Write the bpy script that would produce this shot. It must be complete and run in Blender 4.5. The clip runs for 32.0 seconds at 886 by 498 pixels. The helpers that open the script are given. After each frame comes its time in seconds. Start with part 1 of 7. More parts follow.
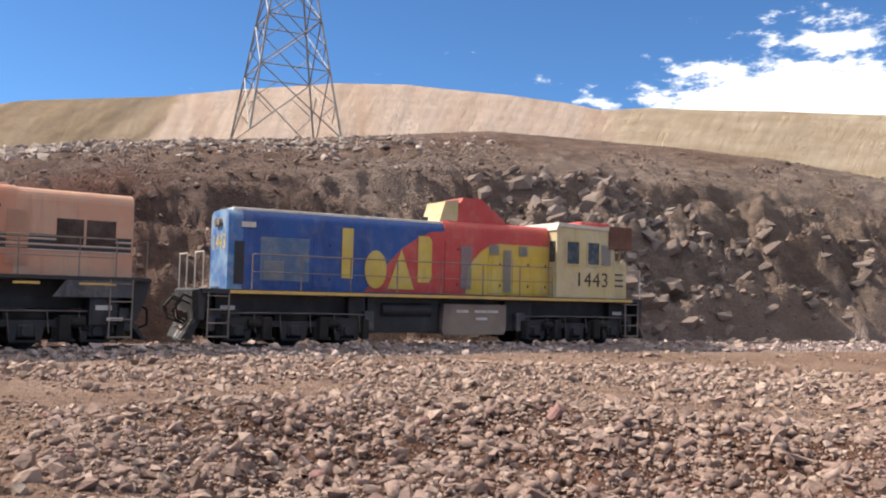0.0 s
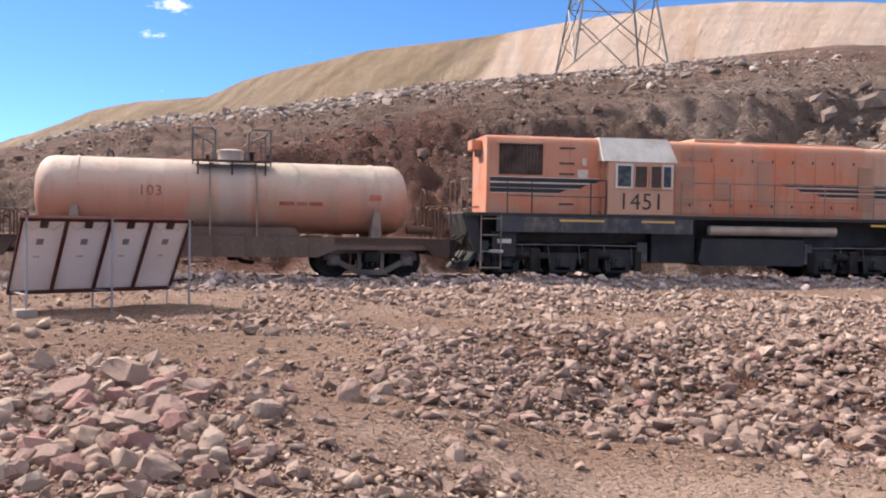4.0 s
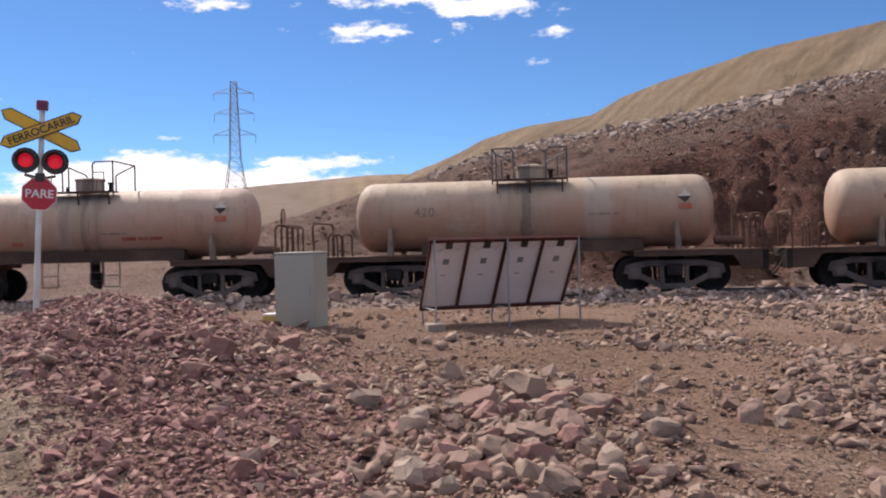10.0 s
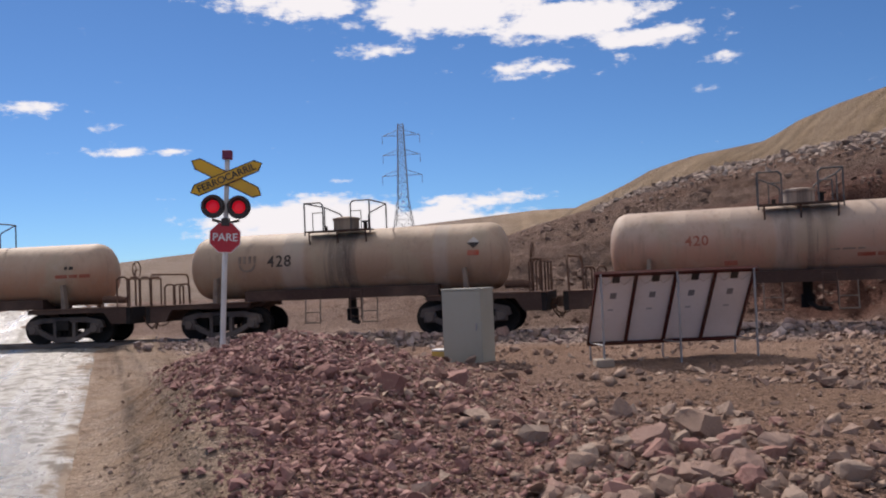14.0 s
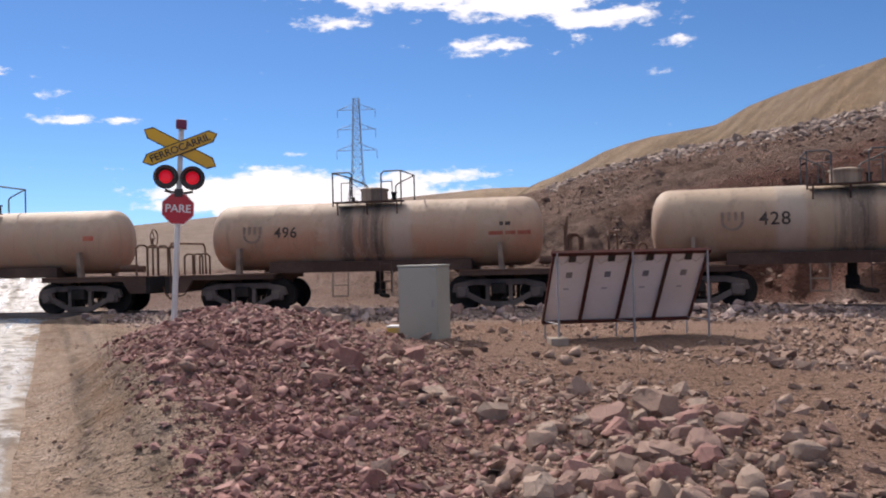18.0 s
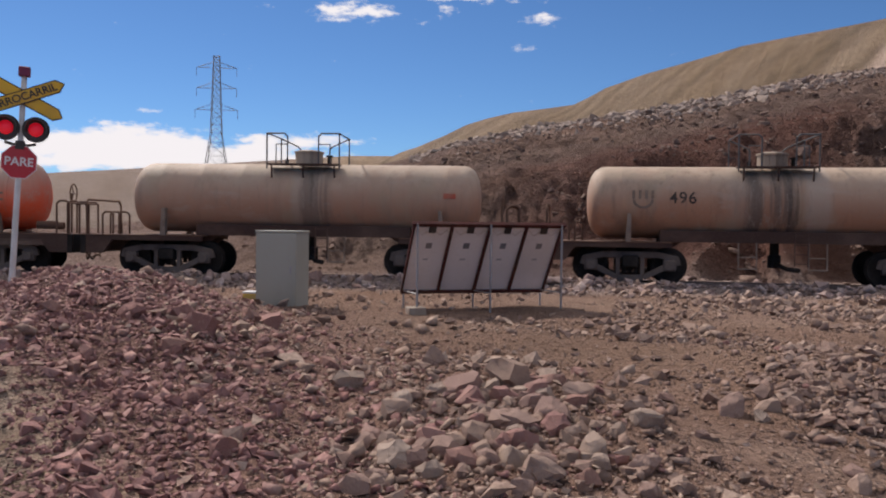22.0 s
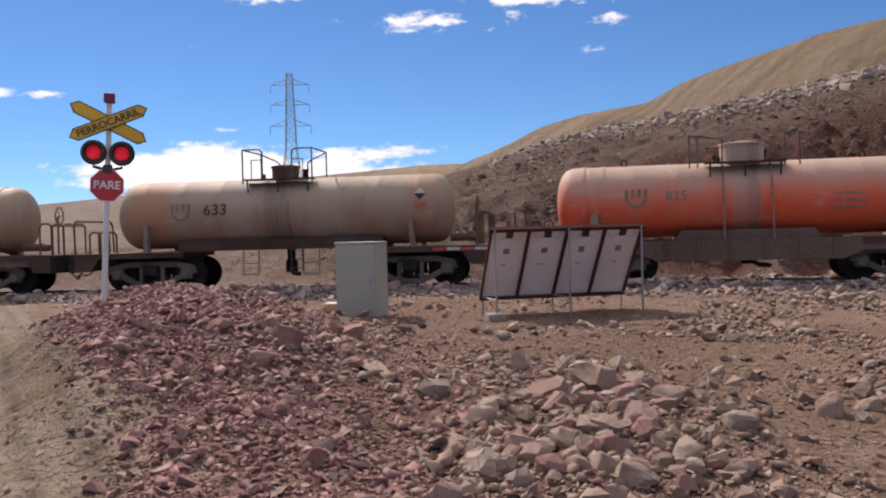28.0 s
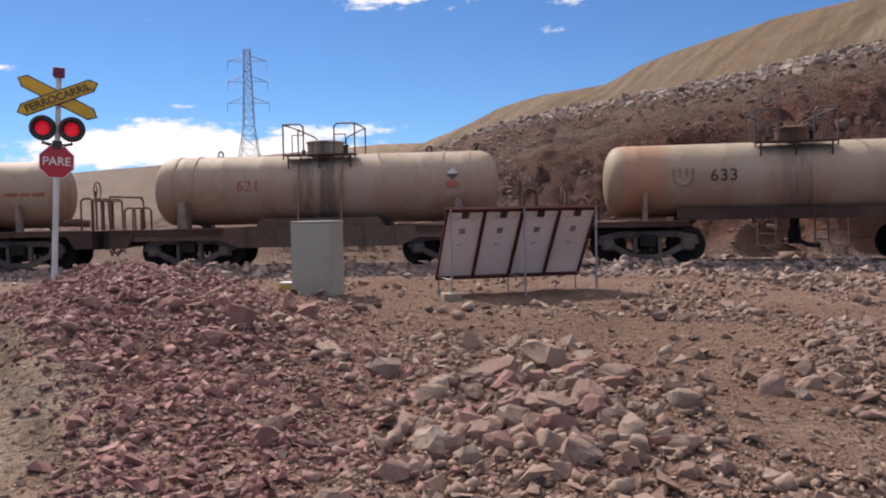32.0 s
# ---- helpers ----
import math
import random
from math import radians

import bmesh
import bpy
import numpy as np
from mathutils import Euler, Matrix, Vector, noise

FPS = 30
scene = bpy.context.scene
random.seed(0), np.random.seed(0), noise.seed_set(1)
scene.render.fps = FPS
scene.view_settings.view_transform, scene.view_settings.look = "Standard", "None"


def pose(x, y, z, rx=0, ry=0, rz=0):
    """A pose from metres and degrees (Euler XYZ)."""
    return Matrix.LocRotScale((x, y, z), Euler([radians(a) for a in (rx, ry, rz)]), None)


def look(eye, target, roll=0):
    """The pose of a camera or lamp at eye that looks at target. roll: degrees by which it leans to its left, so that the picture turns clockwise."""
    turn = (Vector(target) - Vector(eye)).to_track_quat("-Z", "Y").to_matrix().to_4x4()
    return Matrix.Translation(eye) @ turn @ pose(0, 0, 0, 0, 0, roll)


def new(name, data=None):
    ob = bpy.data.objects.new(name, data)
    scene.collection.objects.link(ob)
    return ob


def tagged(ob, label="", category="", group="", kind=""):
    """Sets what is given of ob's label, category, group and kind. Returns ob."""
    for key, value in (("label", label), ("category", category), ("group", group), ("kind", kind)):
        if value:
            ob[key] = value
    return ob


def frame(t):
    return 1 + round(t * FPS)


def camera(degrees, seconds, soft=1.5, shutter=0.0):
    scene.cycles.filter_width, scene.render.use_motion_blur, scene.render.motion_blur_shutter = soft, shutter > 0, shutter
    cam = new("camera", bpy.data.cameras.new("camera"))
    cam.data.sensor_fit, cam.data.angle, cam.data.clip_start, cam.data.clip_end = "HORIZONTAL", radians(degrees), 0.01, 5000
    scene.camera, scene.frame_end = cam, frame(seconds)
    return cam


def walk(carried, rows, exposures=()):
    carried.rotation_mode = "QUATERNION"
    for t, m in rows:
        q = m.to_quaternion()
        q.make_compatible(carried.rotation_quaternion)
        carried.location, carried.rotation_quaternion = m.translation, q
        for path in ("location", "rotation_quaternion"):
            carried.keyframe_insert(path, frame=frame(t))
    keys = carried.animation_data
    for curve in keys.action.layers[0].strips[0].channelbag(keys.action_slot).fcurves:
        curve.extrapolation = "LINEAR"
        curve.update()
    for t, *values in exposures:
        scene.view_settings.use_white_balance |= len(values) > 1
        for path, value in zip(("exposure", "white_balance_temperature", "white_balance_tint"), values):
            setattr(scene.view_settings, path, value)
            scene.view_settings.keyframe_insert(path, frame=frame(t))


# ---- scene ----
cam = camera(53.05, 32.0, soft=2.0)
# seconds, place of the eye, yaw to the left, pitch, lean
PATH = [
    (0.0, 0.051, 0.070, 1.6, 0.87, 3.17, 1.34),
    (0.5, 0.083, 0.050, 1.6, 1.14, 3.13, 0.73),
    (1.0, 0.082, 0.017, 1.6, 7.98, 2.20, 0.21),
    (1.5, 0.118, 0.002, 1.6, 14.42, 1.77, 0.04),
    (2.0, 0.133, 0.010, 1.6, 16.23, 1.09, -0.21),
    (2.5, 0.123, -0.019, 1.6, 17.50, 0.83, -0.59),
    (3.0, 0.123, -0.043, 1.6, 18.96, -0.14, 1.07),
    (3.5, 0.111, -0.031, 1.6, 20.71, -1.39, 1.16),
    (5.5, 0.124, -0.031, 1.6, 25.61, -1.25, -0.56),
    (6.0, 0.127, -0.003, 1.6, 30.87, -0.70, -1.31),
    (6.5, 0.103, 0.010, 1.6, 33.72, -0.32, -1.78),
    (7.0, 0.067, 0.018, 1.6, 36.86, 0.13, -2.57),
    (7.5, 0.045, 0.013, 1.6, 40.39, 0.11, -2.43),
    (8.0, 0.020, -0.015, 1.6, 43.80, -0.88, -2.15),
    (8.5, 0.038, 0.010, 1.6, 44.07, -2.14, -1.59),
    (9.0, 0.015, 0.027, 1.6, 44.19, -2.34, -1.62),
    (9.5, 0.019, 0.018, 1.6, 45.28, -2.16, -1.44),
    (10.0, 0.029, 0.028, 1.6, 46.19, -0.61, -1.36),
    (10.5, 0.034, 0.015, 1.6, 46.86, 0.06, -1.42),
    (11.0, 0.053, 0.015, 1.6, 46.92, 0.66, -1.78),
    (11.5, 0.063, 0.002, 1.6, 47.02, 1.10, -1.62),
    (12.0, 0.045, 0.007, 1.6, 50.97, 1.91, -1.19),
    (12.5, 0.049, 0.004, 1.6, 53.21, 2.53, -1.12),
    (13.0, 0.062, 0.011, 1.6, 55.75, 2.43, -1.46),
    (13.5, 0.061, 0.015, 1.6, 56.47, 2.28, -2.09),
    (15.5, -0.004, 0.010, 1.6, 57.54, 1.42, -2.67),
    (16.0, -0.094, -0.001, 1.6, 58.18, 1.87, -2.67),
    (16.5, -0.094, 0.003, 1.6, 59.27, 0.24, -2.94),
    (17.0, -0.064, -0.005, 1.6, 57.10, -1.21, -2.37),
    (17.5, -0.046, -0.013, 1.6, 54.85, -0.32, -1.84),
    (18.0, -0.043, -0.006, 1.6, 53.80, 0.41, -1.28),
    (18.5, -0.037, -0.001, 1.6, 54.27, 0.47, -1.04),
    (19.0, 0.020, 0.044, 1.6, 48.23, 0.64, -1.62),
    (19.5, 0.027, 0.080, 1.6, 37.57, -0.41, -0.70),
    (20.0, 0.001, 0.042, 1.6, 39.47, -0.72, -0.73),
    (20.5, -0.029, -0.002, 1.6, 40.95, 0.33, -1.27),
    (21.0, -0.026, -0.012, 1.6, 42.77, -0.87, -0.66),
    (21.5, -0.046, -0.007, 1.6, 43.61, -1.37, 0.63),
    (22.0, -0.052, -0.004, 1.6, 44.82, -1.65, 0.75),
    (22.5, -0.049, -0.012, 1.6, 46.15, -0.77, -0.36),
    (23.0, -0.051, 0.009, 1.6, 47.84, -0.70, -0.50),
    (23.5, -0.081, -0.012, 1.6, 49.45, -0.80, -0.87),
    (24.0, -0.095, -0.017, 1.6, 49.92, -1.72, -1.70),
    (24.5, -0.095, -0.039, 1.6, 51.14, -1.80, -2.00),
    (26.5, -0.097, -0.027, 1.6, 50.97, -2.27, -1.65),
    (27.0, -0.098, -0.014, 1.6, 50.49, -1.81, -1.53),
    (27.5, -0.095, -0.016, 1.6, 49.95, -1.49, -1.26),
    (28.0, -0.095, -0.016, 1.6, 49.68, -1.19, -1.50),
    (28.5, -0.092, -0.009, 1.6, 49.41, -0.91, -1.20),
    (29.0, -0.100, -0.017, 1.6, 49.12, -0.93, -0.75),
    (29.5, -0.103, -0.009, 1.6, 49.13, -0.77, -0.30),
    (30.0, -0.102, -0.008, 1.6, 49.10, -0.71, -0.24),
    (30.5, -0.087, -0.006, 1.6, 48.81, -0.89, -0.32),
    (31.0, -0.074, -0.006, 1.6, 48.48, -1.19, -0.86),
    (31.5, -0.059, 0.000, 1.6, 47.94, -2.01, -1.06),
    (32.0, -0.034, 0.009, 1.6, 47.08, -2.56, -1.11),
]
walk(cam, [(t, pose(x, y, z, 90 + p, 0, yaw) @ pose(0, 0, 0, 0, 0, roll)) for t, x, y, z, yaw, p, roll in PATH],
     exposures=[(0.0, 0.18, 6500, 10), (2.0, 0.37, 6450, 12), (3.5, 0.36, 6350, 14), (6.0, 0.0, 6450, 16), (7.0, -0.22, 6450, 16), (9, -0.3, 6500, 17), (10, -0.28, 6500, 17), (13, -0.55, 6500, 17), (16, -0.76, 6500, 17), (17, -0.6, 6500, 17), (18, -0.38, 6500, 17), (20, -0.66, 6500, 17), (21, -0.68, 6500, 17), (23, -0.6, 6500, 17), (24, -0.45, 6500, 17), (27, -0.4, 6500, 17), (28, -0.44, 6500, 17), (29, -0.56, 6500, 17), (30, -0.5, 6500, 17), (32, -0.42, 6500, 17)])
import itertools


# ---- sky and sun ----
SUN_AZ, SUN_EL = 84.0, 45.0          # degrees to the left of +y, and up


def nodes_of(tree):
    return tree.nodes, tree.links


def make_world():
    w = bpy.data.worlds.new("world")
    scene.world = w
    w.use_nodes = True
    n, l = nodes_of(w.node_tree)
    n.clear()
    out = n.new("ShaderNodeOutputWorld")
    bg = n.new("ShaderNodeBackground")
    sky = n.new("ShaderNodeTexSky")
    sky.sky_type, sky.sun_disc = "NISHITA", False
    sky.sun_elevation, sky.sun_rotation = radians(SUN_EL), radians(-SUN_AZ)
    sky.altitude, sky.air_density, sky.dust_density, sky.ozone_density = 2600, 1.0, 0.5, 2.5
    bg.inputs["Strength"].default_value = 0.11
    co = n.new("ShaderNodeTexCoord")
    sep = n.new("ShaderNodeSeparateXYZ")
    l.new(co.outputs["Generated"], sep.inputs[0])

    def m(op, a, b=None, c=None):
        node = n.new("ShaderNodeMath")
        node.operation = op
        for i, v in enumerate((a, b, c)):
            if v is None:
                continue
            if isinstance(v, (int, float)):
                node.inputs[i].default_value = v
            else:
                l.new(v, node.inputs[i])
        return node.outputs[0]

    az = m("MULTIPLY", m("ARCTAN2", m("MULTIPLY", sep.outputs[0], -1.0), sep.outputs[1]), 57.2958)
    el = m("MULTIPLY", m("ARCSINE", sep.outputs[2]), 57.2958)
    # cloud groups: azimuth, elevation, half width, half height, weight
    groups = [(64.5, 4.2, 5.5, 1.1, 2.0), (57.5, 3.8, 5.0, 0.9, 1.8), (54.5, 5.1, 4.0, 0.4, 1.3), (69.5, 3.8, 3.0, 0.8, 1.4),
              (55.5, 17.0, 5.5, 1.2, 1.9), (48.0, 16.0, 5.0, 1.0, 1.9), (42.8, 14.6, 3.4, 0.6, 1.4), (65.0, 17.6, 4.5, 0.9, 1.5), (38.6, 13.0, 1.4, 0.35, 0.9),
              (60.7, 14.7, 2.2, 0.45, 1.1), (50.2, 13.2, 3.0, 0.5, 1.1), (44.4, 13.4, 0.9, 0.4, 0.95), (82.0, 11.0, 2.6, 0.4, 1.1),
              (77.0, 8.6, 2.0, 0.3, 1.05), (77.4, 10.0, 1.0, 0.3, 0.8), (73.6, 8.6, 0.8, 0.25, 0.8), (63.2, 6.6, 0.8, 0.2, 0.8),
              (-21.5, 12.4, 7.5, 1.7, 1.9), (-16.6, 14.2, 3.0, 0.8, 0.95), (-23.0, 15.6, 3.6, 1.6, 1.05), (-13.2, 15.1, 0.7, 0.3, 0.8),
              (-5.4, 14.0, 0.8, 0.4, 0.85), (-9.5, 12.6, 2.0, 0.4, 0.9), (-25.0, 18.5, 3.0, 0.8, 0.8), (40.0, 11.1, 1.0, 0.25, 0.8),
              # two added cloud groups that lie out of view
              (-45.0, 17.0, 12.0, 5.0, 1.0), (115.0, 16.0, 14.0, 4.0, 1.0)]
    total = None
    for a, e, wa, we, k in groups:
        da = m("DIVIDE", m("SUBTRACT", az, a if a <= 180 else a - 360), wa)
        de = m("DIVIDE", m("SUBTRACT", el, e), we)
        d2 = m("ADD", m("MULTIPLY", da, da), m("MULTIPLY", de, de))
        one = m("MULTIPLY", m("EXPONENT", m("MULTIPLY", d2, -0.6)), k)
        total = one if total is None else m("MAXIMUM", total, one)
    # an unseen broken cloud sheet overhead and behind, added as neutral fill light
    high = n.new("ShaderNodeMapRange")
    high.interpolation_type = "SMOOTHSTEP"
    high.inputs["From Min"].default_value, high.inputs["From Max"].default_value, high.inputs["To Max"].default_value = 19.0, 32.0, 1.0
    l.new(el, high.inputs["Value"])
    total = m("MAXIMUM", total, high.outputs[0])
    comb = n.new("ShaderNodeCombineXYZ")
    l.new(m("MULTIPLY", az, 0.45), comb.inputs[0])
    l.new(el, comb.inputs[1])
    tex = n.new("ShaderNodeTexNoise")
    tex.inputs["Scale"].default_value, tex.inputs["Detail"].default_value, tex.inputs["Roughness"].default_value = 1.0, 8.0, 0.66
    l.new(comb.outputs[0], tex.inputs["Vector"])
    dens = m("ADD", total, m("MULTIPLY", m("SUBTRACT", tex.outputs["Fac"], 0.5), 3.4))
    ramp = n.new("ShaderNodeMapRange")
    ramp.interpolation_type = "SMOOTHSTEP"
    ramp.inputs["From Min"].default_value, ramp.inputs["From Max"].default_value = 0.52, 1.25
    l.new(dens, ramp.inputs["Value"])
    mix = n.new("ShaderNodeMix")
    mix.data_type = "RGBA"
    mix.inputs["B"].default_value = (13.0, 12.9, 12.7, 1)
    tint = n.new("ShaderNodeMix")
    tint.data_type, tint.blend_type = "RGBA", "MULTIPLY"
    tint.inputs["Factor"].default_value = 1.0
    tint.inputs["B"].default_value = (0.68, 1.02, 1.3, 1)
    l.new(sky.outputs[0], tint.inputs["A"])
    l.new(ramp.outputs[0], mix.inputs["Factor"])
    l.new(tint.outputs["Result"], mix.inputs["A"])
    l.new(mix.outputs["Result"], bg.inputs["Color"])
    l.new(bg.outputs[0], out.inputs[0])


make_world()
sun = new("sun", bpy.data.lights.new("sun", "SUN"))
sun.data.energy, sun.data.angle, sun.data.color = 6.4, radians(0.53), (1.0, 0.93, 0.83)
_a, _e = radians(SUN_AZ), radians(SUN_EL)
sun.matrix_world = look((-60 * math.sin(_a) * math.cos(_e), 60 * math.cos(_a) * math.cos(_e), 60 * math.sin(_e)), (0, 0, 0))


# ---- materials ----
def material(name):
    mt = bpy.data.materials.new(name)
    mt.use_nodes = True
    n, l = nodes_of(mt.node_tree)
    return mt, n, l, n["Principled BSDF"]


def noise_node(n, l, vec, scale, detail=5.0, rough=0.6, stretch=None):
    tex = n.new("ShaderNodeTexNoise")
    tex.inputs["Scale"].default_value, tex.inputs["Detail"].default_value, tex.inputs["Roughness"].default_value = scale, detail, rough
    if stretch:
        mp = n.new("ShaderNodeMapping")
        mp.inputs["Scale"].default_value = stretch
        l.new(vec, mp.inputs["Vector"])
        vec = mp.outputs[0]
    l.new(vec, tex.inputs["Vector"])
    return tex.outputs["Fac"]


def ramp_node(n, l, fac, lo, hi, a=0.0, b=1.0):
    r = n.new("ShaderNodeMapRange")
    r.interpolation_type = "SMOOTHSTEP"
    r.inputs["From Min"].default_value, r.inputs["From Max"].default_value = lo, hi
    r.inputs["To Min"].default_value, r.inputs["To Max"].default_value = a, b
    l.new(fac, r.inputs["Value"])
    return r.outputs[0]


def mix_node(n, l, fac, a, b, blend="MIX"):
    x = n.new("ShaderNodeMix")
    x.data_type, x.blend_type = "RGBA", blend
    for key, v in (("Factor", fac), ("A", a), ("B", b)):
        if isinstance(v, (int, float)):
            x.inputs[key].default_value = v
        elif isinstance(v, tuple):
            x.inputs[key].default_value = (*v, 1)
        else:
            l.new(v, x.inputs[key])
    return x.outputs["Result"]


def bump_node(n, l, bsdf, height, strength=0.4, dist=0.02):
    b = n.new("ShaderNodeBump")
    b.inputs["Strength"].default_value, b.inputs["Distance"].default_value = strength, dist
    l.new(height, b.inputs["Height"])
    l.new(b.outputs[0], bsdf.inputs["Normal"])


def worn(name, base, second, rough=0.6, metal=0.0, scale=3.0, dust=(0.36, 0.28, 0.21), dusty=0.25, bump=0.15):
    """A painted or bare surface with patches of a second colour, dust and fine relief."""
    mt, n, l, b = material(name)
    co = n.new("ShaderNodeTexCoord").outputs["Object"]
    big = ramp_node(n, l, noise_node(n, l, co, scale * 0.5, 4), 0.42, 0.66)
    fine = noise_node(n, l, co, scale * 9, 6, 0.7)
    col = mix_node(n, l, big, base, second)
    col = mix_node(n, l, ramp_node(n, l, fine, 0.5, 0.75, 0.0, dusty * 1.6), col, dust)
    col = mix_node(n, l, ramp_node(n, l, noise_node(n, l, co, scale * 0.23, 3), 0.35, 0.7, 0.0, dusty), col, dust)
    l.new(col, b.inputs["Base Color"])
    b.inputs["Roughness"].default_value, b.inputs["Metallic"].default_value = rough, metal
    b.inputs["Specular IOR Level"].default_value = 0.5 if rough < 0.65 else 0.15
    bump_node(n, l, b, fine, bump, 0.01)
    return mt


def loco_paint(name, base, second, rough=0.6, grime=0.5, dust=(0.40, 0.31, 0.24), dusty=0.3):
    """Old paint with faded patches, grime that has run down it, and dust that clings in drifts."""
    mt, n, l, b = material(name)
    co = n.new("ShaderNodeTexCoord").outputs["Object"]
    big = noise_node(n, l, co, 0.9, 5, 0.6)
    run = noise_node(n, l, co, 5.0, 6, 0.7, (1.0, 1.0, 0.10))
    fine = noise_node(n, l, co, 22, 7, 0.75)
    med = noise_node(n, l, co, 2.6, 6, 0.65)
    col = mix_node(n, l, ramp_node(n, l, big, 0.42, 0.6), base, second)
    col = mix_node(n, l, ramp_node(n, l, run, 0.52, 0.74, 0, grime), col, tuple(v * 0.35 + 0.02 for v in base))
    col = mix_node(n, l, ramp_node(n, l, med, 0.44, 0.72, 0, dusty * 1.5), col, dust)
    col = mix_node(n, l, ramp_node(n, l, noise_node(n, l, co, 3.0, 5, 0.6, (1.0, 1.0, 0.22)), 0.5, 0.75, 0, dusty), col, dust)
    col = mix_node(n, l, ramp_node(n, l, fine, 0.5, 0.8, 0, dusty * 1.2), col, dust)
    l.new(col, b.inputs["Base Color"])
    l.new(ramp_node(n, l, med, 0.35, 0.7, rough * 0.75, min(rough * 1.35, 1.0)), b.inputs["Roughness"])
    bump_node(n, l, b, med, 0.12, 0.03)
    return mt


def soil_material(name):
    """Ground whose colour comes from the soil attribute, broken up by pebbles, dust and stains; the zone attribute tells cut faces and dumps."""
    mt, n, l, b = material(name)
    at = n.new("ShaderNodeVertexColor")
    at.layer_name = "soil"
    zone = n.new("ShaderNodeVertexColor")
    zone.layer_name = "zone"
    zs = n.new("ShaderNodeSeparateColor")
    l.new(zone.outputs[0], zs.inputs[0])
    cutface, dump = zs.outputs[0], zs.outputs[1]
    co = n.new("ShaderNodeTexCoord").outputs["Object"]

    def m(op, a, bb=None):
        node = n.new("ShaderNodeMath")
        node.operation = op
        for i, v in enumerate((a, bb)):
            if isinstance(v, (int, float)):
                node.inputs[i].default_value = v
            elif v is not None:
                l.new(v, node.inputs[i])
        return node.outputs[0]

    def times(*k):
        return mix_node(n, l, 1.0, at.outputs[0], k, "MULTIPLY")

    fine = noise_node(n, l, co, 14, 8, 0.75)
    mid = noise_node(n, l, co, 2.6, 8, 0.72)
    big = noise_node(n, l, co, 0.55, 6, 0.62)
    huge = noise_node(n, l, co, 0.13, 6, 0.6)
    col = mix_node(n, l, ramp_node(n, l, fine, 0.3, 0.72), times(0.5, 0.48, 0.47), times(1.45, 1.42, 1.38))
    col = mix_node(n, l, ramp_node(n, l, mid, 0.42, 0.62, 0, 0.5), col, times(0.70, 0.67, 0.66))
    col = mix_node(n, l, ramp_node(n, l, big, 0.4, 0.66, 0, 0.55), col, times(0.82, 0.74, 0.71))
    col = mix_node(n, l, ramp_node(n, l, huge, 0.4, 0.6, 0, 0.5), col, times(1.16, 1.13, 1.06))
    # two sizes of pebbles, each with its own tint
    relief = m("MULTIPLY", fine, 0.5)
    for scale, amount, rise in ((42.0, 0.9, 0.5), (17.0, 0.85, 1.0), (7.5, 0.5, 1.4)):
        v = n.new("ShaderNodeTexVoronoi")
        v.inputs["Scale"].default_value = scale
        l.new(co, v.inputs["Vector"])
        tint = n.new("ShaderNodeSeparateColor")
        l.new(v.outputs["Color"], tint.inputs[0])
        grain = ramp_node(n, l, v.outputs["Distance"], 0.22, 0.46, 1.0, 0.0)
        pale = m("MULTIPLY", ramp_node(n, l, tint.outputs[0], 0.42, 0.9, 0, amount), grain)
        dark = m("MULTIPLY", ramp_node(n, l, tint.outputs[1], 0.5, 0.9, 0, amount), grain)
        col = mix_node(n, l, dark, col, times(0.62, 0.58, 0.58))
        col = mix_node(n, l, pale, col, mix_node(n, l, tint.outputs[2], times(1.3, 1.26, 1.24), times(1.75, 1.78, 1.8)))
        relief = m("ADD", relief, m("MULTIPLY", m("MULTIPLY", grain, m("ADD", tint.outputs[0], 0.3)), rise))
    # run-out streaks down the tipped faces of the dumps
    sep = n.new("ShaderNodeSeparateXYZ")
    l.new(co, sep.inputs[0])
    az = m("MULTIPLY", m("ARCTAN2", m("MULTIPLY", sep.outputs[0], -1.0), sep.outputs[1]), 57.2958)
    ln = n.new("ShaderNodeVectorMath")
    ln.operation = "LENGTH"
    l.new(co, ln.inputs[0])
    rr = ln.outputs["Value"]
    vec = n.new("ShaderNodeCombineXYZ")
    l.new(m("ADD", m("MULTIPLY", az, 2.1), m("MULTIPLY", rr, 0.05)), vec.inputs[0])
    l.new(m("MULTIPLY", rr, 0.016), vec.inputs[1])
    streak = noise_node(n, l, vec.outputs[0], 1.0, 8, 0.68)
    col = mix_node(n, l, m("MULTIPLY", ramp_node(n, l, streak, 0.40, 0.60, 0, 0.5), dump), col, times(0.74, 0.71, 0.68))
    # broken, blotched rock in the cut
    blot = noise_node(n, l, co, 0.9, 9, 0.7, (1.0, 1.0, 1.9))
    col = mix_node(n, l, m("MULTIPLY", ramp_node(n, l, blot, 0.44, 0.62, 0, 0.55), cutface), col, times(0.6, 0.55, 0.53))
    col = mix_node(n, l, m("MULTIPLY", ramp_node(n, l, blot, 0.50, 0.34, 0, 0.55), cutface), col, times(1.45, 1.4, 1.34))
    l.new(col, b.inputs["Base Color"])
    b.inputs["Roughness"].default_value = 0.95
    b.inputs["Specular IOR Level"].default_value = 0.15
    normal = None
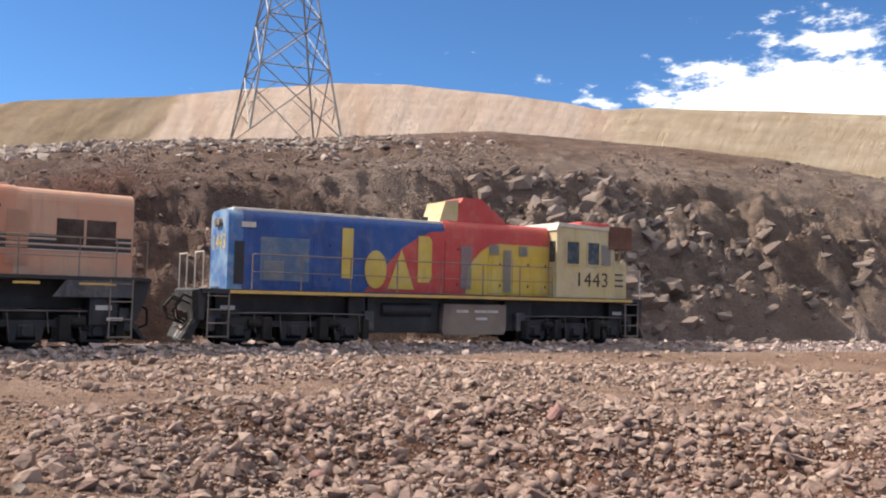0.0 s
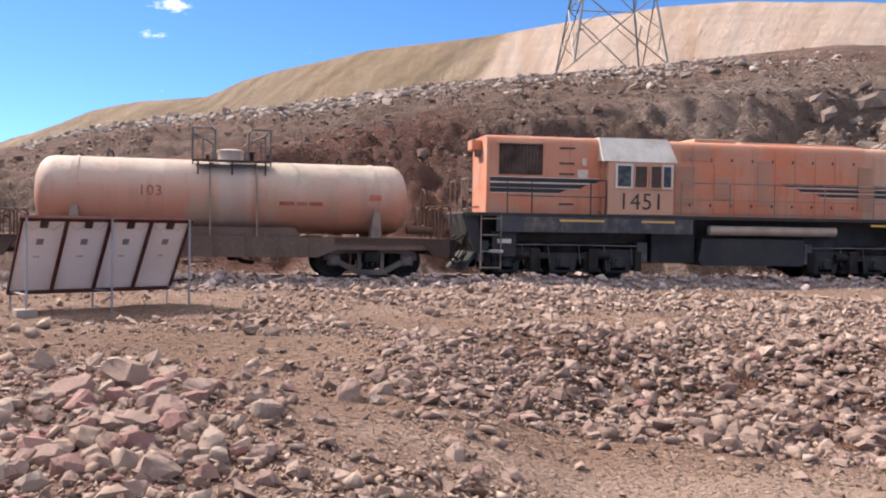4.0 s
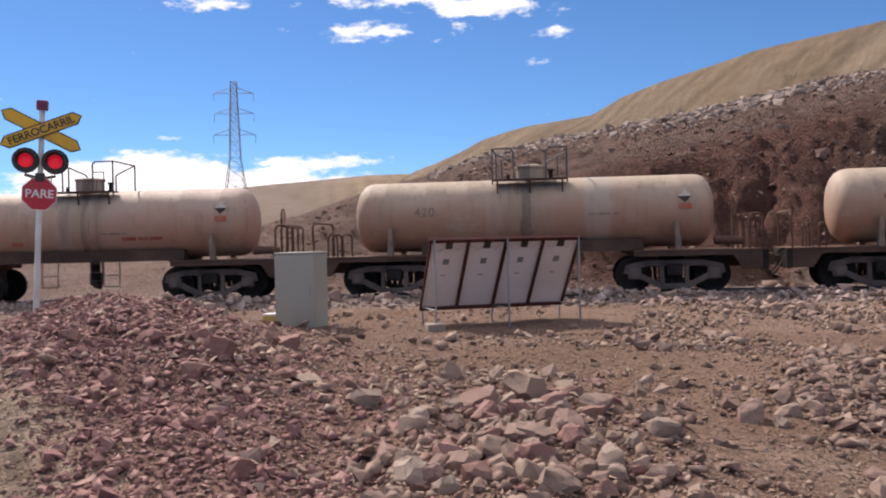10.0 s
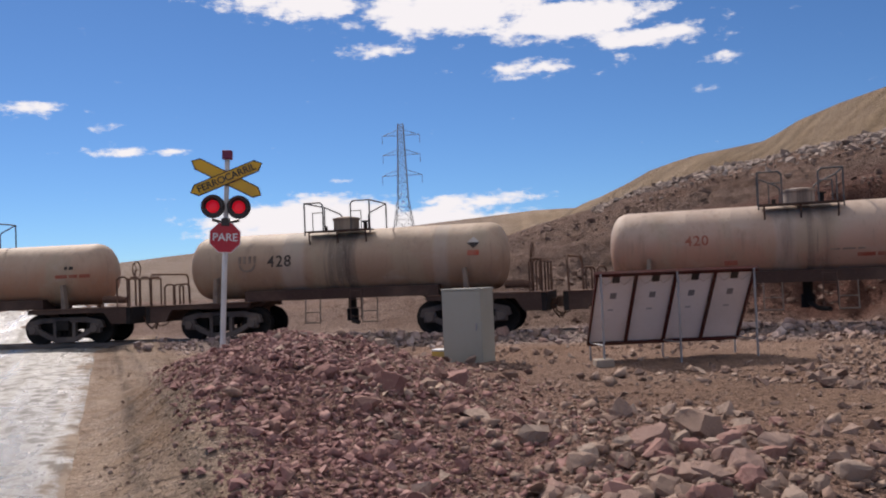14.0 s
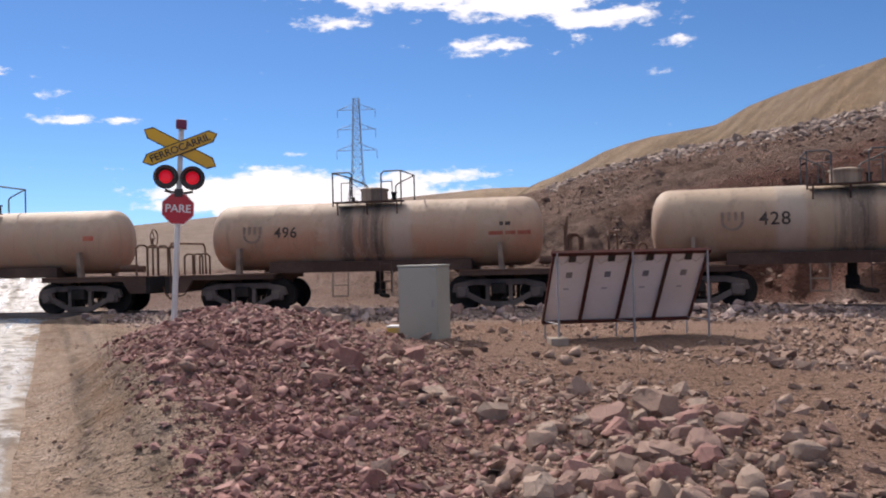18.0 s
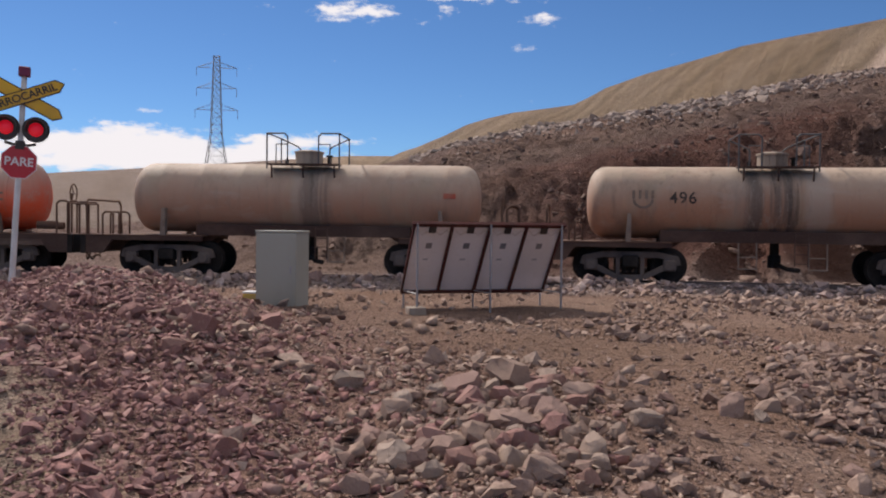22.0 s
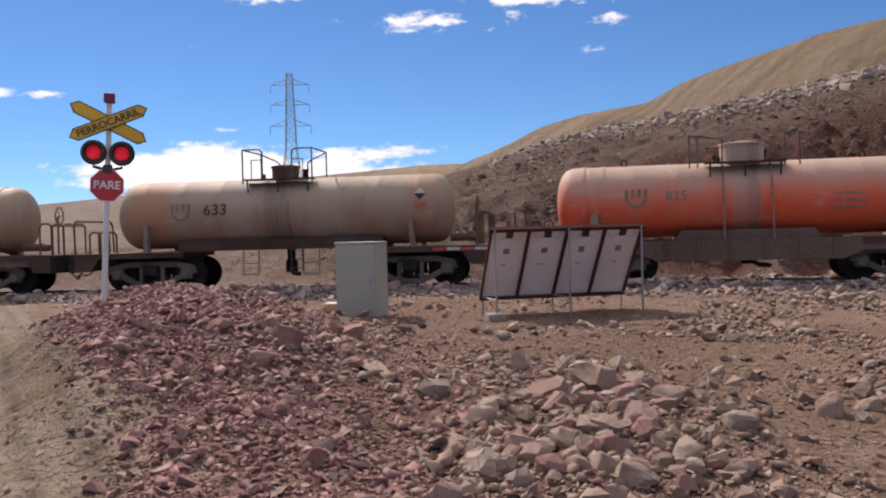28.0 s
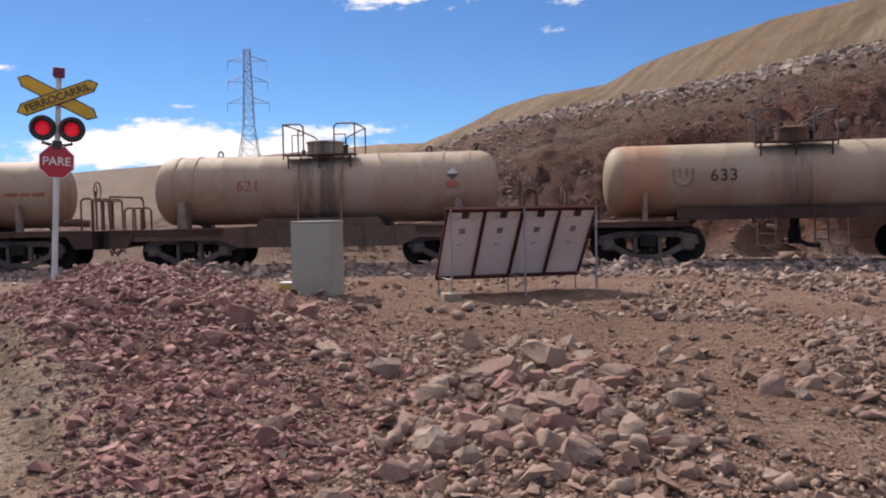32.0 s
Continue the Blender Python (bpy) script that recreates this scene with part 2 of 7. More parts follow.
    for height_, strength, dist in ((m("MULTIPLY", blot, cutface), 1.0, 1.2), (mid, 0.7, 0.26), (m("MULTIPLY", streak, dump), 0.8, 3.0), (relief, 1.0, 0.045)):
        bp = n.new("ShaderNodeBump")
        bp.inputs["Strength"].default_value, bp.inputs["Distance"].default_value = strength, dist
        l.new(height_, bp.inputs["Height"])
        if normal:
            l.new(normal, bp.inputs["Normal"])
        normal = bp.outputs[0]
    l.new(normal, b.inputs["Normal"])
    return mt


def rock_material(name, colours, island=False):
    """Broken stone: each stone takes its own tint."""
    mt, n, l, b = material(name)
    co = n.new("ShaderNodeTexCoord").outputs["Object"]
    if island:
        rnd = n.new("ShaderNodeNewGeometry").outputs["Random Per Island"]
    else:
        rnd = n.new("ShaderNodeObjectInfo").outputs["Random"]
    rp = n.new("ShaderNodeValToRGB")
    rp.color_ramp.interpolation = "LINEAR"
    e = rp.color_ramp.elements
    while len(e) < len(colours):
        e.new(0.5)
    for i, c in enumerate(colours):
        e[i].position = i / (len(colours) - 1)
        e[i].color = (*c, 1)
    l.new(rnd, rp.inputs[0])
    f = noise_node(n, l, co, 22, 6, 0.7)
    g = noise_node(n, l, co, 4, 4, 0.6)
    col = mix_node(n, l, ramp_node(n, l, f, 0.35, 0.7, 0, 1), mix_node(n, l, 1.0, rp.outputs[0], (0.78, 0.76, 0.74), "MULTIPLY"),
                   mix_node(n, l, 1.0, rp.outputs[0], (1.18, 1.15, 1.12), "MULTIPLY"))
    col = mix_node(n, l, ramp_node(n, l, g, 0.5, 0.75, 0, 0.5), col, (0.36, 0.27, 0.2))
    l.new(col, b.inputs["Base Color"])
    b.inputs["Roughness"].default_value = 0.9
    b.inputs["Specular IOR Level"].default_value = 0.2
    rough = n.new("ShaderNodeBump")
    rough.inputs["Strength"].default_value, rough.inputs["Distance"].default_value = 0.6, 0.05 if island else 0.022
    l.new(g, rough.inputs["Height"])
    fine = n.new("ShaderNodeBump")
    fine.inputs["Strength"].default_value, fine.inputs["Distance"].default_value = 0.7, 0.02 if island else 0.008
    l.new(f, fine.inputs["Height"])
    l.new(rough.outputs[0], fine.inputs["Normal"])
    l.new(fine.outputs[0], b.inputs["Normal"])
    return mt


def tank_material(name, upper, lower, streak, patches, stain=0.9, stain_at=0.0, stain_half=0.55, seed=0.0, orange=0.0):
    """Dusty tank paint: a dusty upper half brightened as if sunlit, faded lower paint darkened as belly shade, vertical
    run marks and a spill under the manhole.
    """
    mt, n, l, b = material(name)
    tc = n.new("ShaderNodeTexCoord").outputs["Object"]
    mp = n.new("ShaderNodeMapping")
    mp.inputs["Location"].default_value = (seed, seed * 0.37, 0)
    l.new(tc, mp.inputs["Vector"])
    co = mp.outputs[0]
    sep = n.new("ShaderNodeSeparateXYZ")
    l.new(tc, sep.inputs[0])

    def m(op, a, bb, c=None):
        node = n.new("ShaderNodeMath")
        node.operation = op
        for i, v in enumerate((a, bb, c)):
            if v is None:
                continue
            if isinstance(v, (int, float)):
                node.inputs[i].default_value = v
            else:
                l.new(v, node.inputs[i])
        return node.outputs[0]

    big = noise_node(n, l, co, 0.7, 5, 0.6)
    run = noise_node(n, l, co, 3.2, 5, 0.65, (1.0, 1.0, 0.12))
    fine = noise_node(n, l, co, 16, 7, 0.7)
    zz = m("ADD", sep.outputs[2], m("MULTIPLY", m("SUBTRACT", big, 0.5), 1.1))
    # belly shade and the sunlit top are mixed into these two paint colours
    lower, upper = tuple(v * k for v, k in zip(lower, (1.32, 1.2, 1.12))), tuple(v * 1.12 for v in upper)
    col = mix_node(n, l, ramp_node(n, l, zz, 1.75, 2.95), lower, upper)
    col = mix_node(n, l, ramp_node(n, l, run, 0.5, 0.78, 0, 0.6), col, streak)
    drip = noise_node(n, l, co, 8.0, 6, 0.7, (1.0, 1.0, 0.05))
    mott = noise_node(n, l, co, 1.7, 6, 0.65)
    col = mix_node(n, l, ramp_node(n, l, mott, 0.48, 0.66, 0, 0.45 * (1 - orange)), col, (0.42, 0.285, 0.21))
    col = mix_node(n, l, ramp_node(n, l, noise_node(n, l, co, 0.8, 4, 0.6, (1.0, 1.0, 0.5)), 0.5, 0.68, 0, 0.6 * (1 - orange)), col, (0.40, 0.335, 0.24))
    col = mix_node(n, l, ramp_node(n, l, noise_node(n, l, co, 2.4, 5, 0.7, (0.35, 1.0, 1.0)), 0.54, 0.72, 0, 0.45), col, (0.50, 0.42, 0.35))
    col = mix_node(n, l, ramp_node(n, l, drip, 0.55, 0.72, 0, 0.45), col, streak)
    x = sep.outputs[0]
    for px_, half, c, amount in patches:
        d = m("ABSOLUTE", m("ADD", m("SUBTRACT", x, px_), m("MULTIPLY", m("SUBTRACT", run, 0.5), 0.35)), 0.0)
        band = ramp_node(n, l, d, half * 0.6, half * 1.25, amount * 0.65, 0.0)
        col = mix_node(n, l, band, col, c)
    # the spill: broad dark runs, and a few pale ones over them
    d = m("ABSOLUTE", m("ADD", m("SUBTRACT", x, stain_at), m("MULTIPLY", m("SUBTRACT", run, 0.5), 0.5)), 0.0)
    near = ramp_node(n, l, d, stain_half * 0.6, stain_half * 1.15, 1.0, 0.0)
    broad = noise_node(n, l, co, 2.6, 3, 0.55, (1.0, 0.3, 0.04))
    col = mix_node(n, l, m("MULTIPLY", near, ramp_node(n, l, broad, 0.42, 0.56, 0.15 * stain, 0.85 * stain)), col, (0.12, 0.098, 0.085))
    col = mix_node(n, l, m("MULTIPLY", near, ramp_node(n, l, drip, 0.54, 0.66, 0, 0.55 * stain)), col, (0.46, 0.39, 0.33))
    col = mix_node(n, l, m("MULTIPLY", near, ramp_node(n, l, noise_node(n, l, co, 5.0, 4, 0.6, (1.0, 0.3, 0.05)), 0.56, 0.66, 0, 0.7 * stain)), col, (0.07, 0.055, 0.045))
    col = mix_node(n, l, ramp_node(n, l, fine, 0.45, 0.8, 0, 0.3), col, (0.45, 0.36, 0.28))
    col = mix_node(n, l, 1.0, col, (0.9, 0.88, 0.86), "MULTIPLY")
    l.new(col, b.inputs["Base Color"])
    b.inputs["Roughness"].default_value = 0.66
    b.inputs["Specular IOR Level"].default_value = 0.3
    bump_node(n, l, b, fine, 0.06, 0.01)
    return mt


GROUND = soil_material("soil")
STONE_PINK = rock_material("pink_stone", [(0.238, 0.124, 0.111), (0.306, 0.168, 0.148), (0.357, 0.212, 0.184), (0.264, 0.140, 0.127), (0.323, 0.196, 0.160)])
STONE_PALE = rock_material("pale_stone", [(0.285, 0.200, 0.160), (0.405, 0.297, 0.239), (0.322, 0.211, 0.180), (0.304, 0.225, 0.183), (0.451, 0.356, 0.293)])
GRAVEL = rock_material("gravel", [(0.21, 0.142, 0.112), (0.35, 0.25, 0.2), (0.265, 0.178, 0.147), (0.44, 0.335, 0.27), (0.31, 0.218, 0.176)], island=True)
BALLAST = rock_material("ballast", [(0.270, 0.194, 0.175), (0.425, 0.333, 0.302), (0.335, 0.244, 0.221), (0.523, 0.426, 0.387), (0.351, 0.248, 0.221)], island=True)
RUBBLE_PINK = rock_material("pink_rubble", [(0.215, 0.114, 0.105), (0.325, 0.182, 0.165), (0.260, 0.138, 0.128), (0.433, 0.270, 0.240), (0.290, 0.155, 0.145)], island=True)
RUBBLE_BANK = rock_material("bank_rubble", [(0.162, 0.107, 0.086), (0.291, 0.204, 0.164), (0.201, 0.129, 0.108), (0.388, 0.288, 0.235), (0.242, 0.162, 0.133)], island=True)
RUBBLE_MIXED = rock_material("mixed_rubble", [(0.198, 0.131, 0.104), (0.306, 0.216, 0.171), (0.234, 0.149, 0.123), (0.378, 0.284, 0.225), (0.261, 0.180, 0.144)], island=True)
CLODS = rock_material("earth_clod", [(0.19, 0.122, 0.09), (0.29, 0.195, 0.145), (0.235, 0.15, 0.11), (0.33, 0.235, 0.178)], island=True)
STONE_GREY = rock_material("grey_outcrop_stone", [(0.155, 0.118, 0.1), (0.225, 0.178, 0.153), (0.18, 0.133, 0.111), (0.275, 0.225, 0.196)])
RUBBLE_GREY = rock_material("grey_rubble", [(0.238, 0.185, 0.159), (0.378, 0.310, 0.268), (0.282, 0.215, 0.183), (0.466, 0.391, 0.340), (0.255, 0.194, 0.163)], island=True)
RUBBLE_BROWN = rock_material("brown_rubble", [(0.125, 0.076, 0.061), (0.20, 0.136, 0.112), (0.15, 0.095, 0.078), (0.27, 0.2, 0.165), (0.145, 0.094, 0.077)], island=True)
DARK_STEEL = worn("dark_steel", (0.013, 0.012, 0.012), (0.025, 0.021, 0.02), 0.7, 0.1, 3.0, dusty=0.045)
FRAME_STEEL = worn("dark_frame_steel", (0.062, 0.036, 0.03), (0.095, 0.056, 0.045), 0.8, 0.0, 2.0, dusty=0.07)
SILL_STEEL = worn("dusty_brown_sill_steel", (0.13, 0.08, 0.064), (0.085, 0.053, 0.044), 0.85, 0.0, 1.6, dusty=0.2)
CAST_STEEL = worn("dusty_cast_steel", (0.085, 0.07, 0.068), (0.12, 0.097, 0.09), 0.75, 0.0, 3.0, dusty=0.2)
RUSTY = worn("rusty_steel", (0.13, 0.07, 0.048), (0.085, 0.05, 0.038), 0.85, 0.0, 4.0, dusty=0.15)
RAIL_STEEL = worn("rail_steel", (0.28, 0.2, 0.16), (0.2, 0.13, 0.1), 0.4, 0.6, 4.0, dusty=0.1)
TIMBER = worn("sleeper_timber", (0.12, 0.09, 0.07), (0.2, 0.15, 0.12), 0.9, 0.0, 6.0, dusty=0.4)
GREY_RAIL = worn("dusty_hand_rail", (0.22, 0.17, 0.14), (0.13, 0.1, 0.085), 0.7, 0.0, 5.0, dusty=0.4)
DARK_RAIL = worn("dark_hand_rail", (0.055, 0.06, 0.07), (0.09, 0.08, 0.075), 0.6, 0.0, 5.0, dusty=0.15)
GALVANISED = worn("galvanised_steel", (0.38, 0.38, 0.39), (0.28, 0.28, 0.29), 0.45, 0.5, 3.0, dusty=0.1)


# ---- building helpers ----
def part(name, bm, mat, parent=None, label="", smooth=False):
    """Links a bmesh as one mesh object under a thing or a part."""
    me = bpy.data.meshes.new(name)
    bm.normal_update()
    bm.to_mesh(me)
    bm.free()
    me.materials.append(mat)
    if smooth:
        me.shade_smooth()
    ob = new(name, me)
    if parent:
        ob.parent = parent
    if label:
        ob["label"] = label
    return ob


def thing(name, label, category, group="", m=None):
    ob = tagged(new(name), label, category, group)
    if m is not None:
        ob.matrix_world = m
    return ob


def box(bm, x0, x1, y0, y1, z0, z1, bevel=0.0):
    r = bmesh.ops.create_cube(bm, size=1.0, matrix=Matrix.LocRotScale(((x0 + x1) / 2, (y0 + y1) / 2, (z0 + z1) / 2), None, (abs(x1 - x0), abs(y1 - y0), abs(z1 - z0))))
    if bevel:
        edges = list({e for v in r["verts"] for e in v.link_edges})
        bmesh.ops.bevel(bm, geom=edges, offset=bevel, segments=2, affect="EDGES", profile=0.5)
    return bm


def prism(bm, pts, y0, y1):
    """A shape drawn in x and z, drawn out from y0 to y1."""
    a = [bm.verts.new((x, y0, z)) for x, z in pts]
    b = [bm.verts.new((x, y1, z)) for x, z in pts]
    n = len(pts)
    bm.faces.new(a)
    bm.faces.new(b[::-1])
    for i in range(n):
        bm.faces.new((a[i], b[i], b[(i + 1) % n], a[(i + 1) % n]))
    bmesh.ops.recalc_face_normals(bm, faces=bm.faces[:])
    return bm


def rod(bm, p, q, r, seg=8, r2=None):
    p, q = Vector(p), Vector(q)
    d = q - p
    bmesh.ops.create_cone(bm, cap_ends=True, segments=seg, radius1=r, radius2=r if r2 is None else r2, depth=d.length,
                          matrix=Matrix.Translation((p + q) / 2) @ d.to_track_quat("Z", "Y").to_matrix().to_4x4())
    return bm


def pipe(bm, pts, r, seg=6):
    for p, q in zip(pts[:-1], pts[1:]):
        rod(bm, p, q, r, seg)
    for p in pts[1:-1]:
        bmesh.ops.create_icosphere(bm, subdivisions=1, radius=r * 1.05, matrix=Matrix.Translation(p))
    return bm


def lathe(bm, profile, seg=48, axis="x", at=(0, 0, 0)):
    """Turns (along, radius) pairs round an axis."""
    rings = []
    for a, r in profile:
        ring = []
        for i in range(seg):
            t = 2 * math.pi * i / seg
            c, s = r * math.cos(t), r * math.sin(t)
            v = (a, c, s) if axis == "x" else ((c, a, s) if axis == "y" else (c, s, a))
            ring.append(bm.verts.new(Vector(v) + Vector(at)))
        rings.append(ring)
    for A, B in zip(rings[:-1], rings[1:]):
        for i in range(seg):
            bm.faces.new((A[i], A[(i + 1) % seg], B[(i + 1) % seg], B[i]))
    bm.faces.new(rings[0])
    bm.faces.new(rings[-1])
    bmesh.ops.recalc_face_normals(bm, faces=bm.faces[:])
    return bm


B = bmesh.new


def text_mesh(name, words, size, mat, parent, place, label="", bend=None, spread=1.0, depth=0.004, bold=0.0):
    """Flat lettering facing -y; bend = (radius, axis height) wraps it on a cylinder along x."""
    cu = bpy.data.curves.new(name, "FONT")
    cu.body, cu.size, cu.align_x, cu.align_y, cu.space_character = words, size, "CENTER", "CENTER", spread
    cu.extrude, cu.offset = depth, bold
    ob = bpy.data.objects.new(name, cu)
    scene.collection.objects.link(ob)
    me = bpy.data.meshes.new_from_object(ob.evaluated_get(bpy.context.evaluated_depsgraph_get()))
    bpy.data.objects.remove(ob)
    bpy.data.curves.remove(cu)
    if bend:                                        # fine enough to follow the shell
        bm = B()
        bm.from_mesh(me)
        bmesh.ops.triangulate(bm, faces=bm.faces[:])
        for _ in range(3):
            bmesh.ops.subdivide_edges(bm, edges=[e for e in bm.edges if e.calc_length() > 0.09], cuts=1)
            bmesh.ops.triangulate(bm, faces=bm.faces[:])
        bm.to_mesh(me)
        bm.free()
    for v in me.vertices:
        x, z, d = v.co.x + place[0], v.co.y + place[2], v.co.z
        y = place[1] - d
        if bend:
            y = -math.sqrt(max(bend[0] ** 2 - (z - bend[1]) ** 2, 0.01)) - 0.004 - d
        v.co = (x, y, z)
    me.materials.clear()
    me.materials.append(mat)
    o = new(name, me)
    o.parent = parent
    if label:
        o["label"] = label
    return o


# ---- the line of the track: an arc round a far centre on the near side ----
TH0, RAD = radians(39.78), 131.6
P0 = (-17.24, 17.24)
CEN = (P0[0] + RAD * math.sin(TH0), P0[1] - RAD * math.cos(TH0))
RAIL_Z = 0.12


def on_track(s, off=0.0):
    """Place and heading at s metres along the track; off: metres towards the near side."""
    h = TH0 - s / RAD
    return CEN[0] - (RAD - off) * math.sin(h), CEN[1] + (RAD - off) * math.cos(h), h


# ---- terrain ----
def lattice(x, y, seed):
    h = (x.astype(np.int64) * 374761393 + y.astype(np.int64) * 668265263 + seed * 974711) & 0x7FFFFFFF
    h = ((h ^ (h >> 13)) * 1274126177) & 0x7FFFFFFF
    return ((h ^ (h >> 16)) & 0xFFFF) / 65535.0


def value_noise(x, y, seed=0):
    xi, yi = np.floor(x), np.floor(y)
    u, v = x - xi, y - yi
    u, v = u * u * (3 - 2 * u), v * v * (3 - 2 * v)
    a, b = lattice(xi, yi, seed), lattice(xi + 1, yi, seed)
    c, d = lattice(xi, yi + 1, seed), lattice(xi + 1, yi + 1, seed)
    return (a + (b - a) * u) * (1 - v) + (c + (d - c) * u) * v


def fbm(x, y, octaves=5, seed=0, gain=0.5):
    total, amp, norm = 0.0, 1.0, 0.0
    for i in range(octaves):
        total = total + amp * value_noise(x * 2 ** i + 17.3 * i, y * 2 ** i - 9.1 * i, seed + i)
        norm += amp
        amp *= gain
    return total / norm - 0.5


def ridged(x, y, octaves=4, seed=0):
    total, amp, norm = 0.0, 1.0, 0.0
    for i in range(octaves):
        total = total + amp * (1 - np.abs(2 * value_noise(x * 2 ** i, y * 2 ** i, seed + i) - 1))
        norm += amp
        amp *= 0.5
    return total / norm


def ease(v, a, b):
    t = np.clip((v - a) / (b - a), 0, 1)
    return t * t * (3 - 2 * t)


# skyline of the ridge above the cutting, of the waste dumps, and of the far plain (degrees of azimuth, degrees up)
RIDGE = ((-60, -40, -26, -20, -14, -7, -2, 3, 8, 15, 23, 28, 35, 41, 44, 47, 51, 55, 60, 66), (4, 5.5, 7.4, 8.8, 9.7, 10.4, 10.8, 10.5, 10.1, 9.6, 8.9, 7.9, 6.8, 5.9, 5.2, 4.2, 3.2, 1.9, 0.6, -0.6))
DUMPS = ((-60, -40, -26, -20, -12, -9.3, -6.8, -3, 1, 3.5, 8, 14, 19, 24.1, 26.5, 28.3, 30, 32.2, 34.6, 35.6, 36.6, 38.7, 40.5, 42, 43.4, 44.9, 46.7, 49.6, 60), (8, 10.5, 11.1, 11.7, 12.2, 12.1, 12.6, 13.1, 13.4, 13.6, 13.5, 12.75, 11.9, 11.25, 10.9, 10.42, 10.0, 9.44, 8.64, 8.1, 7.62, 7.34, 7.12, 6.77, 6.35, 5.6, 4.83, 4.0, 1.0))
PLAIN = ((-90, 30, 45, 51, 57, 63, 72, 81, 85, 95, 120, 180), (1.0, 3.0, 4.0, 3.9, 3.5, 3.0, 2.2, 1.4, 1.3, 1.0, 0.8, 0.6))


def up(az, table, r):
    return 1.6 + r * np.tan(np.radians(np.interp(az, *table)))


def heap(x, y, cx, cy, ax, la, lc, h):
    """A heap with its long axis at the angle ax from +x."""
    c, s = math.cos(radians(ax)), math.sin(radians(ax))
    u, v = ((x - cx) * c + (y - cy) * s) / la, (-(x - cx) * s + (y - cy) * c) / lc
    return h * np.exp(-(u * u) ** 1.3 - (v * v) ** 1.1)


def road_side(x, y):
    """Metres to the near side of the road's right edge (positive: on the road)."""
    return (-(x) * 0.2200 - y) * 0.9766 - 0.02


def height(x, y):
    az = np.degrees(np.arctan2(-x, y))
    r = np.hypot(x, y)
    u = np.hypot(x - CEN[0], y - CEN[1]) - RAD
    road = ease(road_side(x, y), -0.9, 0.3)
    # near ground, a little uneven, with heaps
    z = 0.16 * fbm(x * 0.35, y * 0.35, 4, 3) + 0.10 * fbm(x * 1.7, y * 1.7, 4, 8) * (1 - road)
    z = z + heap(x, y, -11.2, 4.75, 157, 5.4, 2.0, 0.9) * (1 + 0.5 * fbm(x * 0.9, y * 0.9, 4, 5))
    z = z + heap(x, y, -4.9, 5.7, 150, 1.8, 1.2, 0.28) + heap(x, y, -2.0, 10.6, 20, 5.0, 1.6, 0.16)
    front = ease(r, 1.5, 5.5) * ease(az, -110, -60)
    lip_r = 11.6 + 2.4 * fbm(az * 0.11, az * 0 + 2, 3, 23)
    bank = ease(az, 25, 10) * front
    z = z - 0.36 * bank * ease(r, lip_r, lip_r - 2.9) + 0.10 * bank * np.exp(-((r - lip_r) / 1.1) ** 2)
    z = z + 0.36 * fbm(x * 1.5, y * 1.5, 5, 21) * bank * ease(r, lip_r + 1.5, lip_r) * ease(r, lip_r - 4.2, lip_r - 2.6)
    z = z * (1 - 0.85 * road)
    # track bed
    bed = ease(np.abs(u), 3.4, 1.9)
    z = z * (1 - bed) + bed * (-0.04 + 0.05 * fbm(x * 3, y * 3, 3, 12))
    z = z + 0.2 * np.exp(-((u + 1.65) / 0.6) ** 2) * (1 - road) * (0.6 + 0.8 * value_noise(x * 1.3, y * 1.3, 4))
    # cutting behind the track
    hill_r = 61 + 6 * fbm(az * 0.08, az * 0 + 3, 3, 31)
    z_ridge = np.maximum(up(az, RIDGE, hill_r), 0.0)
    steep = ease(az, 42, 16)
    r_t = r - u
    lip = r_t + 10.5
    z_lip = np.maximum(up(az, RIDGE, lip) * (0.80 - 0.10 * (1 - steep)), 0.0)
    toe = 3.3 + 1.2 * fbm(az * 0.35, az * 0 + 1, 3, 41)
    k = np.clip((u - toe) / (10.5 - toe), 0, 1)
    ks = np.clip(k + 0.05 * np.sin(6.28 * (3.2 * k + 3 * fbm(az * 0.12, az * 0 + 6, 3, 43))) * steep * (k > 0) * (k < 1), 0, 1)
    face = z_lip * (steep * ks ** 0.75 + (1 - steep) * ks)
    crag = ease(az, 4, -6)
    ledge = np.floor(7 * fbm(x * 0.5 + 3, y * 0.5 + 0.2 * az, 4, 55)) / 7 * 2.2 * crag
    rough = ledge + (ridged(x * 0.35 + 5, y * 0.35, 5, 51) - 0.55) * (0.55 + 1.3 * crag) + 1.1 * fbm(x * 0.9, y * 0.9, 6, 61, 0.65)
    warp = 1.4 * fbm(x * 0.3, y * 0.3, 3, 57)
    clump = np.abs(fbm((x + warp) * 0.8, (y - warp) * 0.8, 5, 58, 0.6))
    rough = rough + 2.7 * (0.13 - clump) + 0.55 * fbm(x * 1.7, y * 1.7, 4, 62, 0.7)
    face = face + (rough + (0.22 + 0.5 * crag) * fbm(x * 2.4, y * 2.4, 4, 66, 0.7)) * (4 * k * (1 - k) + 0.35 * k) * np.minimum(z_lip / 4, 1)
    k2 = np.clip((r - lip) / np.maximum(hill_r - lip, 1), 0, 1)
    slope = z_lip + (z_ridge - z_lip) * k2 ** 0.9 + 0.5 * fbm(x * 0.5, y * 0.5, 5, 71) * k2 * (1 - k2) * 4 + (0.9 * fbm(x * 1.3, y * 1.3, 5, 75, 0.65) + 1.9 * (0.12 - np.abs(fbm(x * 0.6, y * 0.6, 4, 77, 0.6)))) * (0.3 + 0.7 * np.minimum(k2 * 5, 1)) * (1 - k2)
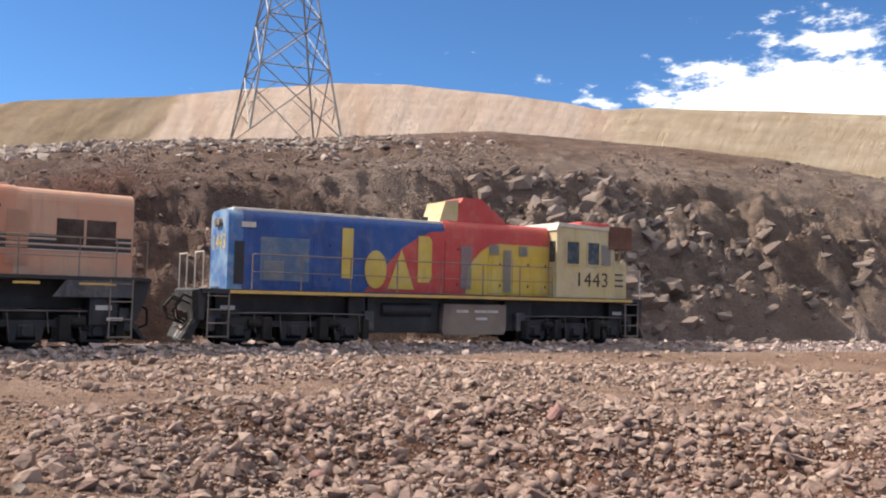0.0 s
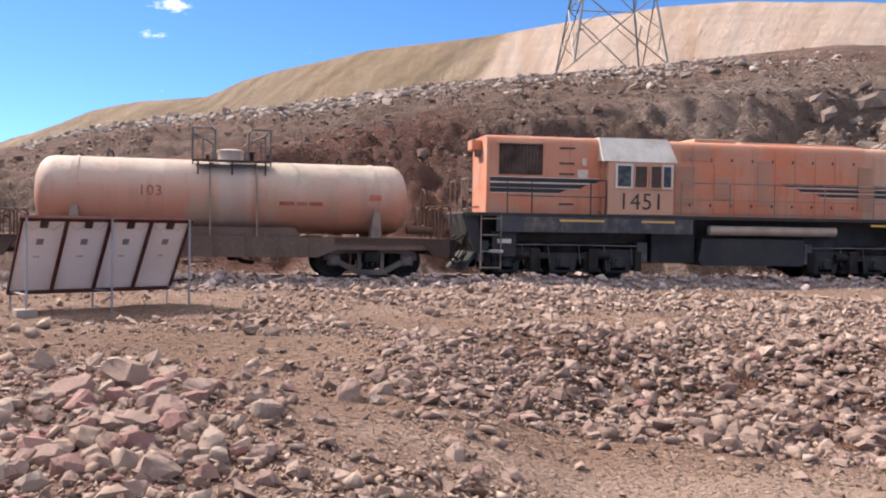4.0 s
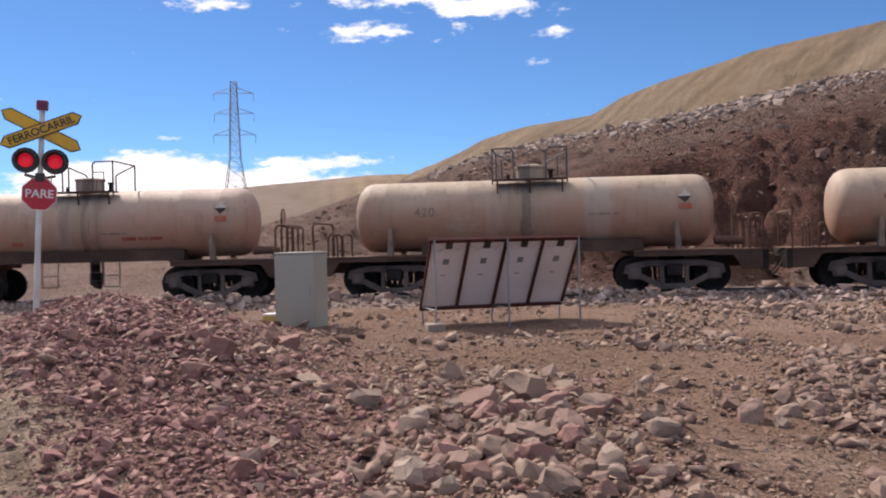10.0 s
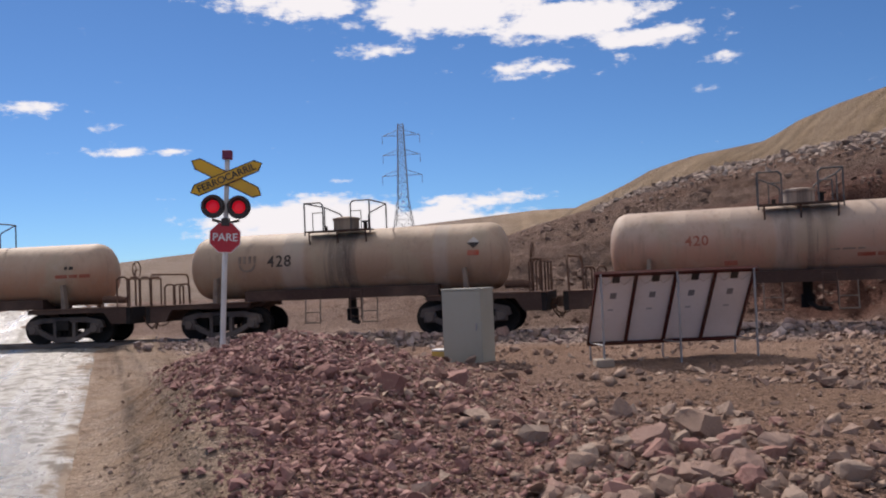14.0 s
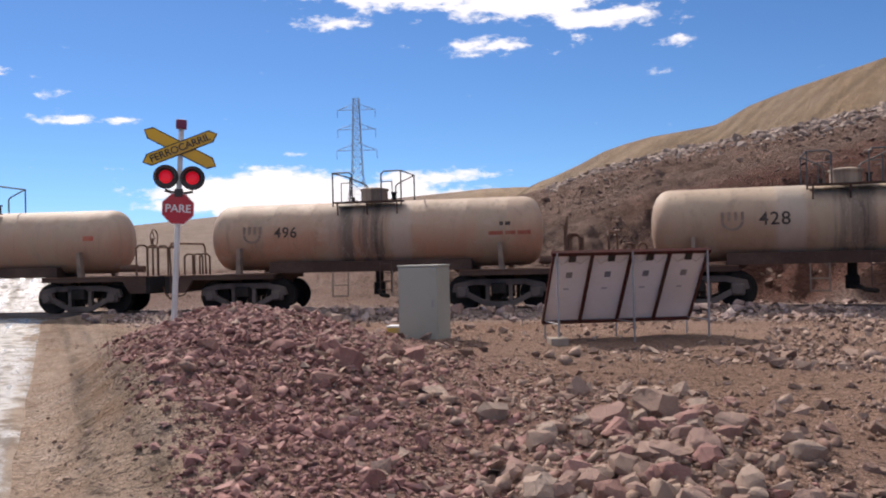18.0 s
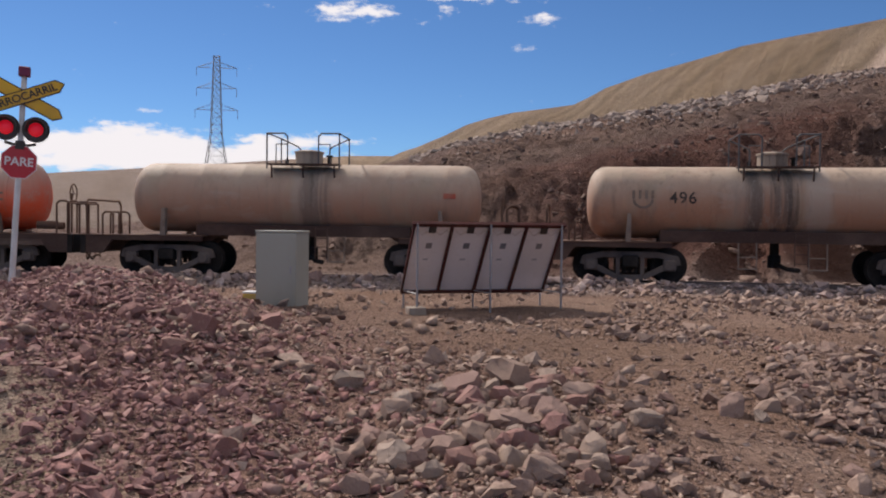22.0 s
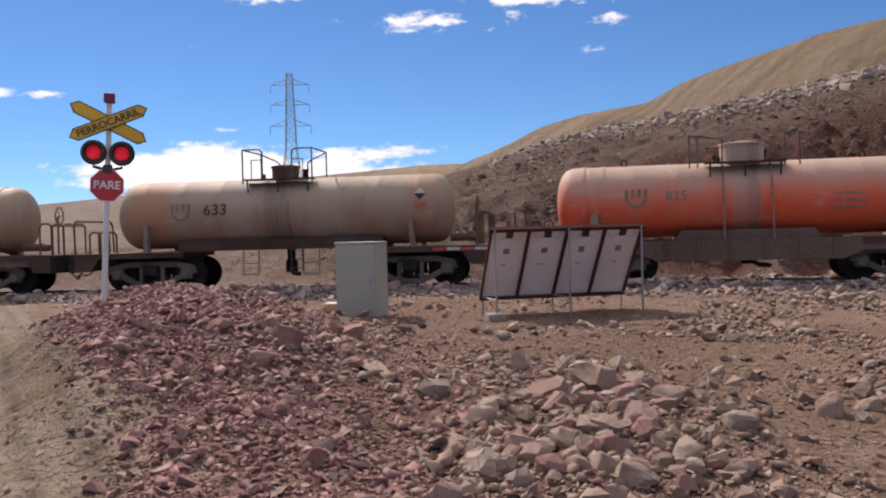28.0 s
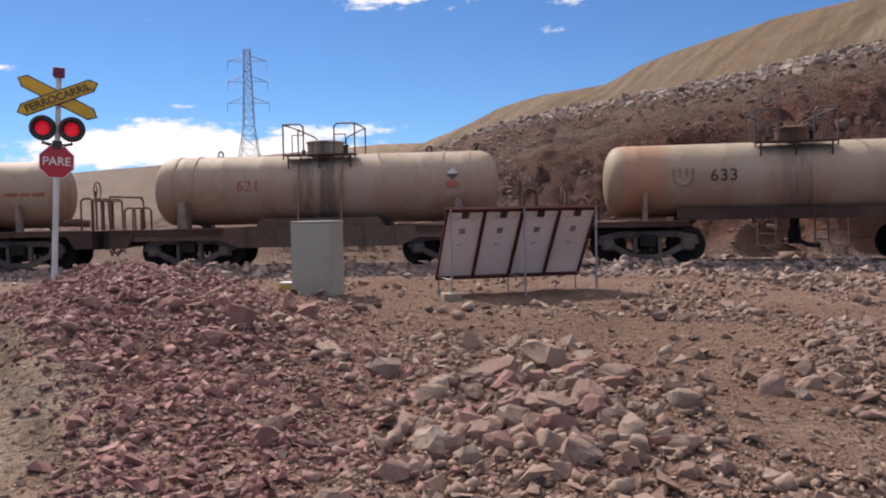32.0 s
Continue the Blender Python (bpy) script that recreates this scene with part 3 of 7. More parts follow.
    cut = np.where(r < lip, face, slope)
    z = np.where(u > toe, z * (1 - k) + cut, z)
    # behind the ridge: a shelf, then the dumps, then the plain
    k3 = ease(r, hill_r, hill_r + 45)
    shelf = z_ridge * (1 - 0.35 * k3)
    dump_r = 235.0
    z_dump = np.maximum(up(az, DUMPS, dump_r), 0)
    k4 = np.clip((r - 112) / (dump_r - 112), 0, 1)
    gully = fbm(az * 0.6 + r * 0.02, r * 0.012, 4, 81) * 4.5 + fbm(x * 0.12, y * 0.12, 5, 85) * 3.0 + fbm((az + 9 * k4) * 2.2, r * 0.004, 4, 117) * 2.0
    dumps = shelf + (z_dump - shelf) * k4 + gully * k4 * (1 - k4) * 2.2 * (1 - 0.5 * ease(az, 25, 18)) * (1 - 0.8 * ease(az, -6, -11))
    dumps = np.where(r > dump_r, z_dump + 0.5 * fbm(x * 0.05, y * 0.05, 3, 90), dumps)
    far_r = 900.0
    z_far = np.maximum(up(az, PLAIN, far_r), 0)
    k5 = ease(r, 110, far_r)
    plain = z_far * k5 ** 1.2 + 6 * fbm(x * 0.006, y * 0.006, 4, 95) * ease(r, 120, 300) * (1 - ease(r, 700, 900))
    back = np.maximum(np.where(z_dump > 0, dumps, 0) * ease(az, 58, 47) * ease(az, -75, -55) * (1 - 0.6 * ease(r, 300, 800)), plain)
    z = np.where((r > hill_r) & (u > 12), np.maximum(back, z_ridge * (1 - k3) * 1.0), z)
    z = np.where(r > 1000, z * (1 - ease(r, 1000, 1900)), z)
    return z


def soil_colour(x, y, z):
    az = np.degrees(np.arctan2(-x, y))
    r = np.hypot(x, y)
    u = np.hypot(x - CEN[0], y - CEN[1]) - RAD
    n1, n2 = fbm(x * 0.4, y * 0.4, 4, 101)[..., None], fbm(x * 0.12, y * 0.12, 4, 103)[..., None]

    def c(*v):
        return np.array(v)

    base = c(0.282, 0.186, 0.138) + 0.15 * n1 * c(1, 0.85, 0.75)
    ochre = (0.9 * np.exp(-(((x + 7.6) / 3.6) ** 2 + ((y - 9.2) / 2.0) ** 2)) * (0.6 + 1.6 * fbm(x * 0.7, y * 0.7, 4, 102)))[..., None]
    base = base * (1 - ochre) + ochre * c(0.245, 0.162, 0.113)
    path = (np.exp(-((y - 6.9 - 0.28 * x) / 0.6) ** 2) * ease(x, -4.2, -2.2) * ease(x, 9, 6))[..., None]
    base = base + path * c(0.10, 0.088, 0.075)
    pink = (heap(x, y, -10.4, 4.4, 157, 8.0, 3.5, 1.0))[..., None]
    base = base * (1 - 0.92 * pink) + 0.92 * pink * c(0.215, 0.125, 0.108)
    road = ease(road_side(x, y) + 0.8 * n1[..., 0], -1.5 - 0.8 * ease(x, -14, -16), -0.75 - 0.5 * ease(x, -14, -16))[..., None]
    along = -0.9766 * x + 0.2149 * y
    ruts = fbm(road_side(x, y) * 2.6, along * 0.10, 4, 105)[..., None]
    rs = road_side(x, y) + 0.16 * fbm(along * 0.5, along * 0, 3, 106)
    wheel = (np.exp(-((rs + 0.27) / 0.07) ** 2) + 0.8 * np.exp(-((rs + 0.66) / 0.10) ** 2) + 0.5 * np.exp(-((rs + 1.05) / 0.06) ** 2))[..., None] * (0.5 + value_noise(along * 1.7, rs * 9, 108)[..., None])
    verge = c(0.36, 0.27, 0.205) + 0.26 * ruts * c(1, 0.88, 0.75) + 0.16 * fbm(x * 3.1, y * 3.1, 4, 109)[..., None]
    base = base * (1 - road) + road * verge * (1 - 0.4 * np.clip(wheel, 0, 1) * (0.4 + 1.2 * value_noise(x * 6.0, y * 6.0, 118)[..., None]))
    brown = c(0.235, 0.162, 0.132) + 0.08 * n2 * c(1, 0.8, 0.6) + 0.06 * n1
    greyface = (ease(az, 2, -8) * ease(u, 2, 4) * ease(fbm(x * 0.16, y * 0.16, 3, 107) + 0.08, -0.05, 0.12))[..., None]
    brown = brown * (1 - greyface) + greyface * c(0.25, 0.198, 0.168)
    bedc = ease(np.abs(u), 4.5, 2.5)[..., None] * (1 - road)
    base = base * (1 - bedc) + bedc * c(0.32, 0.25, 0.222)
    # low bank: darker brown soil, with the shadows of its face put into the colour
    bank_soil_shade = (ease(az, 24, 12) * ease(r, 12.2, 11.0) * ease(r, 8.0, 9.0) * ease(az, -110, -60))[..., None]
    base = base * (1 - bank_soil_shade * (1 - c(0.55, 0.46, 0.44)))
    tanface = (ease(az, 12, 5) * ease(az, -20, -12))[..., None]
    brown = brown * (1 - tanface) + tanface * (c(0.27, 0.198, 0.163) + 0.08 * n2 + 0.06 * n1)
    maroon = (ease(az, 16, 24) * ease(az, 46, 34) * ease(u, 15, 10))[..., None]
    brown = brown * (1 - maroon) + maroon * (c(0.175, 0.092, 0.073) + 0.05 * n1 + 0.05 * n2)
    pale = ease(az, -9, -14)[..., None]
    brown = brown * (1 - pale) + pale * (c(0.285, 0.212, 0.172) + 0.1 * n2 + 0.08 * n1)
    hill = ease(u, 2.6, 4.0)[..., None]
    col = base * (1 - hill) + hill * brown
    upper = (ease(u, 14, 20) * ease(az, 55, 40))[..., None]
    col = col * (1 - upper) + upper * (c(0.235, 0.155, 0.122) + 0.08 * n1)
    far = ease(r, 75, 110)[..., None] * np.ones_like(col)
    k = np.clip((r - 112) / 123, 0, 1)
    seam = 21.5 - 4.0 * k + 0.5 * fbm(r * 0.05, r * 0, 3, 115)
    pinkdump = (ease(az, seam + 0.5, seam - 0.5) * ease(az, -11, -8.5))[..., None]
    lean = np.where(az > seam, 9.0, 2.0)
    chute = fbm((az + lean * k) * 2.2, r * 0.004, 4, 117)[..., None]
    sand = c(0.46, 0.365, 0.26) + 0.16 * n2
    olive = c(0.30, 0.222, 0.148) + 0.09 * fbm(az * 0.9 + r * 0.03, r * 0.02, 4, 111)[..., None]
    leftmix = ease(az, seam - 2, seam + 0.4)[..., None]
    dump = sand * (1 - leftmix) + olive * leftmix
    dump = dump * (1 - pinkdump) + pinkdump * (c(0.56, 0.425, 0.34) + 0.16 * fbm(az * 0.8, r * 0.006, 4, 113)[..., None] * c(0.6, 1.0, 1.2))
    dump = dump * (1 + 0.6 * chute * np.where(az < -8, 0.25, np.where(az < seam, 0.45, 1.5))[..., None])
    plainmix = ease(az, 50, 56)[..., None]
    dump = dump * (1 - plainmix) + plainmix * (c(0.215, 0.165, 0.13) + 0.08 * n2)
    return np.clip(col * (1 - far) + far * dump, 0.02, 0.8)


def zones(x, y):
    """How far each place belongs to the cut face, and to the dumps."""
    az = np.degrees(np.arctan2(-x, y))
    r = np.hypot(x, y)
    u = np.hypot(x - CEN[0], y - CEN[1]) - RAD
    return ease(u, 2.8, 4.6) * ease(r, 80, 62) * ease(az, 62, 50) * ease(az, -70, -50), ease(r, 100, 125) * ease(az, 58, 52)


def make_ground():
    fine = np.arange(-34.0, 92.0, 0.24)
    az = np.concatenate([fine, np.arange(92.0, 326.0 - 1.0, 3.0)])
    def geo(a, b, k):
        return a * np.exp(np.arange(0, math.log(b / a), math.log(k)))
    r = np.concatenate([geo(0.5, 3, 1.12), geo(3, 24, 1.014), np.arange(24, 52, 0.23), np.arange(52, 72, 0.5), geo(72, 262, 1.014), geo(262, 4200, 1.13)])
    A, Rr = np.meshgrid(np.radians(az), r, indexing="ij")
    X, Y = -Rr * np.sin(A), Rr * np.cos(A)
    Z = height(X, Y)
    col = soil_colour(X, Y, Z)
    na, nr = A.shape
    idx = np.arange(na * nr).reshape(na, nr)
    nxt = np.roll(idx, -1, axis=0)
    quads = np.stack([idx[:, :-1], idx[:, 1:], nxt[:, 1:], nxt[:, :-1]], -1).reshape(-1, 4)
    verts = np.stack([X, Y, Z], -1).reshape(-1, 3)
    cap = len(verts)
    verts = np.vstack([verts, [[0, 0, float(height(np.array([0.01]), np.array([0.01]))[0])]]])
    tris = np.stack([np.full(na, cap), nxt[:, 0], idx[:, 0]], -1)[:, ::-1]
    me = bpy.data.meshes.new("ground")
    nq, ntri = len(quads), len(tris)
    me.vertices.add(len(verts))
    me.vertices.foreach_set("co", verts.astype(np.float32).ravel())
    me.loops.add(nq * 4 + ntri * 3)
    me.loops.foreach_set("vertex_index", np.concatenate([quads.ravel(), tris.ravel()]).astype(np.int32))
    me.polygons.add(nq + ntri)
    me.polygons.foreach_set("loop_start", np.concatenate([np.arange(nq) * 4, nq * 4 + np.arange(ntri) * 3]).astype(np.int32))
    me.update(calc_edges=True)
    layer = me.color_attributes.new("soil", "FLOAT_COLOR", "POINT")
    rgba = np.ones((len(verts), 4), np.float32)
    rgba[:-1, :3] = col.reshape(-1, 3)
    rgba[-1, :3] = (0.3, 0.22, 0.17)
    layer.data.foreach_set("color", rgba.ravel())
    layer = me.color_attributes.new("zone", "FLOAT_COLOR", "POINT")
    rgba = np.zeros((len(verts), 4), np.float32)
    cut_, dump_ = zones(X, Y)
    rgba[:-1, 0], rgba[:-1, 1] = cut_.ravel(), dump_.ravel()
    layer.data.foreach_set("color", rgba.ravel())
    me.materials.append(GROUND)
    me.shade_smooth()
    me.validate()
    ob = tagged(new("ground", me), "bare desert ground with gravel, cut slope and mine waste hills", "ground", kind="structure")
    return ob


make_ground()


# ---- loose stones ----
def stone_shape(rng, level=0, flat=0.75, cuts=5):
    """A broken stone: an uneven block with corners and edges knocked off by flat breaks."""
    planes = []
    for axis in range(3):
        for sign in (-1, 1):
            d = np.zeros(3)
            d[axis] = sign
            d = d + rng.normal(0, 0.2, 3)
            planes.append((d / np.linalg.norm(d), rng.uniform(0.8, 1.05)))
    for _ in range(cuts):
        d = rng.normal(size=3)
        planes.append((d / np.linalg.norm(d), rng.uniform(0.78, 1.0)))
    N = np.array([p[0] for p in planes])
    D = np.array([p[1] for p in planes])
    sc = np.array((rng.uniform(0.9, 1.25), rng.uniform(0.72, 1.0), flat * rng.uniform(0.75, 1.05)))
    bm = B()
    for i, j, k in itertools.combinations(range(len(N)), 3):
        m = N[[i, j, k]]
        if abs(np.linalg.det(m)) < 0.08:
            continue
        p = np.linalg.solve(m, D[[i, j, k]])
        if (N @ p <= D + 1e-6).all():
            bm.verts.new(p * sc)
    bmesh.ops.remove_doubles(bm, verts=bm.verts[:], dist=0.12 if level == 0 else 0.03)
    r = bmesh.ops.convex_hull(bm, input=bm.verts[:])
    junk = list({g for g in r["geom_interior"] + r["geom_unused"] if isinstance(g, bmesh.types.BMVert)})
    bmesh.ops.delete(bm, geom=junk, context="VERTS")
    if level:
        bmesh.ops.dissolve_limit(bm, angle_limit=0.05, verts=bm.verts[:], edges=bm.edges[:])
        bmesh.ops.bevel(bm, geom=bm.edges[:], offset=0.13 if level == 1 else 0.06, segments=3 - level, affect="EDGES", profile=0.6, clamp_overlap=True)
        # keep the rounded edges inside the breaks
        corners = np.array([tuple(v.co) for v in bm.verts])
        corners = corners / np.maximum((corners / sc) @ N.T / D, 1.0).max(axis=1)[:, None]
        bm.free()
        bm = B()
        for p in corners:
            bm.verts.new(p)
        bmesh.ops.remove_doubles(bm, verts=bm.verts[:], dist=0.03)
        r = bmesh.ops.convex_hull(bm, input=bm.verts[:])
        junk = list({g for g in r["geom_interior"] + r["geom_unused"] if isinstance(g, bmesh.types.BMVert)})
        bmesh.ops.delete(bm, geom=junk, context="VERTS")
    if level == 1:
        bmesh.ops.triangulate(bm, faces=bm.faces[:])
        bmesh.ops.subdivide_edges(bm, edges=[e for e in bm.edges if e.calc_length() > 0.42], cuts=1)
        bmesh.ops.triangulate(bm, faces=bm.faces[:])
        shift = rng.uniform(0, 50)
        for v in bm.verts:
            q = Vector(v.co) * 1.9 + Vector((shift, 0, 0))
            v.co *= 1 + 0.17 * noise.noise(q) + 0.1 * noise.noise(q * 2.6) + 0.05 * noise.noise(q * 6.0)
    bmesh.ops.triangulate(bm, faces=bm.faces[:])
    bmesh.ops.recalc_face_normals(bm, faces=bm.faces[:])
    return bm


def stone_arrays(rng, count, cuts=3):
    shapes = []
    for _ in range(count):
        bm = stone_shape(rng, 0, 0.75, cuts)
        bm.verts.index_update()
        v = np.array([tuple(p.co) for p in bm.verts])
        f = np.array([[q.index for q in face.verts] for face in bm.faces])
        bm.free()
        shapes.append((v, f))
    return shapes


def chip_arrays(rng, count, points):
    """Small chips: the hull of a few points."""
    shapes = []
    for _ in range(count):
        bm = B()
        sc = np.array((rng.uniform(0.9, 1.35), rng.uniform(0.7, 1.0), rng.uniform(0.48, 0.85)))
        for _k in range(points):
            d = rng.normal(size=3)
            d = np.sign(d) * np.abs(d / np.linalg.norm(d)) ** 0.7
            bm.verts.new(d * rng.uniform(0.85, 1.1) * sc)
        r = bmesh.ops.convex_hull(bm, input=bm.verts[:])
        junk = list({g for g in r["geom_interior"] + r["geom_unused"] if isinstance(g, bmesh.types.BMVert)})
        bmesh.ops.delete(bm, geom=junk, context="VERTS")
        bmesh.ops.recalc_face_normals(bm, faces=bm.faces[:])
        bm.verts.index_update()
        shapes.append((np.array([tuple(p.co) for p in bm.verts]), np.array([[q.index for q in face.verts] for face in bm.faces])))
        bm.free()
    return shapes


def scatter(name, xs, ys, sizes, mat, label, rng, sink=0.25, lift=None, points=10):
    """Many stones in one mesh, each resting on the ground."""
    shapes = chip_arrays(rng, 32, points)
    zs = height(xs, ys) if lift is None else lift
    which = rng.integers(0, len(shapes), len(xs))
    V, F, base, counts = [], [], 0, []
    for k, (v, f) in enumerate(shapes):
        sel = np.where(which == k)[0]
        if not len(sel):
            continue
        n = len(sel)
        a, b, c = rng.uniform(0, 2 * np.pi, n), rng.uniform(-0.5, 0.5, n), rng.uniform(-0.5, 0.5, n)
        ca, sa, cb, sb, cc, sc = np.cos(a), np.sin(a), np.cos(b), np.sin(b), np.cos(c), np.sin(c)
        p = v[None] * sizes[sel, None, None]
        x, y, z = p[..., 0], p[..., 1], p[..., 2]
        y, z = y * cb[:, None] - z * sb[:, None], y * sb[:, None] + z * cb[:, None]
        x, z = x * cc[:, None] + z * sc[:, None], -x * sc[:, None] + z * cc[:, None]
        x, y = x * ca[:, None] - y * sa[:, None], x * sa[:, None] + y * ca[:, None]
        P = np.stack([x + xs[sel, None], y + ys[sel, None], z + (zs[sel] + sizes[sel] * (0.6 - sink))[:, None]], -1)
        V.append(P.reshape(-1, 3))
        F.append((f[None] + (np.arange(n) * len(v))[:, None, None] + base).reshape(-1, 3))
        base += n * len(v)
        counts += [len(f)] * n
    V, F = np.concatenate(V), np.concatenate(F)
    me = bpy.data.meshes.new(name)
    me.vertices.add(len(V))
    me.vertices.foreach_set("co", V.astype(np.float32).ravel())
    me.loops.add(len(F) * 3)
    me.loops.foreach_set("vertex_index", F.astype(np.int32).ravel())
    me.polygons.add(len(F))
    me.polygons.foreach_set("loop_start", (np.arange(len(F)) * 3).astype(np.int32))
    me.update(calc_edges=True)
    # some stones keep sharp breaks, others are worn round
    worn_round = np.repeat(rng.uniform(0, 1, len(xs)) < 0.4, np.array(counts))
    me.polygons.foreach_set("use_smooth", worn_round)
    me.materials.append(mat)
    return tagged(new(name, me), label, "stones", kind="stuff")


rng = np.random.default_rng(7)


def polar(n, a0, a1, r0, r1, power=1.0):
    az = np.radians(rng.uniform(a0, a1, n))
    t = rng.uniform(0, 1, n)
    r = 1 / (1 / r0 + (1 / r1 - 1 / r0) * t) if power == 1.0 else np.sqrt(r0 * r0 + (r1 * r1 - r0 * r0) * t)
    return -r * np.sin(az), r * np.cos(az), r


def track_u(x, y):
    return np.hypot(x - CEN[0], y - CEN[1]) - RAD


def sizes_of(n, mean, spread, least, most):
    return np.exp(rng.normal(math.log(mean), spread, n)).clip(least, most)


def loose_stones():
    # gravel over the near ground
    groups = [polar(70000, -32, 82, 3.4, 34), polar(32000, -34, 34, 9.5, 23, 2.0), polar(6000, -180, 180, 0.8, 9.0, 2.0)]
    x, y, r = (np.concatenate([g[i] for g in groups]) for i in range(3))
    rs = road_side(x, y)
    keep = (track_u(x, y) < -1.3) & ((rs < -2.6 + rng.uniform(0, 0.9, len(x))) | ((rs < 0.15) & (rng.uniform(0, 1, len(x)) < 0.09)))
    patch = fbm(x * 0.45, y * 0.45, 4, 201)
    path = np.exp(-((y - 6.9 - 0.28 * x) / 0.62) ** 2) * ease(x, -4.2, -2.2) * ease(x, 9, 6)
    ochre = np.exp(-(((x + 8.6) / 3.0) ** 2 + ((y - 10.2) / 1.6) ** 2))
    keep &= rng.uniform(0, 1, len(x)) < np.clip(0.65 + 3.0 * patch, 0.06, 1) * (1 - 0.85 * path) * (1 - 0.3 * ochre)
    x, y, r = x[keep], y[keep], r[keep]
    size = np.exp(rng.normal(np.log(0.0072 + 0.0012 * r), 0.66, len(x))).clip(0.005, 0.14)
    size = np.where(road_side(x, y) > -1.0, np.minimum(size, 0.03), size)
    scatter("gravel", x, y, size, GRAVEL, "angular pinkish-brown gravel strewn over bare ground", rng, points=7)
    # broken stone along the near side of the line
    n = 12000
    s = rng.uniform(-16, 60, n)
    off = rng.normal(2.0, 0.7, n).clip(0.95, 4.2) * np.where(rng.uniform(0, 1, n) < 0.25, -1, 1)
    h = TH0 - s / RAD
    x, y = CEN[0] - (RAD - off) * np.sin(h), CEN[1] + (RAD - off) * np.cos(h)
    keep = (road_side(x, y) < -0.8) & (rng.uniform(0, 1, n) < np.clip(0.8 + 2.4 * fbm(x * 0.5, y * 0.5, 3, 207), 0.15, 1))
    scatter("ballast_stones", x[keep], y[keep], sizes_of(n, 0.040, 0.6, 0.016, 0.2)[keep], BALLAST, "broken stone ballast heaped beside the track", rng)
    # pink heap beside the road
    n = 58000
    t, w = rng.uniform(-1.42, 1.2, n), rng.normal(0, 0.64, n).clip(-1.8, 1.8)
    c, sn = math.cos(radians(157)), math.sin(radians(157))
    x, y = -11.2 + 5.4 * t * c - 2.0 * w * sn, 4.75 + 5.4 * t * sn + 2.0 * w * c
    bare = np.exp(-(((x + 6.4) / 1.7) ** 2 + ((y - 5.0) / 1.5) ** 2))
    size = sizes_of(n, 0.0115, 0.78, 0.006, 0.07)
    rs = road_side(x, y) - 0.25 * ease(np.hypot(x, y), 6.0, 4.5)
    keep = (rs < -0.82 + 0.55 * fbm(x * 1.3, y * 1.3, 4, 211) + rng.exponential(0.1, n) - 1.5 * size) & (rs < -0.5) & (rng.uniform(0, 1, n) < np.clip(0.95 + 1.6 * fbm(x * 0.8, y * 0.8, 3, 213), 0.2, 1) * (1 - 0.35 * bare))
    scatter("pink_rubble_heap", x[keep], y[keep], size[keep], RUBBLE_PINK, "heap of angular pink and mauve rubble", rng, sink=0.35, points=8)
    # rough rubble on the near bank
    x, y, r = polar(17000, -34, 24, 8.0, 12.6, 2.0)
    keep = rng.uniform(0, 1, len(x)) < np.clip(0.75 + 2.2 * fbm(x * 0.6, y * 0.6, 3, 217), 0.08, 1)
    scatter("bank_rubble", x[keep], y[keep], sizes_of(len(x), 0.026, 0.62, 0.011, 0.12)[keep], RUBBLE_BANK, "coarse brown-grey rubble on a low bank", rng, sink=0.35)
    # a low clump of mixed rubble, and small stones in the boulder pile
    n = 2300
    t, w = rng.normal(0, 0.55, n), rng.normal(0, 0.5, n)
    x, y = -2.9 + 1.9 * t, 8.7 + 1.7 * w
    keep = rng.uniform(0, 1, n) < np.clip(0.5 + 4.0 * fbm(x * 0.8, y * 0.8, 3, 221), 0, 1)
    scatter("mixed_rubble_patch", x[keep], y[keep], sizes_of(n, 0.022, 0.65, 0.012, 0.1)[keep], RUBBLE_BANK, "patch of coarse grey-brown rubble on the ground", rng, sink=0.35)
    n = 2000
    t, w = rng.normal(0, 0.5, n), rng.normal(0, 0.42, n)
    x, y = -4.2 - 0.8 * t + 1.05 * w, 4.75 + 1.3 * t + 0.8 * w
    scatter("pile_rubble", x, y, sizes_of(n, 0.019, 0.65, 0.009, 0.075), RUBBLE_MIXED, "small grey and pink stones between boulders", rng, sink=0.3)
    # clods of brown earth over the trampled ground
    x, y, r = polar(11000, -30, 62, 6.0, 15.0, 2.0)
    keep = (rng.uniform(0, 1, len(x)) < np.clip(0.45 + 3.2 * fbm(x * 0.5, y * 0.5, 4, 231), 0.03, 1)) & (road_side(x, y) < -2.2) & (track_u(x, y) < -2.0)
    scatter("earth_clods", x[keep], y[keep], sizes_of(len(x), 0.017, 0.55, 0.008, 0.05)[keep], CLODS, "brown clods of dry earth on bare ground", rng, sink=0.4, points=8)
    # grey rubble band on the upper slope
    az = rng.uniform(-4, 47, 11000)
    r = 53.0 + rng.normal(0, 3.8, len(az)) + 3.5 * ease(az, 22, 40)
    a = np.radians(az)
    x, y = -r * np.sin(a), r * np.cos(a)
    keep = rng.uniform(0, 1, len(az)) < (0.15 + 0.85 * ease(az, 0, 10)) * np.clip(0.7 + 2.0 * fbm(x * 0.25, y * 0.25, 3, 223), 0.1, 1)
    scatter("grey_rubble_band", x[keep], y[keep], sizes_of(len(az), 0.085, 0.6, 0.03, 0.38)[keep], RUBBLE_GREY, "band of pale grey boulders along the hill shoulder", rng, sink=0.42)
    # brown debris on the cutting and its foot
    n = 19000
    az = rng.uniform(-32, 58, n)
    d = rng.uniform(2.4, 24, n)
    a = np.radians(az)
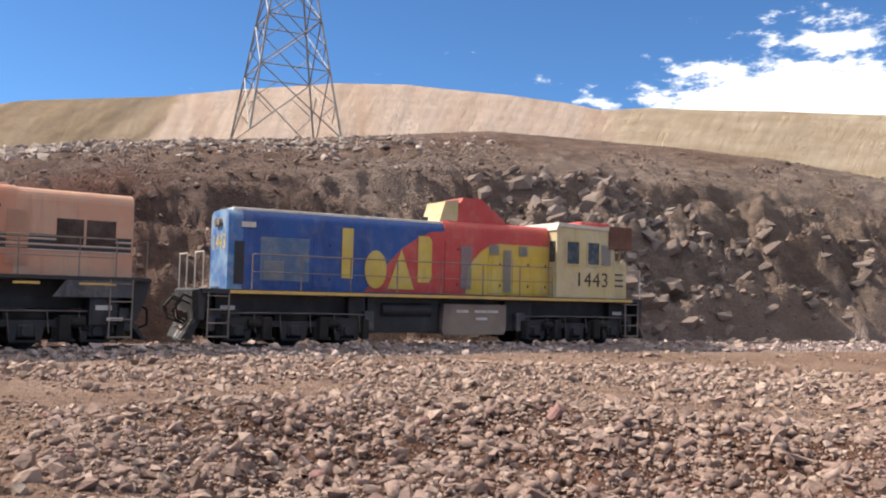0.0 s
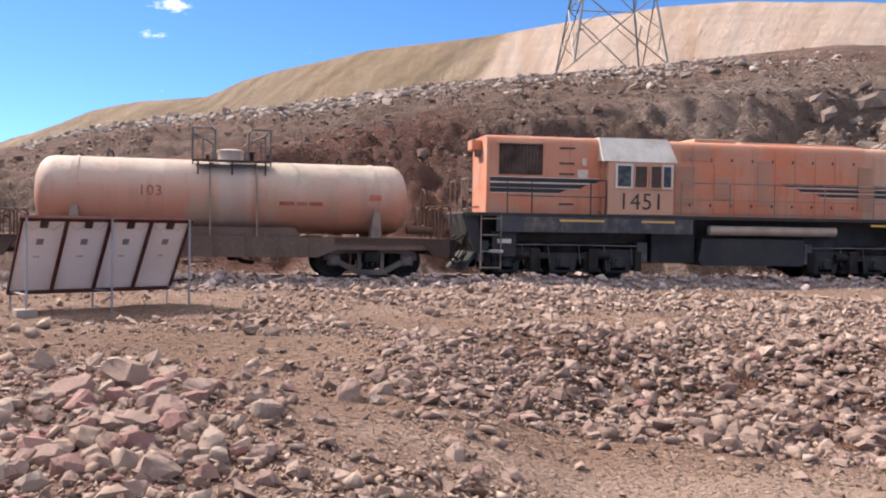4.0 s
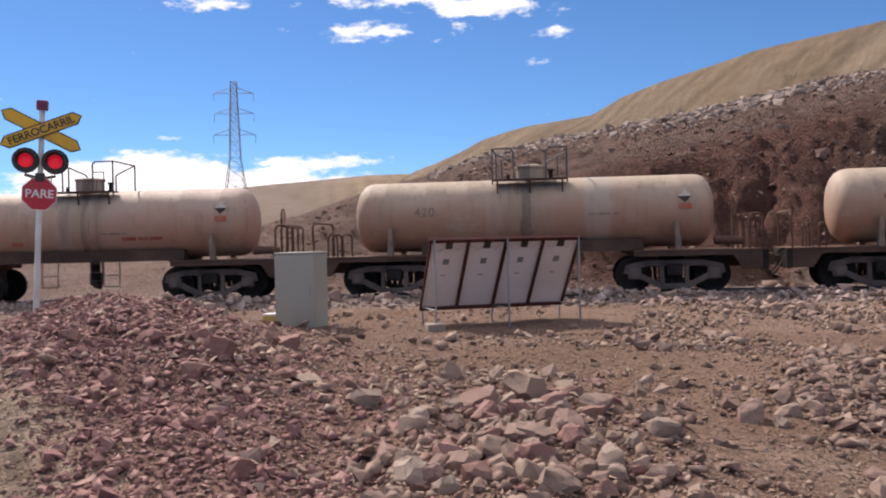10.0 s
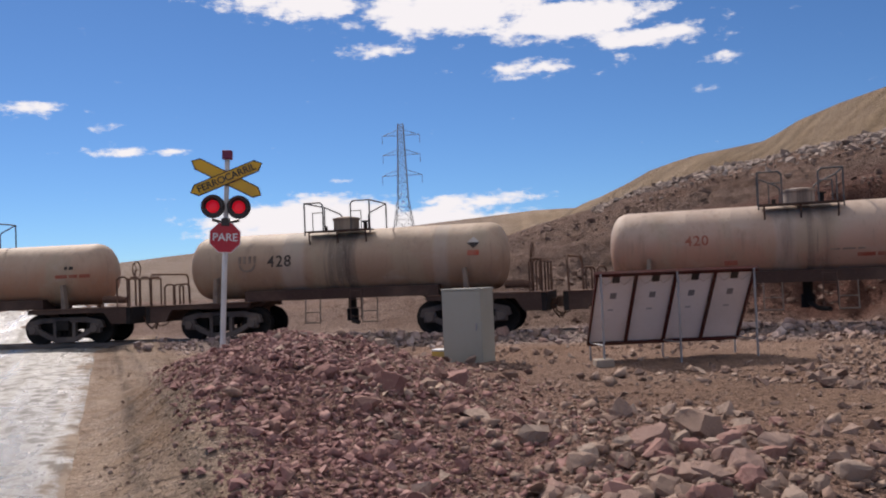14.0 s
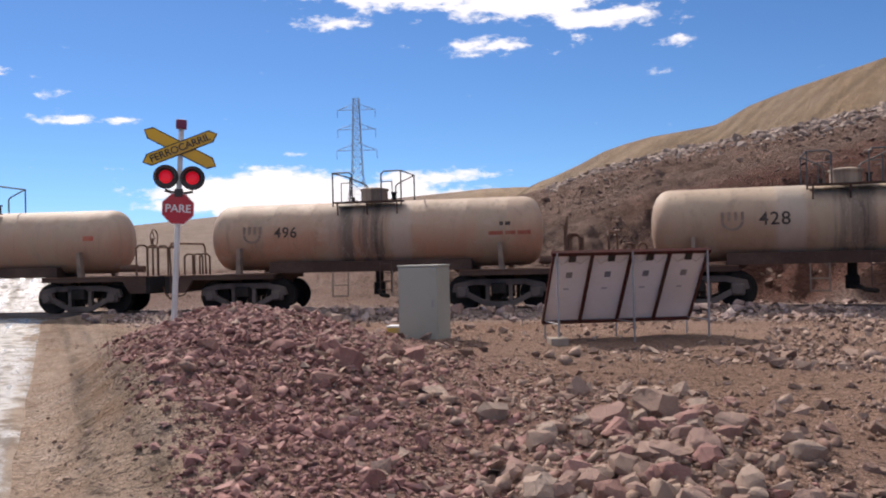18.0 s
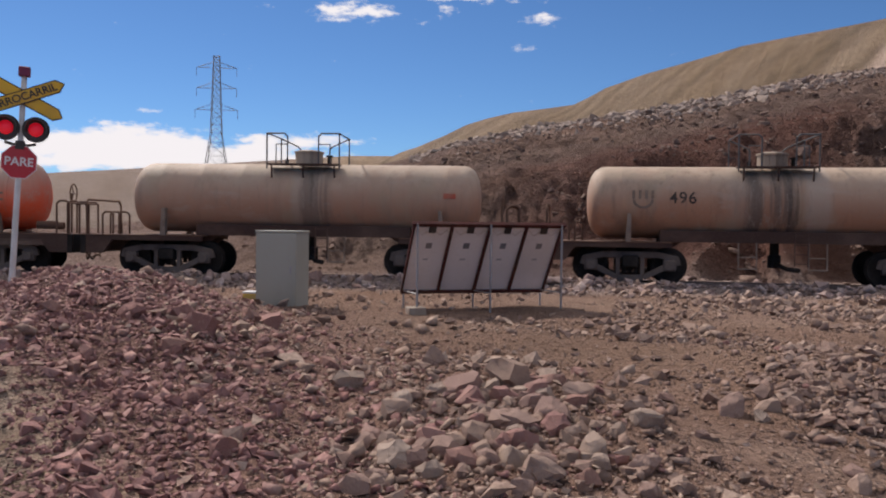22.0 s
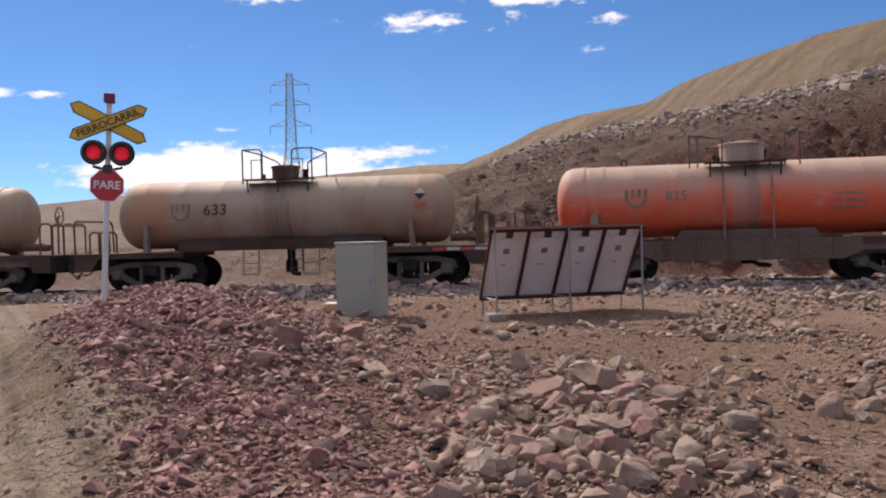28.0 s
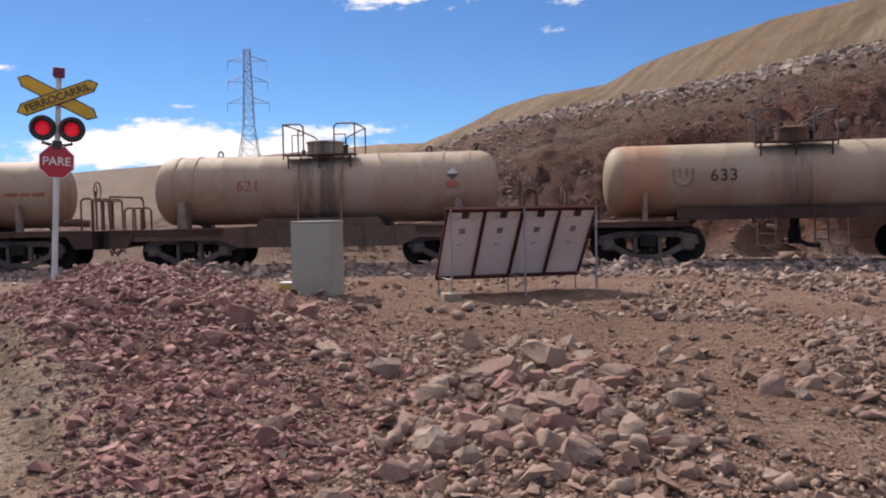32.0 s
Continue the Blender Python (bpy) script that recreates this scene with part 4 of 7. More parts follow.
    px_, py_ = -np.sin(a), np.cos(a)
    bq = px_ * CEN[0] + py_ * CEN[1]
    rt = bq + np.sqrt(bq * bq - (CEN[0] ** 2 + CEN[1] ** 2 - RAD ** 2))
    x, y = px_ * (rt + d), py_ * (rt + d)
    keep = rng.uniform(0, 1, n) < np.clip(0.6 + 2.4 * fbm(x * 0.3, y * 0.3, 3, 227), 0.08, 1)
    scatter("slope_debris", x[keep], y[keep], sizes_of(n, 0.04, 0.7, 0.016, 0.26)[keep], RUBBLE_BROWN, "brown broken rock scattered over the cutting slope", rng, sink=0.55)


def boulders():
    """The larger stones, one object each."""
    meshes = []
    for k in range(14):
        bm = stone_shape(rng, 1, 0.9, 11)
        me = bpy.data.meshes.new("boulder")
        bm.to_mesh(me)
        bm.free()
        me.shade_smooth()
        me.set_sharp_from_angle(angle=radians(38))
        meshes.append(me)
    pink = []
    for me in meshes:
        q = me.copy()
        me.materials.append(STONE_PALE)
        q.materials.append(STONE_PINK)
        pink.append(q)

    def put(x, y, s, pale, label, group, sink=0.35):
        me = (meshes if pale else pink)[int(rng.integers(0, 14))]
        if road_side(x, y) > -1.0:
            return
        z = float(height(np.array([x]), np.array([y]))[0])
        ob = tagged(new("boulder", me), label, "rock", group)
        ob.matrix_world = pose(x, y, z + s * (0.62 - sink), *rng.uniform(-28, 28, 2), rng.uniform(0, 360)) @ Matrix.Scale(s, 4)

    # the pile before the camera, and the largest rocks of the pink heap
    for x, y, s in ((-4.86, 5.08, 0.197), (-4.81, 5.6, 0.235), (-4.5, 5.34, 0.107), (-4.32, 5.41, 0.123), (-3.94, 5.04, 0.155), (-4.14, 4.69, 0.135),
                    (-4.06, 4.33, 0.159), (-3.89, 4.56, 0.10), (-4.4, 3.9, 0.127), (-4.54, 3.8, 0.121), (-4.05, 4.07, 0.146), (-3.43, 4.29, 0.112),
                    (-3.39, 4.78, 0.168), (-3.04, 4.82, 0.131), (-3.5, 5.58, 0.143), (-3.71, 5.71, 0.113), (-3.46, 5.14, 0.10), (-3.56, 7.0, 0.19), (-3.9, 7.24, 0.126),
                    (-4.92, 4.39, 0.143), (-3.85, 3.74, 0.103), (-3.94, 3.21, 0.129), (-4.06, 3.8, 0.127), (-3.58, 4.2, 0.12), (-3.73, 4.11, 0.106), (-3.27, 3.92, 0.11),
                    (-5.76, 4.65, 0.151), (-6.73, 5.53, 0.122), (-6.29, 6.18, 0.17), (-3.41, 7.37, 0.124)):
        put(x, y, 0.72 * s, True, "large pale angular boulder in a loose pile", "boulder pile", 0.28)
    for x, y, s in ((-7.01, 3.72, 0.15), (-7.87, 3.8, 0.17), (-7.43, 4.24, 0.2), (-9.57, 6.46, 0.2), (-6.93, 4.64, 0.127), (-4.85, 2.91, 0.13), (-5.87, 3.27, 0.111),
                    (-7.17, 3.06, 0.12), (-8.38, 3.23, 0.13), (-9.36, 6.02, 0.156), (-7.85, 4.3, 0.16), (-6.66, 5.14, 0.129)):
        put(x, y, 0.72 * s, False, "large mauve-pink rock standing out of a rubble heap", "rubble heap rocks", 0.35)
    for _ in range(115):
        t, w = rng.normal(0, 0.5), rng.normal(0, 0.42)
        put(-4.2 - 0.75 * t + 1.0 * w, 4.75 + 1.25 * t + 0.75 * w, min(float(np.exp(rng.normal(math.log(0.056), 0.4))), 0.12), rng.uniform() < 0.7,
            "pale angular rock in a loose pile", "boulder pile")
    c, sn = math.cos(radians(157)), math.sin(radians(157))
    for _ in range(55):
        t, w = rng.uniform(-1, 1), rng.normal(0, 0.5)
        put(-11.2 + 5.4 * t * c - 2.0 * w * sn, 4.75 + 5.4 * t * sn + 2.0 * w * c, min(float(np.exp(rng.normal(math.log(0.062), 0.35))), 0.12), False,
            "angular mauve-pink rock on a rubble heap", "rubble heap rocks", 0.45)
    for _ in range(45):
        a, r = radians(rng.uniform(-28, 30)), rng.uniform(6, 12.5)
        put(-r * math.sin(a), r * math.cos(a), float(rng.uniform(0.04, 0.1)), rng.uniform() < 0.5, "angular pinkish rock lying on gravel", "scattered rocks")
    for _ in range(38):
        s, off = rng.uniform(-8, 34), rng.uniform(1.7, 3.6)
        x, y, _h = on_track(s, off)
        put(x, y, float(rng.uniform(0.07, 0.17)), True, "grey-brown rock beside the railway track", "trackside rocks")


def outcrop():
    """Grey bedrock blocks that stand out of the steep face of the cutting."""
    meshes = []
    for k in range(12):
        bm = stone_shape(rng, 2, 0.9, 7)
        me = bpy.data.meshes.new("rock_slab")
        bm.to_mesh(me)
        bm.free()
        me.materials.append(STONE_GREY)
        meshes.append(me)
    spots = []
    for _ in range(520):
        az = min(float(rng.normal(-8.5, 3.8)), -1.0) if rng.uniform() < 0.7 else float(rng.uniform(-27, -1))
        d = rng.uniform(4.2, 12.5) if az > -15 else rng.uniform(3.4, 11.0)
        a = radians(az)
        px_, py_ = -math.sin(a), math.cos(a)
        bq = px_ * CEN[0] + py_ * CEN[1]
        rt = bq + math.sqrt(bq * bq - (CEN[0] ** 2 + CEN[1] ** 2 - RAD ** 2))
        spots.append((az, px_ * (rt + d), py_ * (rt + d)))
    Q = np.array(spots)
    zs = height(Q[:, 1], Q[:, 2])
    for (az, x, y), z in zip(spots, zs):
        most = 0.5 if abs(az + 8.5) < 5 else 0.3
        s = min(float(np.exp(rng.normal(math.log(0.2), 0.5))), most)
        ob = tagged(new("rock_slab", meshes[int(rng.integers(0, 12))]), "grey tilted bedrock block in the face of the cutting", "rock", "cutting rocks")
        ob.matrix_world = pose(x, y, float(z) - 0.45 * s, rng.normal(30, 22), rng.normal(-22, 16), rng.uniform(-60, 60)) @ Matrix.Diagonal((1.35 * s, s, 0.8 * s, 1))



loose_stones()
boulders()
outcrop()


# ---- road and track ----
def make_road():
    mt, n, l, b = material("packed_road")
    co = n.new("ShaderNodeTexCoord").outputs["Object"]
    turn = n.new("ShaderNodeMapping")
    turn.inputs["Rotation"].default_value = (0, 0, radians(12.4))
    l.new(co, turn.inputs["Vector"])
    rc = turn.outputs[0]
    sep = n.new("ShaderNodeSeparateXYZ")
    l.new(rc, sep.inputs[0])
    f1, f2 = noise_node(n, l, co, 7, 7, 0.7), noise_node(n, l, rc, 1.0, 6, 0.6, (0.06, 2.2, 1))
    f3 = noise_node(n, l, rc, 3.4, 7, 0.72, (0.7, 1.0, 1))
    col = mix_node(n, l, ramp_node(n, l, f2, 0.35, 0.65), (0.20, 0.19, 0.172), (0.38, 0.362, 0.325))
    col = mix_node(n, l, ramp_node(n, l, f1, 0.5, 0.8, 0, 0.5), col, (0.33, 0.26, 0.19))
    pit = ramp_node(n, l, f3, 0.5, 0.6, 0.0, 0.75)
    col = mix_node(n, l, pit, col, (0.12, 0.11, 0.1))
    # earth spills over the road's edge
    e = n.new("ShaderNodeMath")
    e.operation = "MULTIPLY_ADD"
    l.new(f2, e.inputs[0])
    e.inputs[1].default_value = 1.6
    past = n.new("ShaderNodeMath")                      # beyond the rails the road widens
    past.operation = "SUBTRACT"
    l.new(sep.outputs[1], past.inputs[0])
    l.new(ramp_node(n, l, sep.outputs[0], -27.5, -30.5, 0.0, 0.8), past.inputs[1])
    l.new(past.outputs[0], e.inputs[2])
    wander = n.new("ShaderNodeMath")
    wander.operation = "MULTIPLY_ADD"
    l.new(noise_node(n, l, rc, 0.45, 4, 0.6), wander.inputs[0])
    wander.inputs[1].default_value = 1.6
    l.new(e.outputs[0], wander.inputs[2])
    e = wander
    fray = n.new("ShaderNodeMath")
    fray.operation = "MULTIPLY_ADD"
    l.new(f3, fray.inputs[0])
    fray.inputs[1].default_value = 0.9
    l.new(e.outputs[0], fray.inputs[2])
    edge = ramp_node(n, l, fray.outputs[0], 1.28, 2.03)
    col = mix_node(n, l, edge, col, mix_node(n, l, ramp_node(n, l, f3, 0.4, 0.62), (0.34, 0.262, 0.2), (0.25, 0.19, 0.147)))
    l.new(col, b.inputs["Base Color"])
    rg = n.new("ShaderNodeMath")
    rg.operation, rg.use_clamp = "MAXIMUM", True
    wear = n.new("ShaderNodeMath")
    wear.operation = "MULTIPLY_ADD"
    l.new(f2, wear.inputs[0])
    wear.inputs[1].default_value = 0.9
    l.new(f3, wear.inputs[2])
    l.new(ramp_node(n, l, wear.outputs[0], 0.80, 1.08, 0.24, 0.9), rg.inputs[0])
    l.new(edge, rg.inputs[1])
    l.new(rg.outputs[0], b.inputs["Roughness"])
    l.new(ramp_node(n, l, edge, 0.0, 0.6, 0.5, 0.0), b.inputs["Specular IOR Level"])
    h = n.new("ShaderNodeMath")
    h.operation = "ADD"
    l.new(f1, h.inputs[0])
    l.new(f3, h.inputs[1])
    bump_node(n, l, b, h.outputs[0], 0.9, 0.04)
    d = np.array([-0.9766, 0.2149])
    nrm = np.array([-0.2149, -0.9766])
    us, vs = np.concatenate([np.arange(-14, 45, 0.4), np.arange(45, 120, 3)]), np.concatenate([np.arange(0.21, 1.6, 0.14), np.linspace(1.7, 8.5, 17)])
    bm = B()
    rows = []
    for u in us:
        row = []
        for v in vs:
            wv = v - 0.8 * float(ease(u, 27.5, 30.5)) * (1 - v / 8.5)
            p = d * u + nrm * wv
            row.append((p[0], p[1]))
        rows.append(row)
    P = np.array(rows)
    Z = height(P[..., 0], P[..., 1]) + 0.042 * ease(vs, 0.0, 1.3)[None, :] + 0.006 + 0.035 * fbm(P[..., 0] * 0.7, P[..., 1] * 2.0, 3, 301)
    Z[:, 0] -= 0.05
    Z[:, -1] -= 0.05
    grid = [[bm.verts.new((P[i, j, 0], P[i, j, 1], Z[i, j])) for j in range(len(vs))] for i in range(len(us))]
    for i in range(len(us) - 1):
        for j in range(len(vs) - 1):
            bm.faces.new((grid[i][j], grid[i + 1][j], grid[i + 1][j + 1], grid[i][j + 1]))
    bmesh.ops.recalc_face_normals(bm, faces=bm.faces[:])
    ob = part("road", bm, mt, None, smooth=True)
    tagged(ob, "grey packed-earth road with a worn shiny surface", "road", kind="structure")


def make_track():
    tr = tagged(new("railway_track"), "narrow-gauge railway track on timber sleepers, curving past a cutting", "railway track", kind="structure")
    for off in (-0.535, 0.535):
        bm = B()
        prev = None
        prof = ((-0.035, 0), (-0.035, -0.03), (-0.012, -0.04), (-0.012, -0.11), (-0.055, -0.125), (0.055, -0.125), (0.012, -0.11), (0.012, -0.04), (0.035, -0.03), (0.035, 0))
        for s in np.arange(-150, 175, 2.5):
            ring = []
            for o, z in prof:
                x, y, _h = on_track(float(s), off + o)
                ring.append(bm.verts.new((x, y, RAIL_Z + z)))
            if prev:
                for i in range(len(prof)):
                    bm.faces.new((prev[i], ring[i], ring[(i + 1) % len(prof)], prev[(i + 1) % len(prof)]))
            prev = ring
        bmesh.ops.recalc_face_normals(bm, faces=bm.faces[:])
        part("rail", bm, RAIL_STEEL, tr, "worn brown steel rail")
    bm = box(B(), -0.11, 0.11, -0.95, 0.95, -0.14, -0.006, 0.012)
    first = part("sleeper", bm, TIMBER, tr)
    for i in range(150):
        s = -22 + i * 0.62
        x, y, h = on_track(s)
        ob = first if i == 0 else new("sleeper", first.data)
        ob.parent = tr
        ob.matrix_basis = pose(x, y, 0.0, 0, 0, math.degrees(h))


make_road()
make_track()


# ---- train ----
# metres along the track of the first tank wagon's centre, by seconds
RUN_T = (0.0, 3.0, 6.0, 7.0, 9.0, 11.0, 13.0, 16.0, 19.0, 23.0, 28.0, 32.0)
RUN_S = (-11.05, 0.30, 11.68, 15.46, 22.98, 30.37, 37.76, 48.80, 59.75, 74.32, 92.36, 107.17)
_run = np.polyfit(RUN_T, RUN_S, 5)


def run(t):
    return float(np.polyval(_run, t))


WHEELSETS, VEHICLES = [], []          # (wheelset, place, radius), (vehicle, metres ahead of the first wagon)


def wheelset(parent, x, z, radius, mat):
    bm = B()
    prof = [(-0.065, radius * 0.30), (-0.065, radius * 0.80), (-0.075, radius * 0.86), (-0.075, radius * 0.985), (0.045, radius), (0.045, radius + 0.028),
            (0.07, radius + 0.028), (0.07, radius * 0.86), (0.02, radius * 0.8), (0.03, radius * 0.34), (0.09, radius * 0.28)]
    for side in (-1, 1):
        lathe(bm, [(side * (0.57 - a), r) for a, r in prof], 32, "y")
    rod(bm, (0, -0.62, 0), (0, 0.62, 0), 0.07, 12)
    for side in (-1, 1):                                  # cast ribs and hub
        for k in range(3):
            t = k * 2 * math.pi / 3
            rod(bm, (0.10 * math.cos(t), side * 0.635, 0.10 * math.sin(t)), (radius * 0.72 * math.cos(t), side * 0.625, radius * 0.72 * math.sin(t)), 0.018, 5)
    ob = part("wheelset", bm, mat, parent, smooth=False)
    ob.matrix_basis = pose(x, 0, z)
    WHEELSETS.append((ob, (x, 0, z), radius))
    return ob


def bogie(parent, x, half=1.0, radius=0.45):
    """A three-piece freight bogie."""
    bm = B()
    box(bm, -0.2, 0.2, -1.05, 1.05, 0.42, 0.72, 0.03)
    box(bm, -0.34, 0.34, -0.3, 0.3, 0.72, 0.92, 0.03)
    bg = part("bogie", bm, DARK_STEEL, parent)
    bg.matrix_basis = pose(x, 0, 0)
    for side in (-1, 1):
        y = side * 0.86
        bm = B()
        # arched truss frame with open windows
        th = 0.07
        a = [(-half - 0.2, 0.50), (-half - 0.16, 0.64), (-half + 0.3, 0.74), (half - 0.3, 0.74), (half + 0.16, 0.64), (half + 0.2, 0.50)]
        for p, q in zip(a[:-1], a[1:]):
            d = Vector((q[0] - p[0], 0, q[1] - p[1])).normalized() * 0.03
            n_ = Vector((-d.z, 0, d.x)).normalized() * 0.075
            prism(bm, [(p[0] - d.x - n_.x, p[1] - d.z - n_.z), (q[0] + d.x - n_.x, q[1] + d.z - n_.z), (q[0] + d.x + n_.x, q[1] + d.z + n_.z), (p[0] - d.x + n_.x, p[1] - d.z + n_.z)], y - th, y + th)
        c = [(-half + 0.1, 0.44), (-0.34, 0.15), (0.34, 0.15), (half - 0.1, 0.44)]
        for p, q in zip(c[:-1], c[1:]):
            d = Vector((q[0] - p[0], 0, q[1] - p[1])).normalized()
            n_ = Vector((-d.z, 0, d.x)) * 0.07
            prism(bm, [(p[0] - n_.x, p[1] - n_.z), (q[0] - n_.x, q[1] - n_.z), (q[0] + n_.x, q[1] + n_.z), (p[0] + n_.x, p[1] + n_.z)], y - th, y + th)
        for k in (-1, 1):
            prism(bm, [(k * 0.26, 0.22), (k * 0.36, 0.22), (k * 0.36, 0.74), (k * 0.26, 0.74)], y - th, y + th)
            box(bm, k * half - 0.17, k * half + 0.17, y - 0.1, y + 0.1, 0.32, 0.62, 0.05)
            rod(bm, (k * half, y + side * 0.09, 0.46), (k * half, y + side * 0.15, 0.46), 0.11, 14)
        part("side_frame", bm, CAST_STEEL, bg, "dusty cast-steel side frame")
        for k in (-0.15, 0.0, 0.15):
            coils = [p for i in range(6) for p in ((0.26 + i * 0.045, 0.052), (0.282 + i * 0.045, 0.078))]
            part("coil_spring", lathe(B(), coils, 10, "z", (k, y, 0)), DARK_STEEL, bg)
    for k in (-1, 1):
        wheelset(bg, k * half, radius, radius, DARK_STEEL)
    return bg


def coupler(parent, x, side, z=0.78):
    bm = B()
    box(bm, x, x + side * 0.16, -0.09, 0.09, z - 0.09, z + 0.09, 0.02)
    box(bm, x + side * 0.14, x + side * 0.30, -0.15, 0.13, z - 0.15, z + 0.15, 0.04)
    pipe(bm, [(x - side * 0.02, -0.35, z - 0.02), (x + side * 0.1, -0.38, z - 0.25), (x + side * 0.22, -0.3, z - 0.42), (x + side * 0.3, -0.22, z - 0.3)], 0.025)
    pipe(bm, [(x - side * 0.05, 0.2, z), (x + side * 0.12, 0.22, z - 0.3), (x + side * 0.3, 0.15, z - 0.36)], 0.02)
    part("coupler", bm, RUSTY, parent, "rusty knuckle coupler with air hose")


TANK_R, TANK_Z, TANK_L = 0.95, 2.11, 9.56


def tank_shell(parent, mat, straps=(), length=TANK_L):
    h = length / 2
    prof = [(-h, 0.02), (-h + 0.015, 0.30), (-h + 0.06, 0.55), (-h + 0.14, 0.74), (-h + 0.24, 0.86), (-h + 0.36, 0.925), (-h + 0.5, 0.95)]
    mid = [(x, 0.95) for x in np.linspace(-h + 0.9, h - 0.9, 8)]
    seam = []
    for x, r in mid:
        seam += [(x - 0.03, 0.95), (x, 0.955), (x + 0.03, 0.95)]
    prof = prof + seam + [(-x, r) for x, r in prof[::-1]]
    bm = lathe(B(), prof, 56, "x", (0, 0, TANK_Z))
    ob = part("tank", bm, mat, parent, smooth=True)
    for x in straps:
        bm = B()
        lathe(bm, [(x - 0.04, 0.952), (x - 0.04, 0.972), (x + 0.04, 0.972), (x + 0.04, 0.952)], 56, "x", (0, 0, TANK_Z))
        part("strap", bm, mat, parent, smooth=False)
    return ob


def top_fittings(parent, mat, tall=0.3, radius=0.38, cages=True, lid_mat=None, x0=0.0):
    bm = B()
    lathe(bm, [(2.95, radius), (3.06 + tall, radius), (3.06 + tall, radius + 0.03), (3.06 + tall + 0.05, radius + 0.03), (3.06 + tall + 0.09, radius * 0.6)], 28, "z", (x0, 0, 0))
    part("manhole_dome", bm, lid_mat or mat, parent, "dusty round manhole dome")
    bm = B()
    for side in (-1, 1):
        box(bm, x0 - 0.98, x0 + 0.98, side * 0.42, side * 0.86, 3.0, 3.035)
        for k in (-0.85, 0.0, 0.85):
            pipe(bm, [(x0 + k, side * 0.84, 3.0), (x0 + k, side * 0.78, 2.66)], 0.025, 5)
    part("walkway", bm, FRAME_STEEL, parent, "narrow steel walkway")
    bm = rod(B(), (x0 + 0.55, 0.1, 3.0), (x0 + 0.55, 0.1, 3.285), 0.06, 10)
    rod(bm, (x0 + 0.55, 0.1, 3.28), (x0 + 0.55, 0.1, 3.32), 0.1, 10)
    part("valve", bm, DARK_STEEL, parent)
    part("valve", rod(B(), (x0 - 0.6, -0.1, 3.0), (x0 - 0.6, -0.1, 3.2), 0.05, 10), DARK_STEEL, parent)
    if cages:
        for k in (-1, 1):
            xa, xb = x0 + k * 0.98, x0 + k * 0.42
            for side in (-1, 1):
                y = side * 0.8
                bm = pipe(B(), [(xa, y, 2.9), (xa, y, 3.84), (xb + k * 0.08, y, 3.84 if side < 0 else 3.62), (xb, y, 3.76 if side < 0 else 3.54), (xb, y, 3.03)], 0.022)
                part("hand_rail", bm, DARK_RAIL, parent, "dark tubular hand rail loop")
            part("hand_rail", pipe(B(), [(xa - k * 0.25, -0.8, 3.03), (xa - k * 0.25, -0.8, 3.55), (xb, -0.8, 3.55)], 0.016, 5), DARK_RAIL, parent)
            part("hand_rail", pipe(B(), [(xa, -0.8, 3.84), (xa, 0.8, 3.84)], 0.022), DARK_RAIL, parent, "dark tubular cross rail")


def ladder(parent, x, y, z0, z1, mat, lean=0.0):
    bm = B()
    for k in (-0.16, 0.16):
        pipe(bm, [(x + k, y, z0), (x + k, y + lean, z1)], 0.018)
    n_ = int((z1 - z0) / 0.28)
    for i in range(n_ + 1):
        t = (i + 0.3) / (n_ + 0.6)
        rod(bm, (x - 0.16, y + lean * t, z0 + (z1 - z0) * t), (x + 0.16, y + lean * t, z0 + (z1 - z0) * t), 0.014, 5)
    part("ladder", bm, mat, parent)


